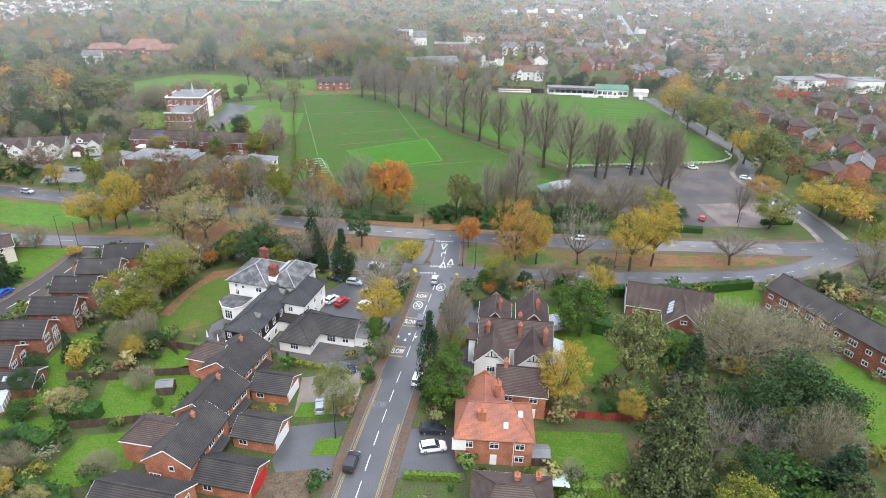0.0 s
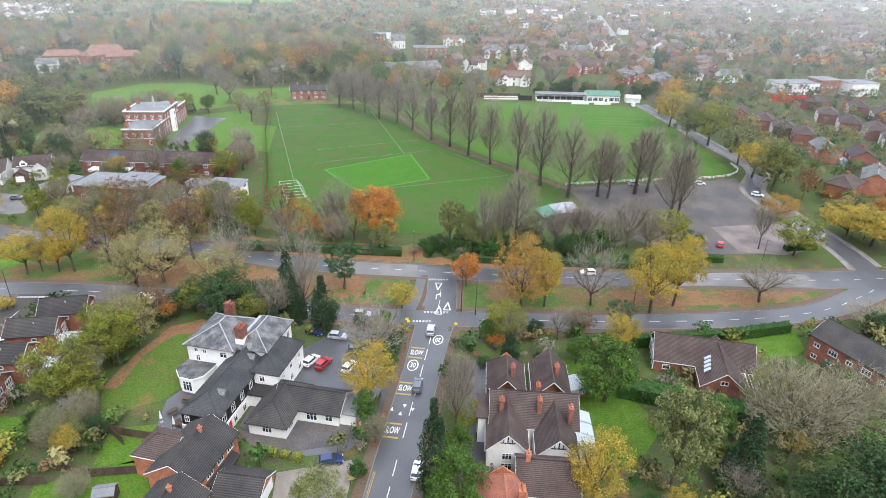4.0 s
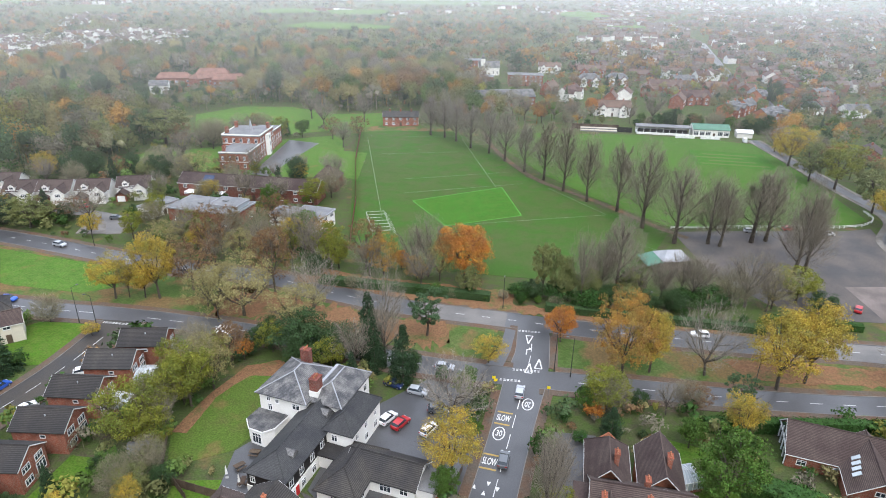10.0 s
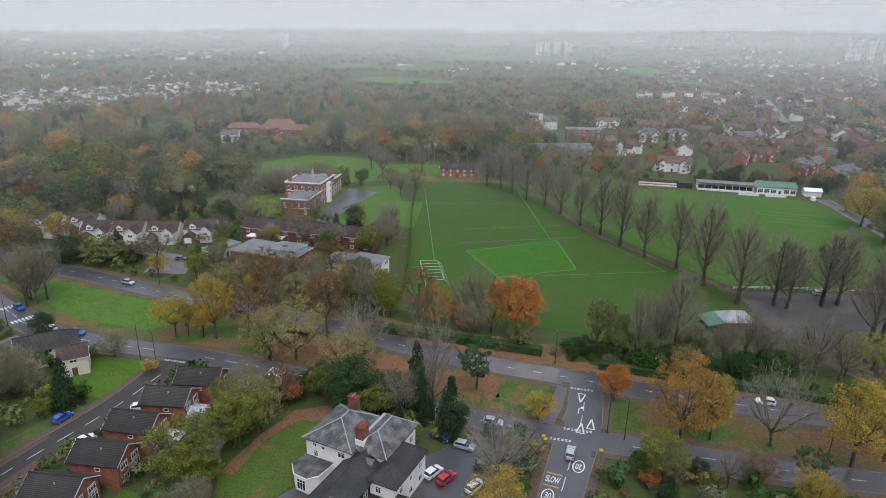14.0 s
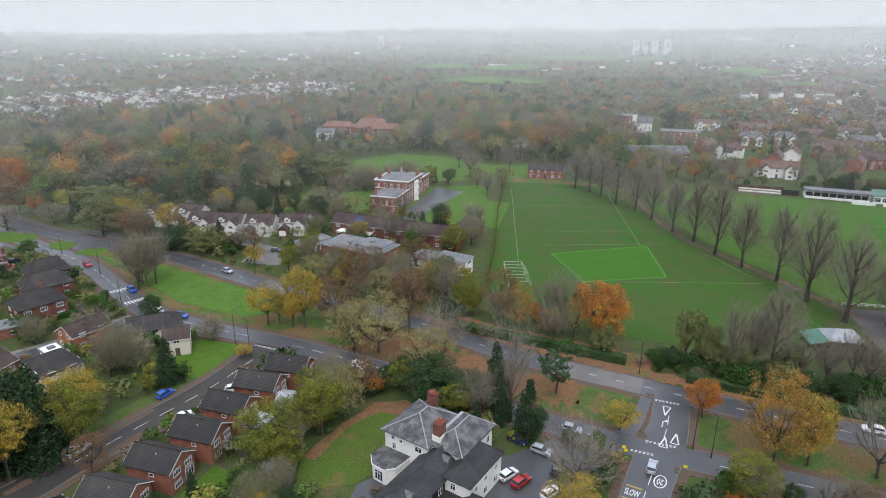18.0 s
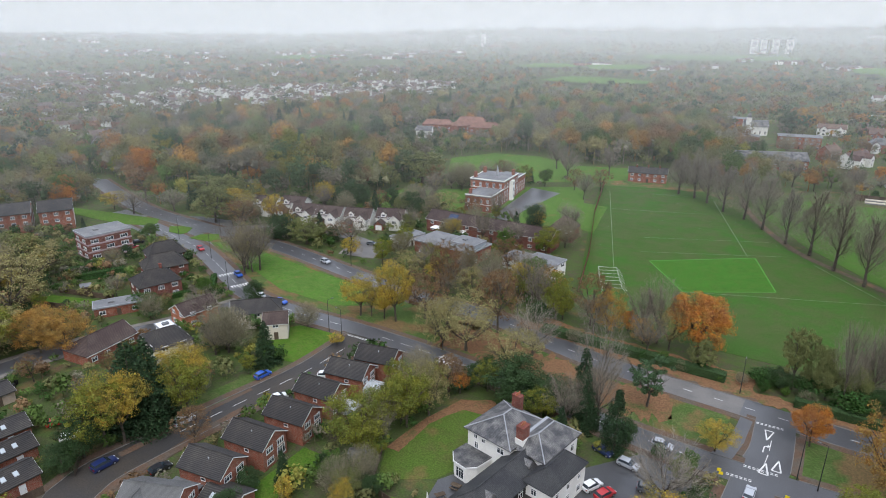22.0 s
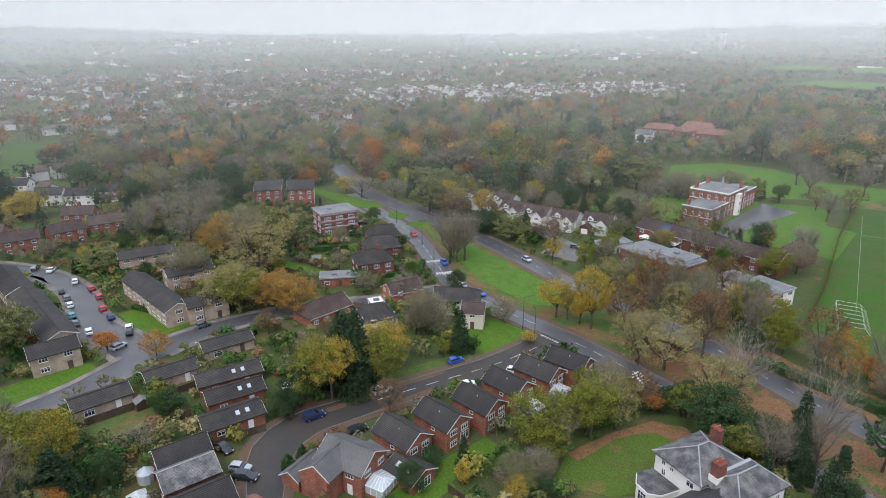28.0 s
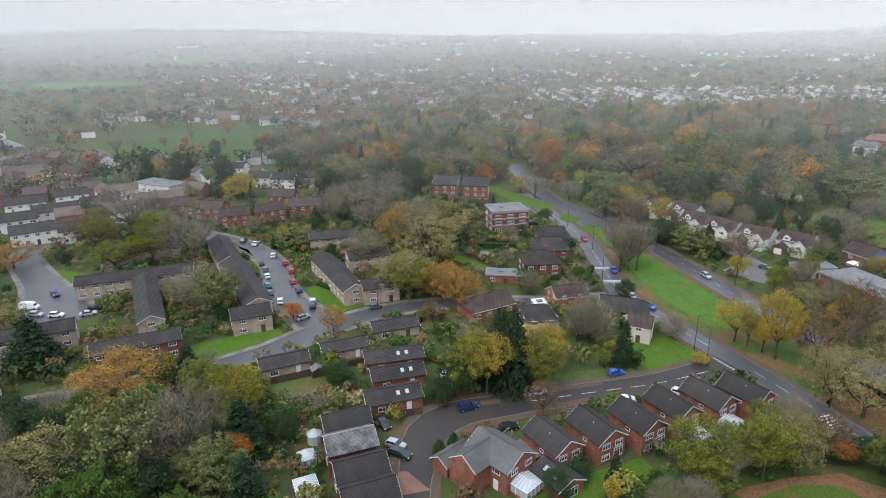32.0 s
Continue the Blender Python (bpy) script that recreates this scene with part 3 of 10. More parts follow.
def chimney(parent, x, y, z0, z1, wall, w=0.7, d=0.9, pots=2):
    c = part("chimney", Shape().box(x - w / 2, y - d / 2, z0, x + w / 2, y + d / 2, z1)
             .box(x - w / 2 - 0.08, y - d / 2 - 0.08, z1, x + w / 2 + 0.08, y + d / 2 + 0.08, z1 + 0.18), wall, parent)
    if math.hypot(*parent.matrix_basis.translation[:2]) > 190:
        pots = 0
    for i in range(pots):
        yy = y + (i - (pots - 1) / 2) * 0.38
        part("chimney_pot", Shape().tube((x, yy, z1 + 0.18), (x, yy, z1 + 0.62), 0.15, 0.12, 8), M_brick_orange, c, "terracotta chimney pot")
    return c


def gable_roof(parent, L, W, eave, rise, tiles, over=0.35, trim=True, cx=0.0, cy=0.0, turned=False, name="roof", hip=(0, 0), trim_mat=None):
    """A pitched roof with thickness; hip: how far each end leans in (0: upright gable)."""
    trim_mat = trim_mat or M_white
    a, b = W / 2 + over, L / 2 + over
    drop = rise * over / (W / 2)
    zb, zt, th = eave - drop, eave + rise, 0.16
    h0, h1 = hip
    p = [(-b, -a, zb), (b, -a, zb), (b, a, zb), (-b, a, zb), (-b + h0 + (over if h0 else 0), 0, zt), (b - h1 - (over if h1 else 0), 0, zt)]
    top = [(x, y, z + th) for x, y, z in p]
    s = Shape()
    faces = [(6, 7, 11, 10), (8, 9, 10, 11), (1, 0, 4, 5), (3, 2, 5, 4), (0, 1, 7, 6), (2, 3, 9, 8)]
    faces += [(9, 6, 10), (0, 3, 4), (3, 0, 6, 9)] if h0 else [(0, 6, 10, 4), (3, 4, 10, 9)]
    faces += [(7, 8, 11), (2, 1, 5), (1, 2, 8, 7)] if h1 else [(1, 5, 11, 7), (2, 8, 11, 5)]
    s.add(p + top, faces)
    if turned:
        s.v = [(-y, x, z) for x, y, z in s.v]
    s.v = [(x + cx, y + cy, z) for x, y, z in s.v]
    r = part(name, s, tiles, parent)

    def turn(q):
        q.v = [((-y if turned else x) + cx, (x if turned else y) + cy, z) for x, y, z in q.v]
        return q
    rg = Shape().tube((p[4][0], 0, zt + th + 0.02), (p[5][0], 0, zt + th + 0.02), 0.13, 0.13, 6)
    for e, pk, sx in ((0, 4, -1), (1, 5, 1)):
        if hip[e]:
            for sy in (-1, 1):
                rg.tube((sx * b, sy * a, zb + th), (p[pk][0], 0, zt + th), 0.11, 0.11, 5)
    part("ridge", turn(rg), M_lead if tiles is M_slate else tiles, r)
    if trim:
        for sy in (-1, 1):
            g = Shape().box(-b, sy * a - 0.05, zb, b, sy * a + 0.05, zb + 0.12)
            part("gutter", turn(g), M_metal_dark if trim_mat is M_white and tiles is not M_tile_brown else trim_mat, r)
        for e, sx in ((0, -1), (1, 1)):
            if not hip[e]:
                x = sx * b
                v = Shape()
                for sy in (-1, 1):
                    v.add([(x - 0.03, sy * a, zb - 0.03), (x + 0.03, sy * a, zb - 0.03), (x + 0.03, 0, zt - 0.03), (x - 0.03, 0, zt - 0.03),
                           (x - 0.03, sy * a, zb + th - 0.01), (x + 0.03, sy * a, zb + th - 0.01), (x + 0.03, 0, zt + th - 0.01), (x - 0.03, 0, zt + th - 0.01)],
                          [(0, 1, 2, 3), (7, 6, 5, 4), (0, 4, 5, 1), (1, 5, 6, 2), (3, 7, 4, 0), (2, 6, 7, 3)])
                part("bargeboard", turn(v), trim_mat, r)
    return r


FOOT = []


def taken(x, y, grow=1.0):
    """Whether a spot lies in or near a building."""
    for px, py, ca, sa, a, b in FOOT:
        dx, dy = x - px, y - py
        if abs(dx) < 45 and abs(dy) < 45 and abs(dx * ca + dy * sa) < a + grow and abs(dy * ca - dx * sa) < b + grow:
            return True
    return False


def wall_block(parent, L, W, eave, rise, wall, cx=0.0, cy=0.0, turned=False, hip=(0, 0), name="wall"):
    s = Shape()
    ang = parent.matrix_basis.to_euler().z
    pc = parent.matrix_basis @ Vector((cx, cy, 0))
    FOOT.append((pc.x, pc.y, math.cos(ang), math.sin(ang), (W if turned else L) / 2, (L if turned else W) / 2))
    x, y = L / 2, W / 2
    s.add([(-x, -y, 0), (x, -y, 0), (x, y, 0), (-x, y, 0), (-x, -y, eave), (x, -y, eave), (x, y, eave), (-x, y, eave)],
          [(3, 2, 1, 0), (0, 1, 5, 4), (1, 2, 6, 5), (2, 3, 7, 6), (3, 0, 4, 7), (4, 5, 6, 7)])
    if rise:
        for e, sx in ((0, -1), (1, 1)):
            if not hip[e]:
                xx, xi = sx * x, sx * (x - 0.25)
                s.add([(xx, -y, eave), (xx, y, eave), (xx, 0, eave + rise), (xi, -y, eave), (xi, y, eave), (xi, 0, eave + rise)],
                      [(0, 1, 2), (5, 4, 3), (0, 2, 5, 3), (1, 4, 5, 2)])
    s.v = [((-b if turned else a) + cx, (a if turned else b) + cy, c) for a, b, c in s.v]
    return part(name, s, wall, parent)


def auto_windows(h, L, W, storeys, sides, w=1.5, hh=1.2, gap=3.2, base=0.9, up=2.6, door="f", cx=0.0, cy=0.0, doormat=None):
    """Rows of windows, and one door, on the sides named; on houses far off the small windows are joined."""
    remote = math.hypot(*h.matrix_basis.translation[:2]) > 400
    v, f, glass = [], [], []
    for side in sides:
        run = L if side in "fb" else W
        n = max(1, int((run - 1.0) / gap))
        at = side_pose(side, L, W)
        for k in range(storeys):
            for i in range(n):
                u = (i - (n - 1) / 2) * (run / n)
                if k == 0 and side == door and i == n // 2:
                    x, y, t = at(u)
                    place_door(h, x + cx, y + cy, 0.05, t, material=doormat)
                    continue
                x, y, t = at(u)
                if not remote:
                    place_window(h, x + cx, y + cy, base + k * up, t, w, hh, 3 if w > 1.7 else 2)
                    continue
                me = window_meshes(w, hh, 2, True)[0]
                m = pose(x + cx, y + cy, base + k * up, 0, 0, t)
                n0 = len(v)
                v += [m @ q.co for q in me.vertices]
                glass += [len(f) + q.index for q in me.polygons if q.material_index]
                f += [tuple(j + n0 for j in q.vertices) for q in me.polygons]
    if v:
        me = Shape().add(v, f).mesh("window", M_white)
        me.materials.append(M_glass)
        for k in glass:
            me.polygons[k].material_index = 1
        tagged(part("window", me, None, h), "small white windows", kind="stuff")


def house(x, y, turn, L, W, eave=5.0, rise=2.4, wall=None, tiles=None, hip=(0, 0), storeys=2, sides="fb", label="", name="house",
          category="house", group="", chimneys=(), door="f", trim=True, ww=1.5, wh=1.2, gap=3.2, trim_mat=None, doormat=None, over=0.35, up=2.6, base=0.9):
    h = thing(name, pose(x, y, 0, 0, 0, turn), label, category, group)
    wall_block(h, L, W, eave, rise, wall or M_brick, hip=hip)
    gable_roof(h, L, W, eave, rise, tiles or M_tile_grey, hip=hip, trim=trim, trim_mat=trim_mat, over=over)
    if sides:
        auto_windows(h, L, W, storeys, sides, ww, wh, gap, base=base, up=up, door=door, doormat=doormat)
    for cx, cy in chimneys:
        zc = eave + rise * (1 - abs(cy) / (W / 2))
        chimney(h, cx, cy, zc - 0.6, zc + 1.1, wall if wall in (M_brick, M_brick_orange, M_brick_dark) else M_brick)
    return h


def flat_block(x, y, turn, L, W, high, wall, label, name="building", storeys=2, sides="fblr", category="building", ww=1.6, wh=1.2, gap=3.0, up=2.7, roof=None, band=None):
    h = thing(name, pose(x, y, 0, 0, 0, turn), label, category)
    wall_block(h, L, W, high, 0, wall)
    part("roof", Shape().box(-L / 2 - 0.25, -W / 2 - 0.25, high, L / 2 + 0.25, W / 2 + 0.25, high + 0.22), roof or M_felt, h)
    ed = Shape()
    for sy in (-1, 1):
        ed.box(-L / 2 - 0.3, sy * (W / 2 + 0.2) - 0.1, high - 0.12, L / 2 + 0.3, sy * (W / 2 + 0.2) + 0.1, high + 0.34)
    for sx in (-1, 1):
        ed.box(sx * (L / 2 + 0.2) - 0.1, -W / 2 - 0.1, high - 0.12, sx * (L / 2 + 0.2) + 0.1, W / 2 + 0.1, high + 0.34)
    part("parapet", ed, band or M_lead, h)
    rv = Shape()
    rv.box(-L * 0.2, -0.6, high + 0.22, -L * 0.2 + 1.6, 0.6, high + 0.7)
    part("rooflight", rv, M_felt, h)
    if sides:
        auto_windows(h, L, W, storeys, sides, ww, wh, gap, up=up)
    return h


# ---- vehicles ----
paint_cache = {}


def car_paint(name, c):
    if name not in paint_cache:
        m = bpy.data.materials.new(name + "_car_paint")
        m.use_nodes = True
        n, l = m.node_tree.nodes, m.node_tree.links
        b = n["Principled BSDF"]
        b.inputs["Base Color"].default_value = (*c, 1)
        b.inputs["Roughness"].default_value = 0.32
        b.inputs["Coat Weight"].default_value = 0.5
        tc, no, mr = n.new("ShaderNodeTexCoord"), n.new("ShaderNodeTexNoise"), n.new("ShaderNodeMapRange")
        no.inputs["Scale"].default_value = 2.5
        mr.inputs["To Min"].default_value, mr.inputs["To Max"].default_value = 0.22, 0.5
        l.new(tc.outputs["Object"], no.inputs["Vector"])
        l.new(no.outputs["Fac"], mr.inputs["Value"])
        l.new(mr.outputs[0], b.inputs["Roughness"])
        paint_cache[name] = m
    return paint_cache[name]


PAINTS = {"white": (0.75, 0.76, 0.77), "silver": (0.38, 0.40, 0.43), "black": (0.015, 0.016, 0.02), "grey": (0.11, 0.12, 0.13), "red": (0.42, 0.015, 0.02),
          "blue": (0.02, 0.09, 0.42), "dark_blue": (0.012, 0.025, 0.10), "teal": (0.05, 0.28, 0.30), "yellow": (0.65, 0.5, 0.03), "orange": (0.6, 0.16, 0.02)}
# side outline as (along, height); the front points along +x
BODY = {
    "hatchback": ([(-2.0, .35), (-2.05, .75), (-1.95, .98), (-1.2, 1.0), (0.95, .98), (1.75, .84), (2.03, .62), (2.0, .32)], [(-1.92, .98), (-1.55, 1.42), (-0.3, 1.5), (0.25, 1.44), (1.1, .97)], 0.86),
    "estate": ([(-2.25, .35), (-2.3, .8), (-2.2, 1.05), (-1.2, 1.08), (1.0, 1.05), (1.95, .92), (2.25, .66), (2.22, .32)], [(-2.15, 1.05), (-1.95, 1.55), (-0.4, 1.66), (0.3, 1.6), (1.15, 1.04)], 0.92),
    "saloon": ([(-2.25, .35), (-2.3, .72), (-2.2, .98), (-1.3, 1.02), (0.95, .97), (1.9, .84), (2.25, .6), (2.2, .32)], [(-1.75, 1.0), (-1.0, 1.40), (-0.2, 1.45), (0.3, 1.40), (1.15, .96)], 0.9),
    "van": ([(-2.6, .4), (-2.65, 1.0), (-2.62, 1.2), (-1.2, 1.2), (1.5, 1.2), (2.1, 1.1), (2.6, .8), (2.6, .35)], [(-2.6, 1.2), (-2.58, 2.2), (-0.4, 2.3), (1.2, 2.2), (1.95, 1.15)], 0.98),
}


def car_meshes(style, paint):
    key = (style, paint)
    if key in mesh_cache:
        return mesh_cache[key]
    low, cab, hw = BODY[style]
    pm = car_paint(paint, PAINTS[paint])
    s = Shape()
    rows = []
    for k, (yy, zz) in enumerate(((-hw + 0.07, 0.0), (-hw, 0.12), (hw, 0.12), (hw - 0.07, 0.0))):
        rows.append(yy)
    base = len(low)
    for yy, shrink in ((-hw, 0.0), (-hw * 0.72, 0.035), (hw * 0.72, 0.035), (hw, 0.0)):
        for x, z in low:
            bul = 0.05 if abs(yy) < hw else -0.05
            s.v.append((x + (bul if x > 1 else -bul if x < -1.5 else 0), yy, z + (shrink if z > 0.5 else 0)))
    for r in range(3):
        for i in range(base - 1):
            a = r * base + i
            s.f.append((a, a + 1, a + base + 1, a + base))
        s.f.append((r * base + base - 1, r * base, (r + 1) * base, (r + 1) * base + base - 1))
    s.f.append(tuple(range(base - 1, -1, -1)))
    s.f.append(tuple(range(3 * base, 4 * base)))
    body = s.mesh("body", pm)
    g = Shape()
    n = len(cab)
    tw = hw * 0.80
    for sy in (-1, 1):
        for i, (x, z) in enumerate(cab):
            g.v.append((x, sy * ((hw - 0.04) if z < cab[0][1] + 0.1 else tw), z))
    g.f += [tuple(range(n - 1, -1, -1)), tuple(range(n, 2 * n))] + [(i, i + 1, n + i + 1, n + i) for i in range(n - 1)]
    is_van = style == "van"
    cabin = g.mesh("cabin", pm if is_van else M_glass)
    r = Shape()
    pk = [(x, z) for x, z in cab[1:-1]]
    for sy in (-1, 1):
        for x, z in pk:
            r.v.append((x, sy * (tw + 0.015), z + 0.012))
    m = len(pk)
    r.f += [(i, i + 1, m + i + 1, m + i) for i in range(m - 1)]
    for k, sy in enumerate((-1, 1)):
        for (xa, za), top in ((cab[0], k * m), (cab[-1], k * m + m - 1)):
            n0 = len(r.v)
            r.v += [(xa - 0.09, sy * (hw - 0.03), za), (xa + 0.09, sy * (hw - 0.03), za)]
            r.f.append((top, n0, n0 + 1))
    roof = r.mesh("roof", pm)
    screen = Shape()
    if is_van:
        (xa, za), (xb, zb) = cab[-1], cab[-2]
        screen.add([(xa + .02, -hw + .12, za + .05), (xa + .02, hw - .12, za + .05), (xb + .04, tw - .06, zb - .12), (xb + .04, -tw + .06, zb - .12)], [(0, 1, 2, 3)])
    ty = Shape().tube((0, -0.1, 0), (0, 0.1, 0), 0.32, 0.32, 14)
    rim = Shape().tube((0, -0.108, 0), (0, 0.108, 0), 0.2, 0.2, 10)
    hl = Shape().box(-0.07, -0.2, -0.07, 0.07, 0.2, 0.07, 0.02)
    mesh_cache[key] = (body, cabin, roof, ty.mesh("tyre", M_tyre), rim.mesh("rim", M_rim), hl.mesh("headlight", M_lamp_w), hl.mesh("tail_light", M_lamp_r),
                       screen.mesh("windscreen", M_glass) if is_van else None)
    return mesh_cache[key]


def car(x, y, turn, paint="silver", style="hatchback", label=None, z=0.03, group="parked cars"):
    kind = {"hatchback": "hatchback car", "estate": "tall estate car", "saloon": "saloon car", "van": "panel van"}[style]
    c = thing("van" if style == "van" else "car", pose(x, y, z, 0, 0, turn), label or f"{paint.replace('_', ' ')} {kind} standing on tarmac", "van" if style == "van" else "car", group)
    body, cabin, roof, ty, rim, hl, tl, screen = car_meshes(style, paint)
    near = math.hypot(x, y) < 150
    b = part("body", body, None, c)
    part("cabin", cabin, None, c, "" if style == "van" else "dark glazed cabin")
    part("roof", roof, None, c)
    if screen:
        part("windscreen", screen, None, c)
    low, cab, hw = BODY[style]
    ax = low[-2][0] * 0.64
    for sx in (-1, 1):
        for sy in (-1, 1):
            w = part("wheel", ty, None, c)
            w.location = (sx * ax, sy * (hw - 0.08), 0.32)
            if near:
                part("rim", rim, None, w)
    for sy in (-1, 1) if near else ():
        o = part("headlight", hl, None, b)
        o.location = (low[-2][0] - 0.02, sy * (hw - 0.24), low[-2][1] + 0.06)
        o = part("tail_light", tl, None, b)
        o.location = (low[1][0] + 0.02, sy * (hw - 0.22), low[1][1] + 0.1)
    return c


# ---- trees ----
rng = np.random.default_rng(7)


def leaf_tris(centres, size, out=None, thin=0.8, ruffle=0.9):
    """One small triangle at each centre; out: the way it faces, ruffled, so that a crown shades as a rounded mass."""
    n = len(centres)
    a = rng.normal(size=(n, 3))
    if out is not None:
        a = a * ruffle + out / (np.linalg.norm(out, axis=1)[:, None] + 1e-6)
    a /= np.linalg.norm(a, axis=1)[:, None]
    b = np.cross(a, rng.normal(size=(n, 3)))
    b /= np.linalg.norm(b, axis=1)[:, None]
    c = np.cross(a, b)
    s = size * rng.uniform(0.55, 1.4, (n, 1))
    return np.stack([centres + b * s, centres - b * s * 0.5 + c * s * thin, centres - b * s * 0.5 - c * s * thin], 1).reshape(-1, 3)


def tri_mesh(name, v, material):
    me = bpy.data.meshes.new(name)
    n = len(v)
    me.vertices.add(n)
    me.vertices.foreach_set("co", np.asarray(v, np.float32).ravel())
    me.loops.add(n)
    me.loops.foreach_set("vertex_index", np.arange(n, dtype=np.int32))
    me.polygons.add(n // 3)
    me.polygons.foreach_set("loop_start", np.arange(0, n, 3, dtype=np.int32))
    me.materials.append(material)
    me.update(calc_edges=True)
    return me


def limbs_of(seed, form):
    """Trunk and limbs of a tree 1 unit high; returns the mesh and the limb ends. Forms: round, upright, spread."""
    r = random.Random(seed)
    s = Shape()
    ends = []
    fork = {"round": 0.28, "upright": 0.16, "spread": 0.2}[form]
    lean = (r.uniform(-.02, .02), r.uniform(-.02, .02))
    s.tube((0, 0, 0), (lean[0], lean[1], fork), 0.022, 0.016, 7)
    if form == "upright":
        s.tube((lean[0], lean[1], fork), (lean[0] * 2, lean[1] * 2, 0.9), 0.016, 0.003, 6)
    n = {"round": 8, "upright": 15, "spread": 10}[form]
    for i in range(n):
        t = i / n
        az = i * 2.4 + r.uniform(-.4, .4)
        if form == "upright":
            z0 = fork + 0.56 * t
            out, rise = r.uniform(.13, .22) * (1 - 0.72 * t), r.uniform(.26, .36) * (1 - 0.35 * t)
        elif form == "round":
            z0 = fork * r.uniform(0.8, 1.05)
            out, rise = r.uniform(.12, .36), r.uniform(.30, .60)
        else:
            z0 = fork * r.uniform(0.7, 1.05)
            out, rise = r.uniform(.25, .45), r.uniform(.2, .6)
        a = Vector((lean[0], lean[1], z0))
        mid = a + Vector((math.cos(az) * out * .55, math.sin(az) * out * .55, rise * .45))
        end = a + Vector((math.cos(az) * out, math.sin(az) * out, rise))
        lr = 0.5 if form == "upright" else 0.8
        s.tube(a, mid, 0.012 * lr, 0.008 * lr, 5)
        s.tube(mid, end, 0.008 * lr, 0.0025 * lr, 5)
        ends.append((mid, end))
        for k in range(5):
            az2 = az + r.uniform(-1.4, 1.4)
            b = mid.lerp(end, r.uniform(-0.3, 0.8))
            ln = r.uniform(.3, .6)
            e2 = b + Vector((math.cos(az2) * out * ln, math.sin(az2) * out * ln, rise * r.uniform(.12, .5)))
            s.tube(b, e2, 0.0052 * lr, 0.0015 * lr, 4)
            ends.append((b, e2))
    return s, ends


CROWN = {"round": (0.60, 0.40, 0.40), "upright": (0.57, 0.43, 0.22), "spread": (0.54, 0.44, 0.50)}


def crown_points(g, form, n, hollow=0.5):
    """Points spread through a crown with an uneven outline."""
    cz, rz, rx = CROWN[form]
    d = g.normal(size=(n, 3))
    d /= np.linalg.norm(d, axis=1)[:, None]
    bulge = np.ones(n)
    for _ in range(14):
        w = g.normal(size=3)
        w /= np.linalg.norm(w)
        bulge += g.uniform(-0.30, 0.22) * np.clip((d @ w - 0.55) / 0.45, 0, 1)
    r = bulge * g.uniform(0.05, 1, n) ** hollow
    p = d * r[:, None] * np.array([rx, rx, rz])
    if form == "upright":
        p[:, :2] *= (1.0 - 0.35 * np.clip(p[:, 2:3] / rz, -0.6, 1))
    p[:, 2] += cz
    return p


def bare_crown(seed, form, n=1500, thick=0.0017, ln=0.10, fill=2.0):
    """Twigs: long thin slivers that spring from the limbs and fill the crown."""
    trunk, ends = limbs_of(seed, form)
    g = np.random.default_rng(seed)
    a = np.array([p for p, q in ends])
    b = np.array([q for p, q in ends])
    k = g.integers(0, len(ends), n // 2)
    root = a[k] + (b[k] - a[k]) * g.uniform(0.1, 1.0, (n // 2, 1))
    d = (b[k] - a[k]) / np.linalg.norm(b[k] - a[k], axis=1)[:, None] + g.normal(size=(n // 2, 3)) * 0.6
    vol = crown_points(g, form, int(fill * n), 0.42)
    dv = vol - np.array([0, 0, CROWN[form][0] - CROWN[form][1] * 0.9])
    dv = dv / np.linalg.norm(dv, axis=1)[:, None] + g.normal(size=vol.shape) * 0.5
    root, d = np.concatenate([root, vol]), np.concatenate([d, dv])
    d[:, 2] += 0.2
    d /= np.linalg.norm(d, axis=1)[:, None]
    m = len(root)
    tip = root + d * ln * g.uniform(0.4, 1.3, (m, 1))
    root = root - d * ln * 0.35
    side = np.cross(d, g.normal(size=d.shape))
    side /= np.linalg.norm(side, axis=1)[:, None]
    v = np.stack([root + side * thick, root - side * thick, tip], 1).reshape(-1, 3)
    return trunk, v


def leafy_crown(seed, form, n=2600, size=0.016, lumps=42, loose=0.115):
    """Leaves in many small sprays round the limbs, with gaps between the sprays."""
    trunk, ends = limbs_of(seed, form)
    g = np.random.default_rng(seed)
    c = crown_points(g, form, lumps * 3, 0.30)
    c[:, 2] = 0.06 + c[:, 2] * 0.92
    n = int(n * 3.6)
    k = g.integers(0, len(c), n)
    d = g.normal(size=(n, 3))
    d /= np.linalg.norm(d, axis=1)[:, None]
    rad = loose * 0.74 * g.uniform(0.45, 1.45, len(c))[k] * g.uniform(0.15, 1, n) ** 0.45
    p = c[k] + d * rad[:, None] * np.array([1, 1, 0.7])
    return trunk, leaf_tris(p, size * 0.66, d * 0.8 + (p - np.array([0, 0, 0.5])) * 0.9)


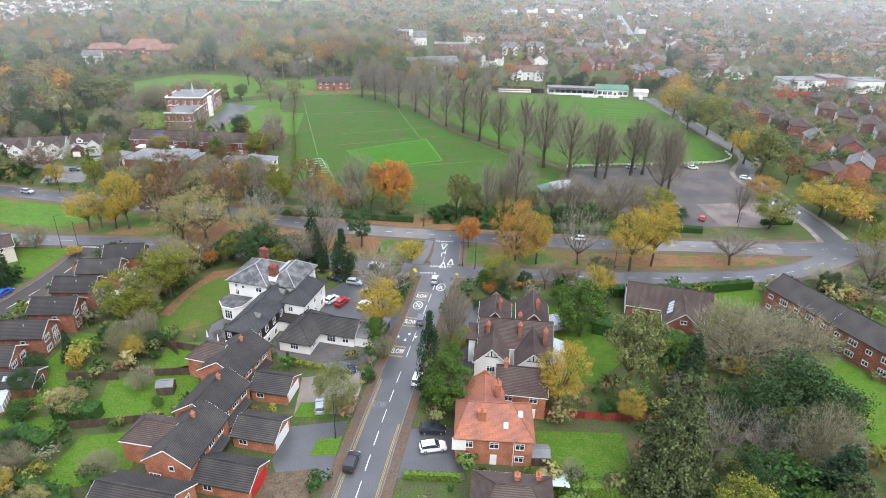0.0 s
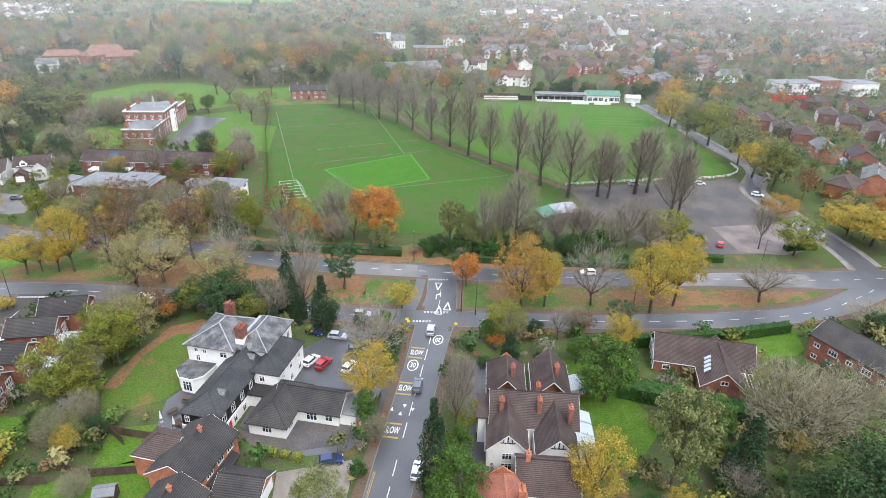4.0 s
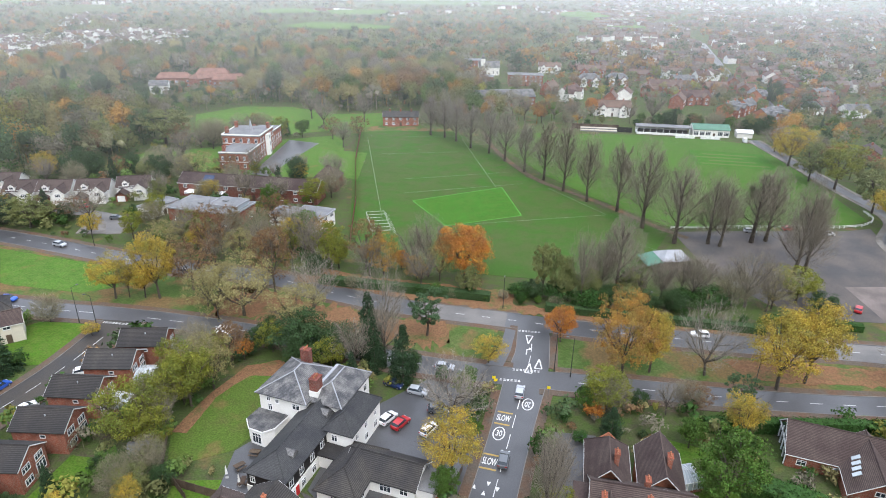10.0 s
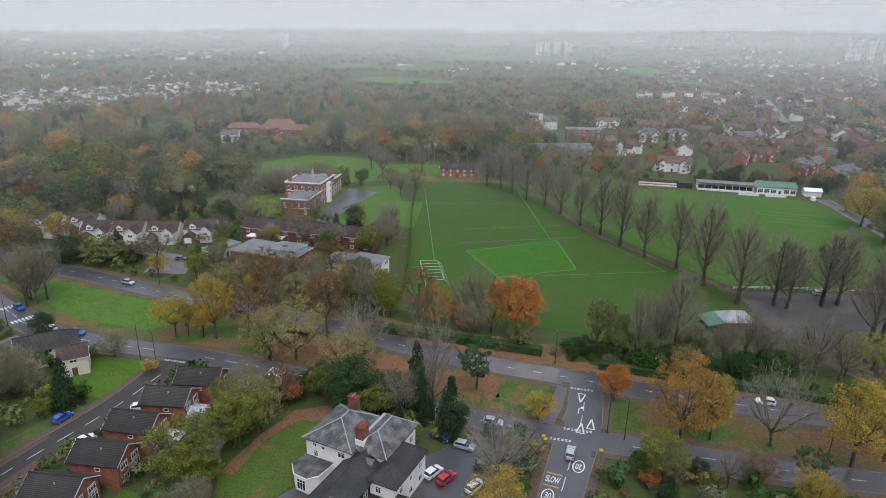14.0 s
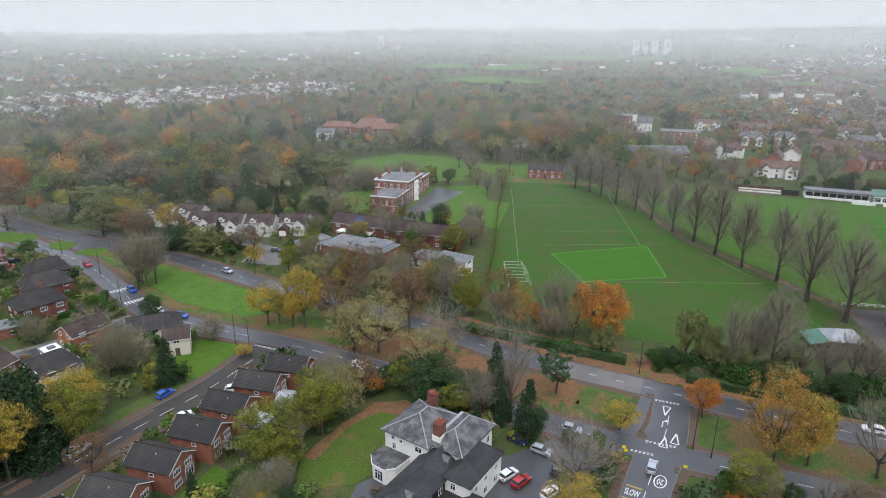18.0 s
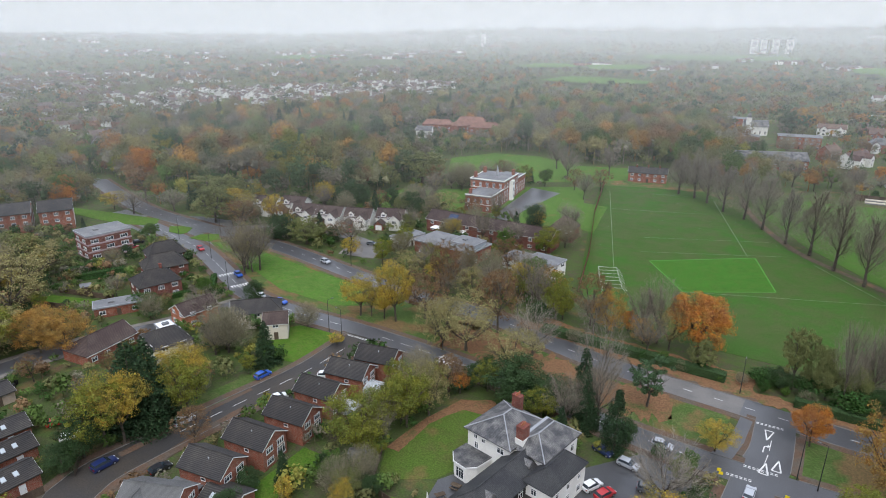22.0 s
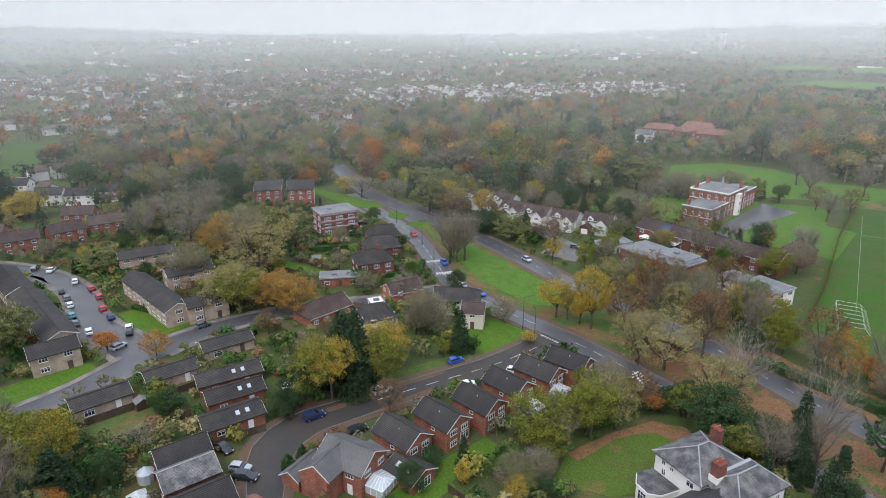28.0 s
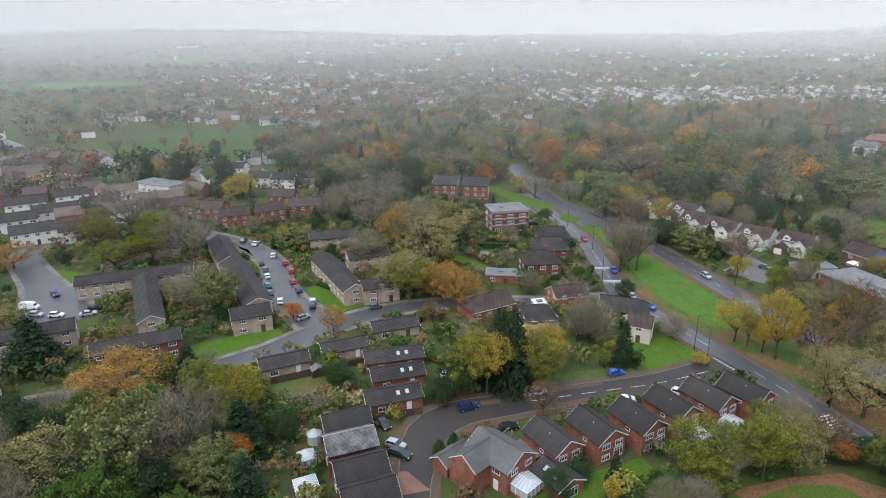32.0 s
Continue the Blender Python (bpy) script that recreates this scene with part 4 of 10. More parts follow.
def cone_crown(seed, n=2600, wide=0.15, size=0.016, low=0.04, power=0.8):
    """Tiers of drooping sprays, longest at the foot."""
    g = np.random.default_rng(seed)
    s = Shape().tube((0, 0, 0), (0, 0, 0.9), 0.016, 0.003, 7)
    m = 260
    bz = low + (0.96 - low) * np.sort(g.uniform(0, 1, m)) ** 1.2
    ba = np.arange(m) * 2.4 + g.uniform(-.5, .5, m)
    bl = wide * (1 - (bz - low) / (1 - low)) ** power * g.uniform(0.72, 1.18, m) + 0.012
    n = int(n * 2.4)
    k = g.choice(m, n, p=(bl + 0.02) / (bl + 0.02).sum())
    u = g.uniform(0.12, 1, n) ** 0.6
    w = bl[k] * (0.10 + 0.20 * u)
    az = ba[k] + g.normal(size=n) * 0.16 / (0.35 + u)
    p = np.stack([np.cos(az) * bl[k] * u, np.sin(az) * bl[k] * u, bz[k] - 0.28 * bl[k] * u + g.normal(size=n) * w * 0.35], 1)
    p[:, 2] = np.clip(p[:, 2], 0.01, None)
    return s, leaf_tris(p, size * 0.62, np.stack([np.cos(az), np.sin(az), np.full(n, 0.7)], 1))


def column_crown(seed, n=2600, wide=0.13, size=0.017):
    g = np.random.default_rng(seed)
    s = Shape().tube((0, 0, 0), (0, 0, 0.85), 0.02, 0.004, 7)
    m = 150
    cz = 0.03 + 0.95 * g.uniform(0, 1, m)
    ca = g.uniform(0, 2 * math.pi, m)
    cr = wide * np.sin(np.clip(cz * 1.05 + 0.12, 0, 1) * math.pi) ** 0.55 * g.uniform(0.5, 1.0, m)
    c = np.stack([np.cos(ca) * cr, np.sin(ca) * cr, cz], 1)
    n = int(n * 2.2)
    k = g.integers(0, m, n)
    d = g.normal(size=(n, 3))
    d /= np.linalg.norm(d, axis=1)[:, None]
    p = c[k] + d * (0.3 * wide * g.uniform(0.5, 1.2, m)[k] * g.uniform(0.2, 1, n) ** 0.4)[:, None] * np.array([1, 1, 1.7])
    p[:, 2] = np.clip(p[:, 2], 0.01, 1.0)
    return s, leaf_tris(p, size * 0.68, d * 0.7 + np.stack([p[:, 0], p[:, 1], np.full(n, 0.04)], 1) / wide)


def dome_crown(seed, n=3000, size=0.024, lumps=64):
    """A shrub or low evergreen, leafy to the ground."""
    g = np.random.default_rng(seed)
    s = Shape().tube((0, 0, 0), (0, 0, 0.5), 0.03, 0.01, 7)
    lump = g.normal(size=(lumps, 3))
    lump = lump / np.linalg.norm(lump, axis=1)[:, None] * g.uniform(0.25, 1.0, (lumps, 1)) ** 0.5 * np.array([0.37, 0.37, 0.40]) + np.array([0, 0, 0.50])
    lump[:, 2] = np.clip(lump[:, 2], 0.10, 0.90)
    n = int(n * 1.7)
    k = g.integers(0, lumps, n)
    d = g.normal(size=(n, 3))
    d /= np.linalg.norm(d, axis=1)[:, None]
    p = lump[k] + d * (0.115 * g.uniform(0.6, 1.35, lumps)[k] * g.uniform(0.2, 1, n) ** 0.4)[:, None]
    p[:, 2] = np.clip(p[:, 2], 0.01, None)
    return s, leaf_tris(p, size * 0.78, d * 0.8 + (p - np.array([0, 0, 0.35])))


# kind: name, label, half-width of a tree 1 high, makers
TREES = {
    "lime": ("bare_tree", "tall bare avenue tree with steep upright branches", 0.20, [lambda s=s: (*bare_crown(s, "upright", 4600, thick=0.00085, ln=0.062, fill=1.2), "twig") for s in (11, 12, 13)]),
    "bare": ("bare_tree", "bare broadleaf tree with grey-brown twigs", 0.42, [lambda s=s: (*bare_crown(s, "round", 2400, thick=0.0015, ln=0.11, fill=0.7), "twig") for s in (21, 22, 23)]),
    "pale": ("bare_tree", "spreading bare tree with pale grey twigs", 0.5, [lambda s=s: (*bare_crown(s, "spread", 2000, thick=0.0017, ln=0.11, fill=0.7), "twig_pale") for s in (31, 32)]),
    "mossy": ("bare_tree", "broad bare tree with dense olive-grey twigs", 0.5, [lambda s=s: (*bare_crown(s, "spread", 2200, thick=0.0022, ln=0.085, fill=2.2), "twig_green") for s in (36, 37)]),
    "yellow": ("autumn_tree", "broadleaf tree in yellow autumn leaf", 0.42, [lambda s=s: (*leafy_crown(s, "round", 5200, 0.0118, lumps=56), "yellow") for s in (41, 42, 43)]),
    "gold": ("autumn_tree", "broad tree with golden-brown autumn leaves", 0.46, [lambda s=s: (*leafy_crown(s, "spread", 6000, 0.0120, lumps=64), "gold") for s in (46, 47)]),
    "orange": ("autumn_tree", "tree with bright orange autumn leaves", 0.42, [lambda s=s: (*leafy_crown(s, "round", 6000, 0.0128, lumps=64, loose=0.12), "orange") for s in (51, 52)]),
    "rust": ("autumn_tree", "thinning tree with rust-brown leaves", 0.42, [lambda s=s: (*leafy_crown(s, "round", 1500, 0.016, loose=0.09), "rust") for s in (56, 57)]),
    "limeleaf": ("broadleaf_tree", "tree with thinning yellow-green leaves", 0.42, [lambda s=s: (*leafy_crown(s, "round", 2600, 0.017), "lime") for s in (61, 62)]),
    "green": ("broadleaf_tree", "rounded tree with fresh green leaves", 0.42, [lambda s=s: (*leafy_crown(s, "round", 3400, 0.02, lumps=44), "green") for s in (66, 67)]),
    "olive": ("broadleaf_tree", "tall tree with olive-green foliage", 0.42, [lambda s=s: (*leafy_crown(s, "round", 3400, 0.019, lumps=44, loose=0.085), "olive") for s in (71, 72)]),
    "evergreen": ("evergreen_tree", "dense dark evergreen tree, leafy to the ground", 0.42, [lambda s=s: (*dome_crown(s, 8000, 0.0145), "dark") for s in (76, 77)]),
    "holm": ("broadleaf_tree", "dense rounded tree with dull olive leaves", 0.42, [lambda s=s: (*dome_crown(s, 9000, 0.013), "olive") for s in (78,)]),
    "conifer": ("conifer", "dark green conifer with a pointed crown", 0.22, [lambda s=s: (*cone_crown(s, 4200, 0.22, 0.017), "conifer") for s in (81, 82)]),
    "cypress": ("conifer", "narrow green cypress column", 0.17, [lambda s=s: (*column_crown(s, 4200, 0.17, 0.015), "conifer") for s in (86, 87)]),
    "fading": ("broadleaf_tree", "tall tree with thinning faded olive leaves", 0.45, [lambda s=s: (*leafy_crown(s, "spread", 2300, 0.0135, lumps=60, loose=0.10), "faded") for s in (63, 64, 65)]),
    "cedar": ("conifer", "tall dark conifer with soft drooping sprays", 0.26, [lambda s=s: (*cone_crown(s, 7000, 0.26, 0.017, 0.03, 0.55), "cedar") for s in (83, 84)]),
    "pine": ("pine_tree", "pine with blue-green needle tufts high on the trunk", 0.38, [lambda s=s: (*leafy_crown(s, "round", 2600, 0.017, lumps=16, loose=0.085), "pine") for s in (91, 92)]),
    "shrub": ("shrub", "rounded evergreen shrub in a garden", 0.45, [lambda s=s: (*dome_crown(s, 1500, 0.035), "green") for s in (96, 97)]),
    "shrub_dark": ("shrub", "dark evergreen shrub in a garden", 0.45, [lambda s=s: (*dome_crown(s, 1500, 0.035), "hedge") for s in (98, 99)]),
    "shrub_yellow": ("shrub", "bright yellow shrub in a garden", 0.45, [lambda s=s: (*dome_crown(s, 1500, 0.035), "yellow") for s in (101,)]),
    "shrub_red": ("shrub", "rust-red shrub in a garden", 0.45, [lambda s=s: (*dome_crown(s, 1200, 0.035), "orange") for s in (103,)]),
    "shrub_bare": ("shrub", "leafless brown shrub in a garden", 0.45, [lambda s=s: (*bare_crown(s, "spread", 1000, thick=0.004, ln=0.14), "twig_green") for s in (105, 106)]),
}
tree_meshes = {}
tree_count = {}


def tree(kind, x, y, high, half=None, z=0.0):
    name, label, natural, makers = TREES[kind]
    k = tree_count.get(kind, 0)
    tree_count[kind] = k + 1
    if kind not in tree_meshes:
        made = []
        for mk in makers:
            trunk, v, leaf = mk()
            made.append((trunk.mesh("trunk", M_bark), tri_mesh("crown", v, M_leaf[leaf])))
        tree_meshes[kind] = made
    tm, cm = tree_meshes[kind][k % len(makers)]
    r = random.Random(k * 7 + int(x * 13))
    sx = (half / natural) if half else high * r.uniform(0.9, 1.1)
    m = pose(x, y, z, 0, 0, r.uniform(0, 360)) @ Matrix.Diagonal((sx, sx * r.uniform(0.92, 1.08), high, 1))
    t = thing(name, m, label, "shrub" if name == "shrub" else "tree")
    part("trunk", tm, None, t)
    part("crown", cm, None, t)
    return t


def hedge(x0, y0, x1, y1, high=1.6, wide=1.2, leaf="hedge", label="clipped green garden hedge"):
    """A hedge: an inner block hidden under thousands of small leaves."""
    ln = math.hypot(x1 - x0, y1 - y0)
    t = thing("hedge", pose(x0, y0, 0, 0, 0, math.degrees(math.atan2(y1 - y0, x1 - x0))), label, "hedge")
    part("core", Shape().box(0.1, -wide / 2 + 0.12, 0, ln - 0.1, wide / 2 - 0.12, high - 0.12), M_leaf[leaf], t)
    n = int(min(5000, 26 * ln * (wide + 2 * high)))
    u = rng.uniform(0, ln, n)
    w = rng.uniform(0, wide + 2 * high, n)
    y = np.where(w < high, -wide / 2, np.where(w < high + wide, w - high - wide / 2, wide / 2))
    z = np.where(w < high, w, np.where(w < high + wide, high, w - high - wide))
    bump = 0.10 * np.sin(u * 2.1 + y * 3) + 0.07 * np.sin(u * 5.3)
    p = np.stack([u, y * (1 + bump * 0.4), z * (1 + bump * 0.5)], 1) + rng.normal(size=(n, 3)) * 0.05
    part("foliage", tri_mesh("foliage", leaf_tris(p, 0.15, np.stack([0 * u, np.where(w < high, -1.0, np.where(w < high + wide, 0.0, 1.0)), np.where((w >= high) & (w < high + wide), 1.0, 0.3)], 1)), M_leaf[leaf]), None, t)
    return t


def fence(pts, high=1.8, material=None, label="dark timber panel fence between gardens", panel=1.85):
    """Posts and panels along a line, each a piece of its own."""
    material = material or M_wood
    f = thing("fence", pose(pts[0][0], pts[0][1], 0), label, "fence")
    key = ("fence", high, material.name, panel)
    if key not in mesh_cache:
        p = Shape()
        edge = [(panel * i / 12, -0.02 - 0.02 * (i // 2 % 2)) for i in range(12)] + [(panel, -0.02)]
        edge = edge + [(panel, 0.015), (0, 0.015)]
        p.slab(edge, 0.08, high)
        mesh_cache[key] = (p.mesh("panel", material), Shape().box(-0.06, -0.06, 0, 0.06, 0.06, high + 0.08).mesh("post", material))
    pm, po = mesh_cache[key]
    ox, oy = pts[0]
    for (xa, ya), (xb, yb) in zip(pts, pts[1:]):
        n = max(1, round(math.hypot(xb - xa, yb - ya) / panel))
        tr = math.degrees(math.atan2(yb - ya, xb - xa))
        for i in range(n):
            x, y = xa + (xb - xa) * i / n - ox, ya + (yb - ya) * i / n - oy
            o = part("panel", pm, None, f)
            o.matrix_basis = pose(x, y, 0, 0, 0, tr)
            o = part("post", po, None, f)
            o.matrix_basis = pose(x, y, 0, 0, 0, tr)
    return f

# ---- ground, roads, fields ----


def terrain_z(x, y):
    """Level round the crossing, rolling country beyond."""
    d = math.hypot(x, y - 150)
    k = min(max((d - 900) / 3200, 0), 1)
    k = k * k * (3 - 2 * k)
    az = math.atan2(x, y)
    hill = 108 + 26 * math.sin(az * 2 + 0.6) + 14 * math.sin(az * 5 + 2.0) + 7 * math.sin(az * 11)
    return k * hill + 14 * k * math.sin(d / 310 + 2 * math.sin(az * 3))


gs = Shape()
rings = [0, 60, 130, 220, 330, 460, 620, 800, 1000, 1250, 1550, 1900, 2300, 2750, 3250, 3800, 4400, 4800]
spokes = 96
for rad in rings[1:]:
    for i in range(spokes):
        a = 2 * math.pi * i / spokes
        x, y = rad * math.sin(a), 150 + rad * math.cos(a)
        gs.v.append((x, y, terrain_z(x, y)))
gs.v.append((0, 150, 0))
for k in range(len(rings) - 2):
    for i in range(spokes):
        j = (i + 1) % spokes
        gs.f.append((k * spokes + j, k * spokes + i, (k + 1) * spokes + i, (k + 1) * spokes + j))
for i in range(spokes):
    gs.f.append((len(gs.v) - 1, i, (i + 1) % spokes)[::-1])
ground = solid("ground", gs, M_ground, "garden soil, rough grass and fallen leaves reaching to hazy hills", "ground")

ROADS = {
    "road_1": [(-24, -100, 7.2), (-17.3, -40, 7.2), (-12.3, 0, 7.2), (-8, 33.6, 7.2), (-5.8, 51, 7.2), (-2.9, 71, 7.3), (0.1, 90, 7.4), (1.8, 101, 8.0), (3.4, 111, 8.6), (4.6, 119, 7.5), (5.0, 128, 7.4), (5.2, 134, 7.4)],
    "road_2": [(-330, 196, 9), (-262, 173, 9), (-214, 166, 8), (-168, 163.5, 7.5), (-125, 155, 7.2), (-97, 149.5, 7.2), (-69, 147.5, 7.2), (-45, 140.5, 7.2), (-27, 136.5, 7.2), (-1.6, 134, 7.2), (20, 132, 7.2), (57, 130.5, 7.4), (75, 131, 7.4), (107, 131, 9), (140, 134, 9), (200, 140, 9), (300, 150, 9)],
    "road_3": [(-262, 163, 7), (-220, 154, 7), (-188, 146, 6.8), (-158, 132.5, 6.6), (-139.5, 124.5, 6.6), (-117, 122, 6.6), (-97, 122, 6.6), (-72, 120.5, 6.4), (-46, 117, 6.2), (-23, 112.5, 6.2), (-3, 110.5, 6.4), (14, 110, 6.4), (50, 109.5, 6.2), (80, 111.5, 6.2), (98, 115.5, 6.5), (111, 122, 7), (122, 129, 7.5)],
    "road_4": [(-93, 119.5, 9.5), (-93, 112, 8.5), (-94, 97, 7.6), (-97.5, 80, 7.6), (-101.3, 60, 8), (-102.5, 50, 9), (-99, 42, 9), (-90, 36, 6.5), (-80, 31.5, 5.5), (-60, 26, 5.2)],
    "road_5": [(-136, 122, 7), (-139, 112, 6.5), (-142.5, 101, 6.3), (-153, 80, 6.2), (-158, 62, 6.2), (-157.5, 45, 7.5), (-153, 31, 8), (-149.2, 20, 6), (-146.8, 10, 5.4), (-145.2, -6, 5.4), (-145, -22, 5.4), (-146, -60, 6)],
    "road_6": [(-156, 35, 12), (-172, 30.5, 9.5), (-190, 29, 7.6), (-212, 30.5, 7.2), (-234, 26, 6.8), (-252, 17, 6.5), (-266, 6, 6.5)],
    "road_7": [(-190, -30, 10), (-206, -36, 16), (-226, -42, 10), (-262, -52, 8), (-290, -46, 8), (-330, -40, 8)],
    "road_8": [(-210, -86, 6), (-150, -62, 6), (-146, -40, 6)],
    "road_9": [(122, 130, 7), (124, 150, 6.5), (122, 175, 6), (121, 200, 5.5), (134, 225, 5), (131, 260, 4.5), (128, 300, 4.2), (124, 345, 4.2)],
    "road_11": [(140, 356, 5), (162, 420, 6.5), (181, 517, 7), (187, 601, 7.5), (222, 800, 8), (266, 1041, 8.5)],
    "road_12": [(-330, 196, 8), (-400, 150, 8), (-412, 98, 8), (-416, 40, 8), (-470, -56, 8), (-600, -120, 8)],
    "road_10": [(-208, 160, 6), (-190, 176, 5), (-165, 185, 4.5), (-140, 184, 4.5), (-128, 170, 4.5)],
}
LINES = {k: smooth_line(v) for k, v in ROADS.items()}


def in_other_road(x, y, me, grow=0.25):
    for k, ln in LINES.items():
        if k != me:
            d = np.hypot(ln[:, 0] - x, ln[:, 1] - y)
            i = int(np.argmin(d))
            if d[i] < ln[i, 2] / 2 + grow:
                return True
    return False


for i, (k, ln) in enumerate(LINES.items()):
    hw = ln[:, 2] / 2
    road_m = M_asphalt_old if k == "road_10" else M_asphalt_wet if k == "road_4" else M_asphalt
    r = solid(k, ribbon(ln, 0.03 + 0.004 * i, -hw, hw), road_m, "wet dark asphalt road with painted lines" if i < 5 else "narrow grey asphalt residential road", "road")
    nr = offsets(ln)
    for sgn in (-1, 1):
        kb, pv = Shape(), Shape()
        for a in range(len(ln) - 1):
            ps = [ln[a, :2] + nr[a] * sgn * hw[a], ln[a + 1, :2] + nr[a + 1] * sgn * hw[a + 1]]
            mid = (ps[0] + ps[1]) / 2
            if in_other_road(mid[0], mid[1], k):
                continue
            q = [ln[a, :2] + nr[a] * sgn * (hw[a] + 0.14), ln[a + 1, :2] + nr[a + 1] * sgn * (hw[a + 1] + 0.14)]
            kb.slab([tuple(ps[0]), tuple(ps[1]), tuple(q[1]), tuple(q[0])][::-sgn], 0.0, 0.13)
            w = 1.9
            q2 = [ln[a, :2] + nr[a] * sgn * (hw[a] + w), ln[a + 1, :2] + nr[a + 1] * sgn * (hw[a + 1] + w)]
            if k in ("road_1", "road_4", "road_5", "road_6", "road_9", "road_2", "road_3", "road_7") and not in_other_road(*((q2[0] + q2[1]) / 2), k):
                pv.slab([tuple(q[0]), tuple(q[1]), tuple(q2[1]), tuple(q2[0])][::-sgn], 0.0, 0.104 + 0.002 * i)
        if kb.v:
            solid("kerb", kb, M_kerb, "grey concrete kerb along the road", "kerb")
        if pv.v:
            solid("pavement", pv, M_leafpave if k in ("road_2", "road_3", "road_4") or k == "road_1" else M_pave, "leaf-strewn pavement beside the road", "pavement")

# the pale worn stretch of the main road and the fresh crossing
wl_a = LINES["road_2"]
seg = wl_a[(wl_a[:, 0] > -26) & (wl_a[:, 0] < -1.0)]
solid("road_pale_patch", ribbon(seg, 0.062, -3.45, 3.45), M_asphalt_old, "pale worn asphalt stretch of the main road", "road")
seg = wl_a[(wl_a[:, 0] > 62) & (wl_a[:, 0] < 104)]
solid("road_pale_patch_2", ribbon(seg, 0.062, -3.5, 3.5), M_asphalt_old, "pale worn asphalt stretch of the main road", "road")

# ---- road markings, each a flat coat of paint on its road ----
MZ = 0.078


def nearest_dir(key, x, y):
    ln = LINES[key]
    i = int(np.argmin(np.hypot(ln[:, 0] - x, ln[:, 1] - y)))
    j = min(max(i, 1), len(ln) - 2)
    d = ln[j + 1, :2] - ln[j - 1, :2]
    return math.degrees(math.atan2(d[1], d[0]))


def marks(key, lo, hi, off, dash=2.0, gap=4.0, w=0.12, material=None):
    """Dashes along a road at a side offset, between two stretches of its length."""
    ln = LINES[key]
    nr = offsets(ln)
    at = np.concatenate([[0], np.cumsum(np.hypot(*np.diff(ln[:, :2], axis=0).T))])
    s = lo
    parent = bpy.data.objects[key]
    while s + dash <= min(hi, at[-1]):
        n = max(2, int(dash / 2.5) + 1)
        ss = np.linspace(s, s + dash, n)
        px = np.interp(ss, at, ln[:, 0] + nr[:, 0] * off)
        py = np.interp(ss, at, ln[:, 1] + nr[:, 1] * off)
        part("line", ribbon(np.stack([px, py], 1), MZ, -w / 2, w / 2), material or M_white_line, parent)
        s += dash + gap


def where(key, x, y):
    ln = LINES[key]
    at = np.concatenate([[0], np.cumsum(np.hypot(*np.diff(ln[:, :2], axis=0).T))])
    return float(at[int(np.argmin(np.hypot(ln[:, 0] - x, ln[:, 1] - y)))])


marks("road_1", where("road_1", -12.3, 0) - 30, where("road_1", -3, 70), 0.0, 3.6, 2.2, 0.13)
marks("road_1", where("road_1", -2.9, 71), where("road_1", 1.8, 103), 0.0, 4.0, 1.8, 0.13)
marks("road_1", where("road_1", 3, 116), where("road_1", 3.3, 127), 0.3, 3.6, 1.6, 0.13)
for o in (3.25, 3.0):
    marks("road_1", 20, where("road_1", -3, 70), o, 12.0, 0.0, 0.1, M_yellow_line)
    marks("road_1", 20, where("road_1", -6, 50), -o, 12.0, 0.0, 0.1, M_yellow_line)
marks("road_2", 60, where("road_2", -30, 137), 0.0, 2.0, 4.5, 0.14)
marks("road_2", where("road_2", -26, 136), where("road_2", 300, 150), 0.0, 2.0, 4.5, 0.14)
marks("road_3", 20, where("road_3", -100, 122), 0.0, 4.0, 2.2, 0.13)
marks("road_3", where("road_3", -88, 121), where("road_3", -4, 110), 0.0, 3.6, 2.4, 0.13)
marks("road_3", where("road_3", 12, 110), where("road_3", 120, 128), 0.0, 2.5, 4.0, 0.13)
marks("road_4", where("road_4", -93, 113), where("road_4", -101, 62), 0.0, 3.4, 2.6, 0.13)
marks("road_5", where("road_5", -137, 118), where("road_5", -139, 110), 0.0, 2.0, 2.0, 0.13)


def words(body, x, y, turn, size, stretch, parent, material, z=MZ):
    """Lettering in the built-in font, laid flat."""
    cu = bpy.data.curves.new("lettering", "FONT")
    cu.body, cu.size, cu.align_x, cu.align_y, cu.offset = body, size, "CENTER", "CENTER", 0.012
    tmp = new("lettering", cu)
    bpy.context.view_layer.update()
    me = bpy.data.meshes.new_from_object(tmp.evaluated_get(bpy.context.evaluated_depsgraph_get()))
    bpy.data.objects.remove(tmp)
    me.materials.clear()
    me.materials.append(material)
    o = new("lettering", me)
    o.parent = parent
    o.matrix_basis = pose(x, y, z, 0, 0, turn) @ Matrix.Diagonal((1, stretch, 1, 1))
    return o


def patch(x, y, turn, poly, parent, material, z=MZ, name="marking"):
    s = Shape().add([(a, b, 0) for a, b in poly], [tuple(range(len(poly)))])
    o = part(name, s, material, parent)
    o.matrix_basis = pose(x, y, z, 0, 0, turn)
    return o


def ring(x, y, turn, rx, ry, wide, parent, material):
    n = 28
    s = Shape()
    for i in range(n):
        a = 2 * math.pi * i / n
        s.v += [(math.cos(a) * rx, math.sin(a) * ry, 0), (math.cos(a) * (rx - wide), math.sin(a) * (ry - wide), 0)]
        j = (i + 1) % n
        s.f.append((2 * i, 2 * j, 2 * j + 1, 2 * i + 1))
    o = part("marking", s, material, parent)
    o.matrix_basis = pose(x, y, MZ, 0, 0, turn)


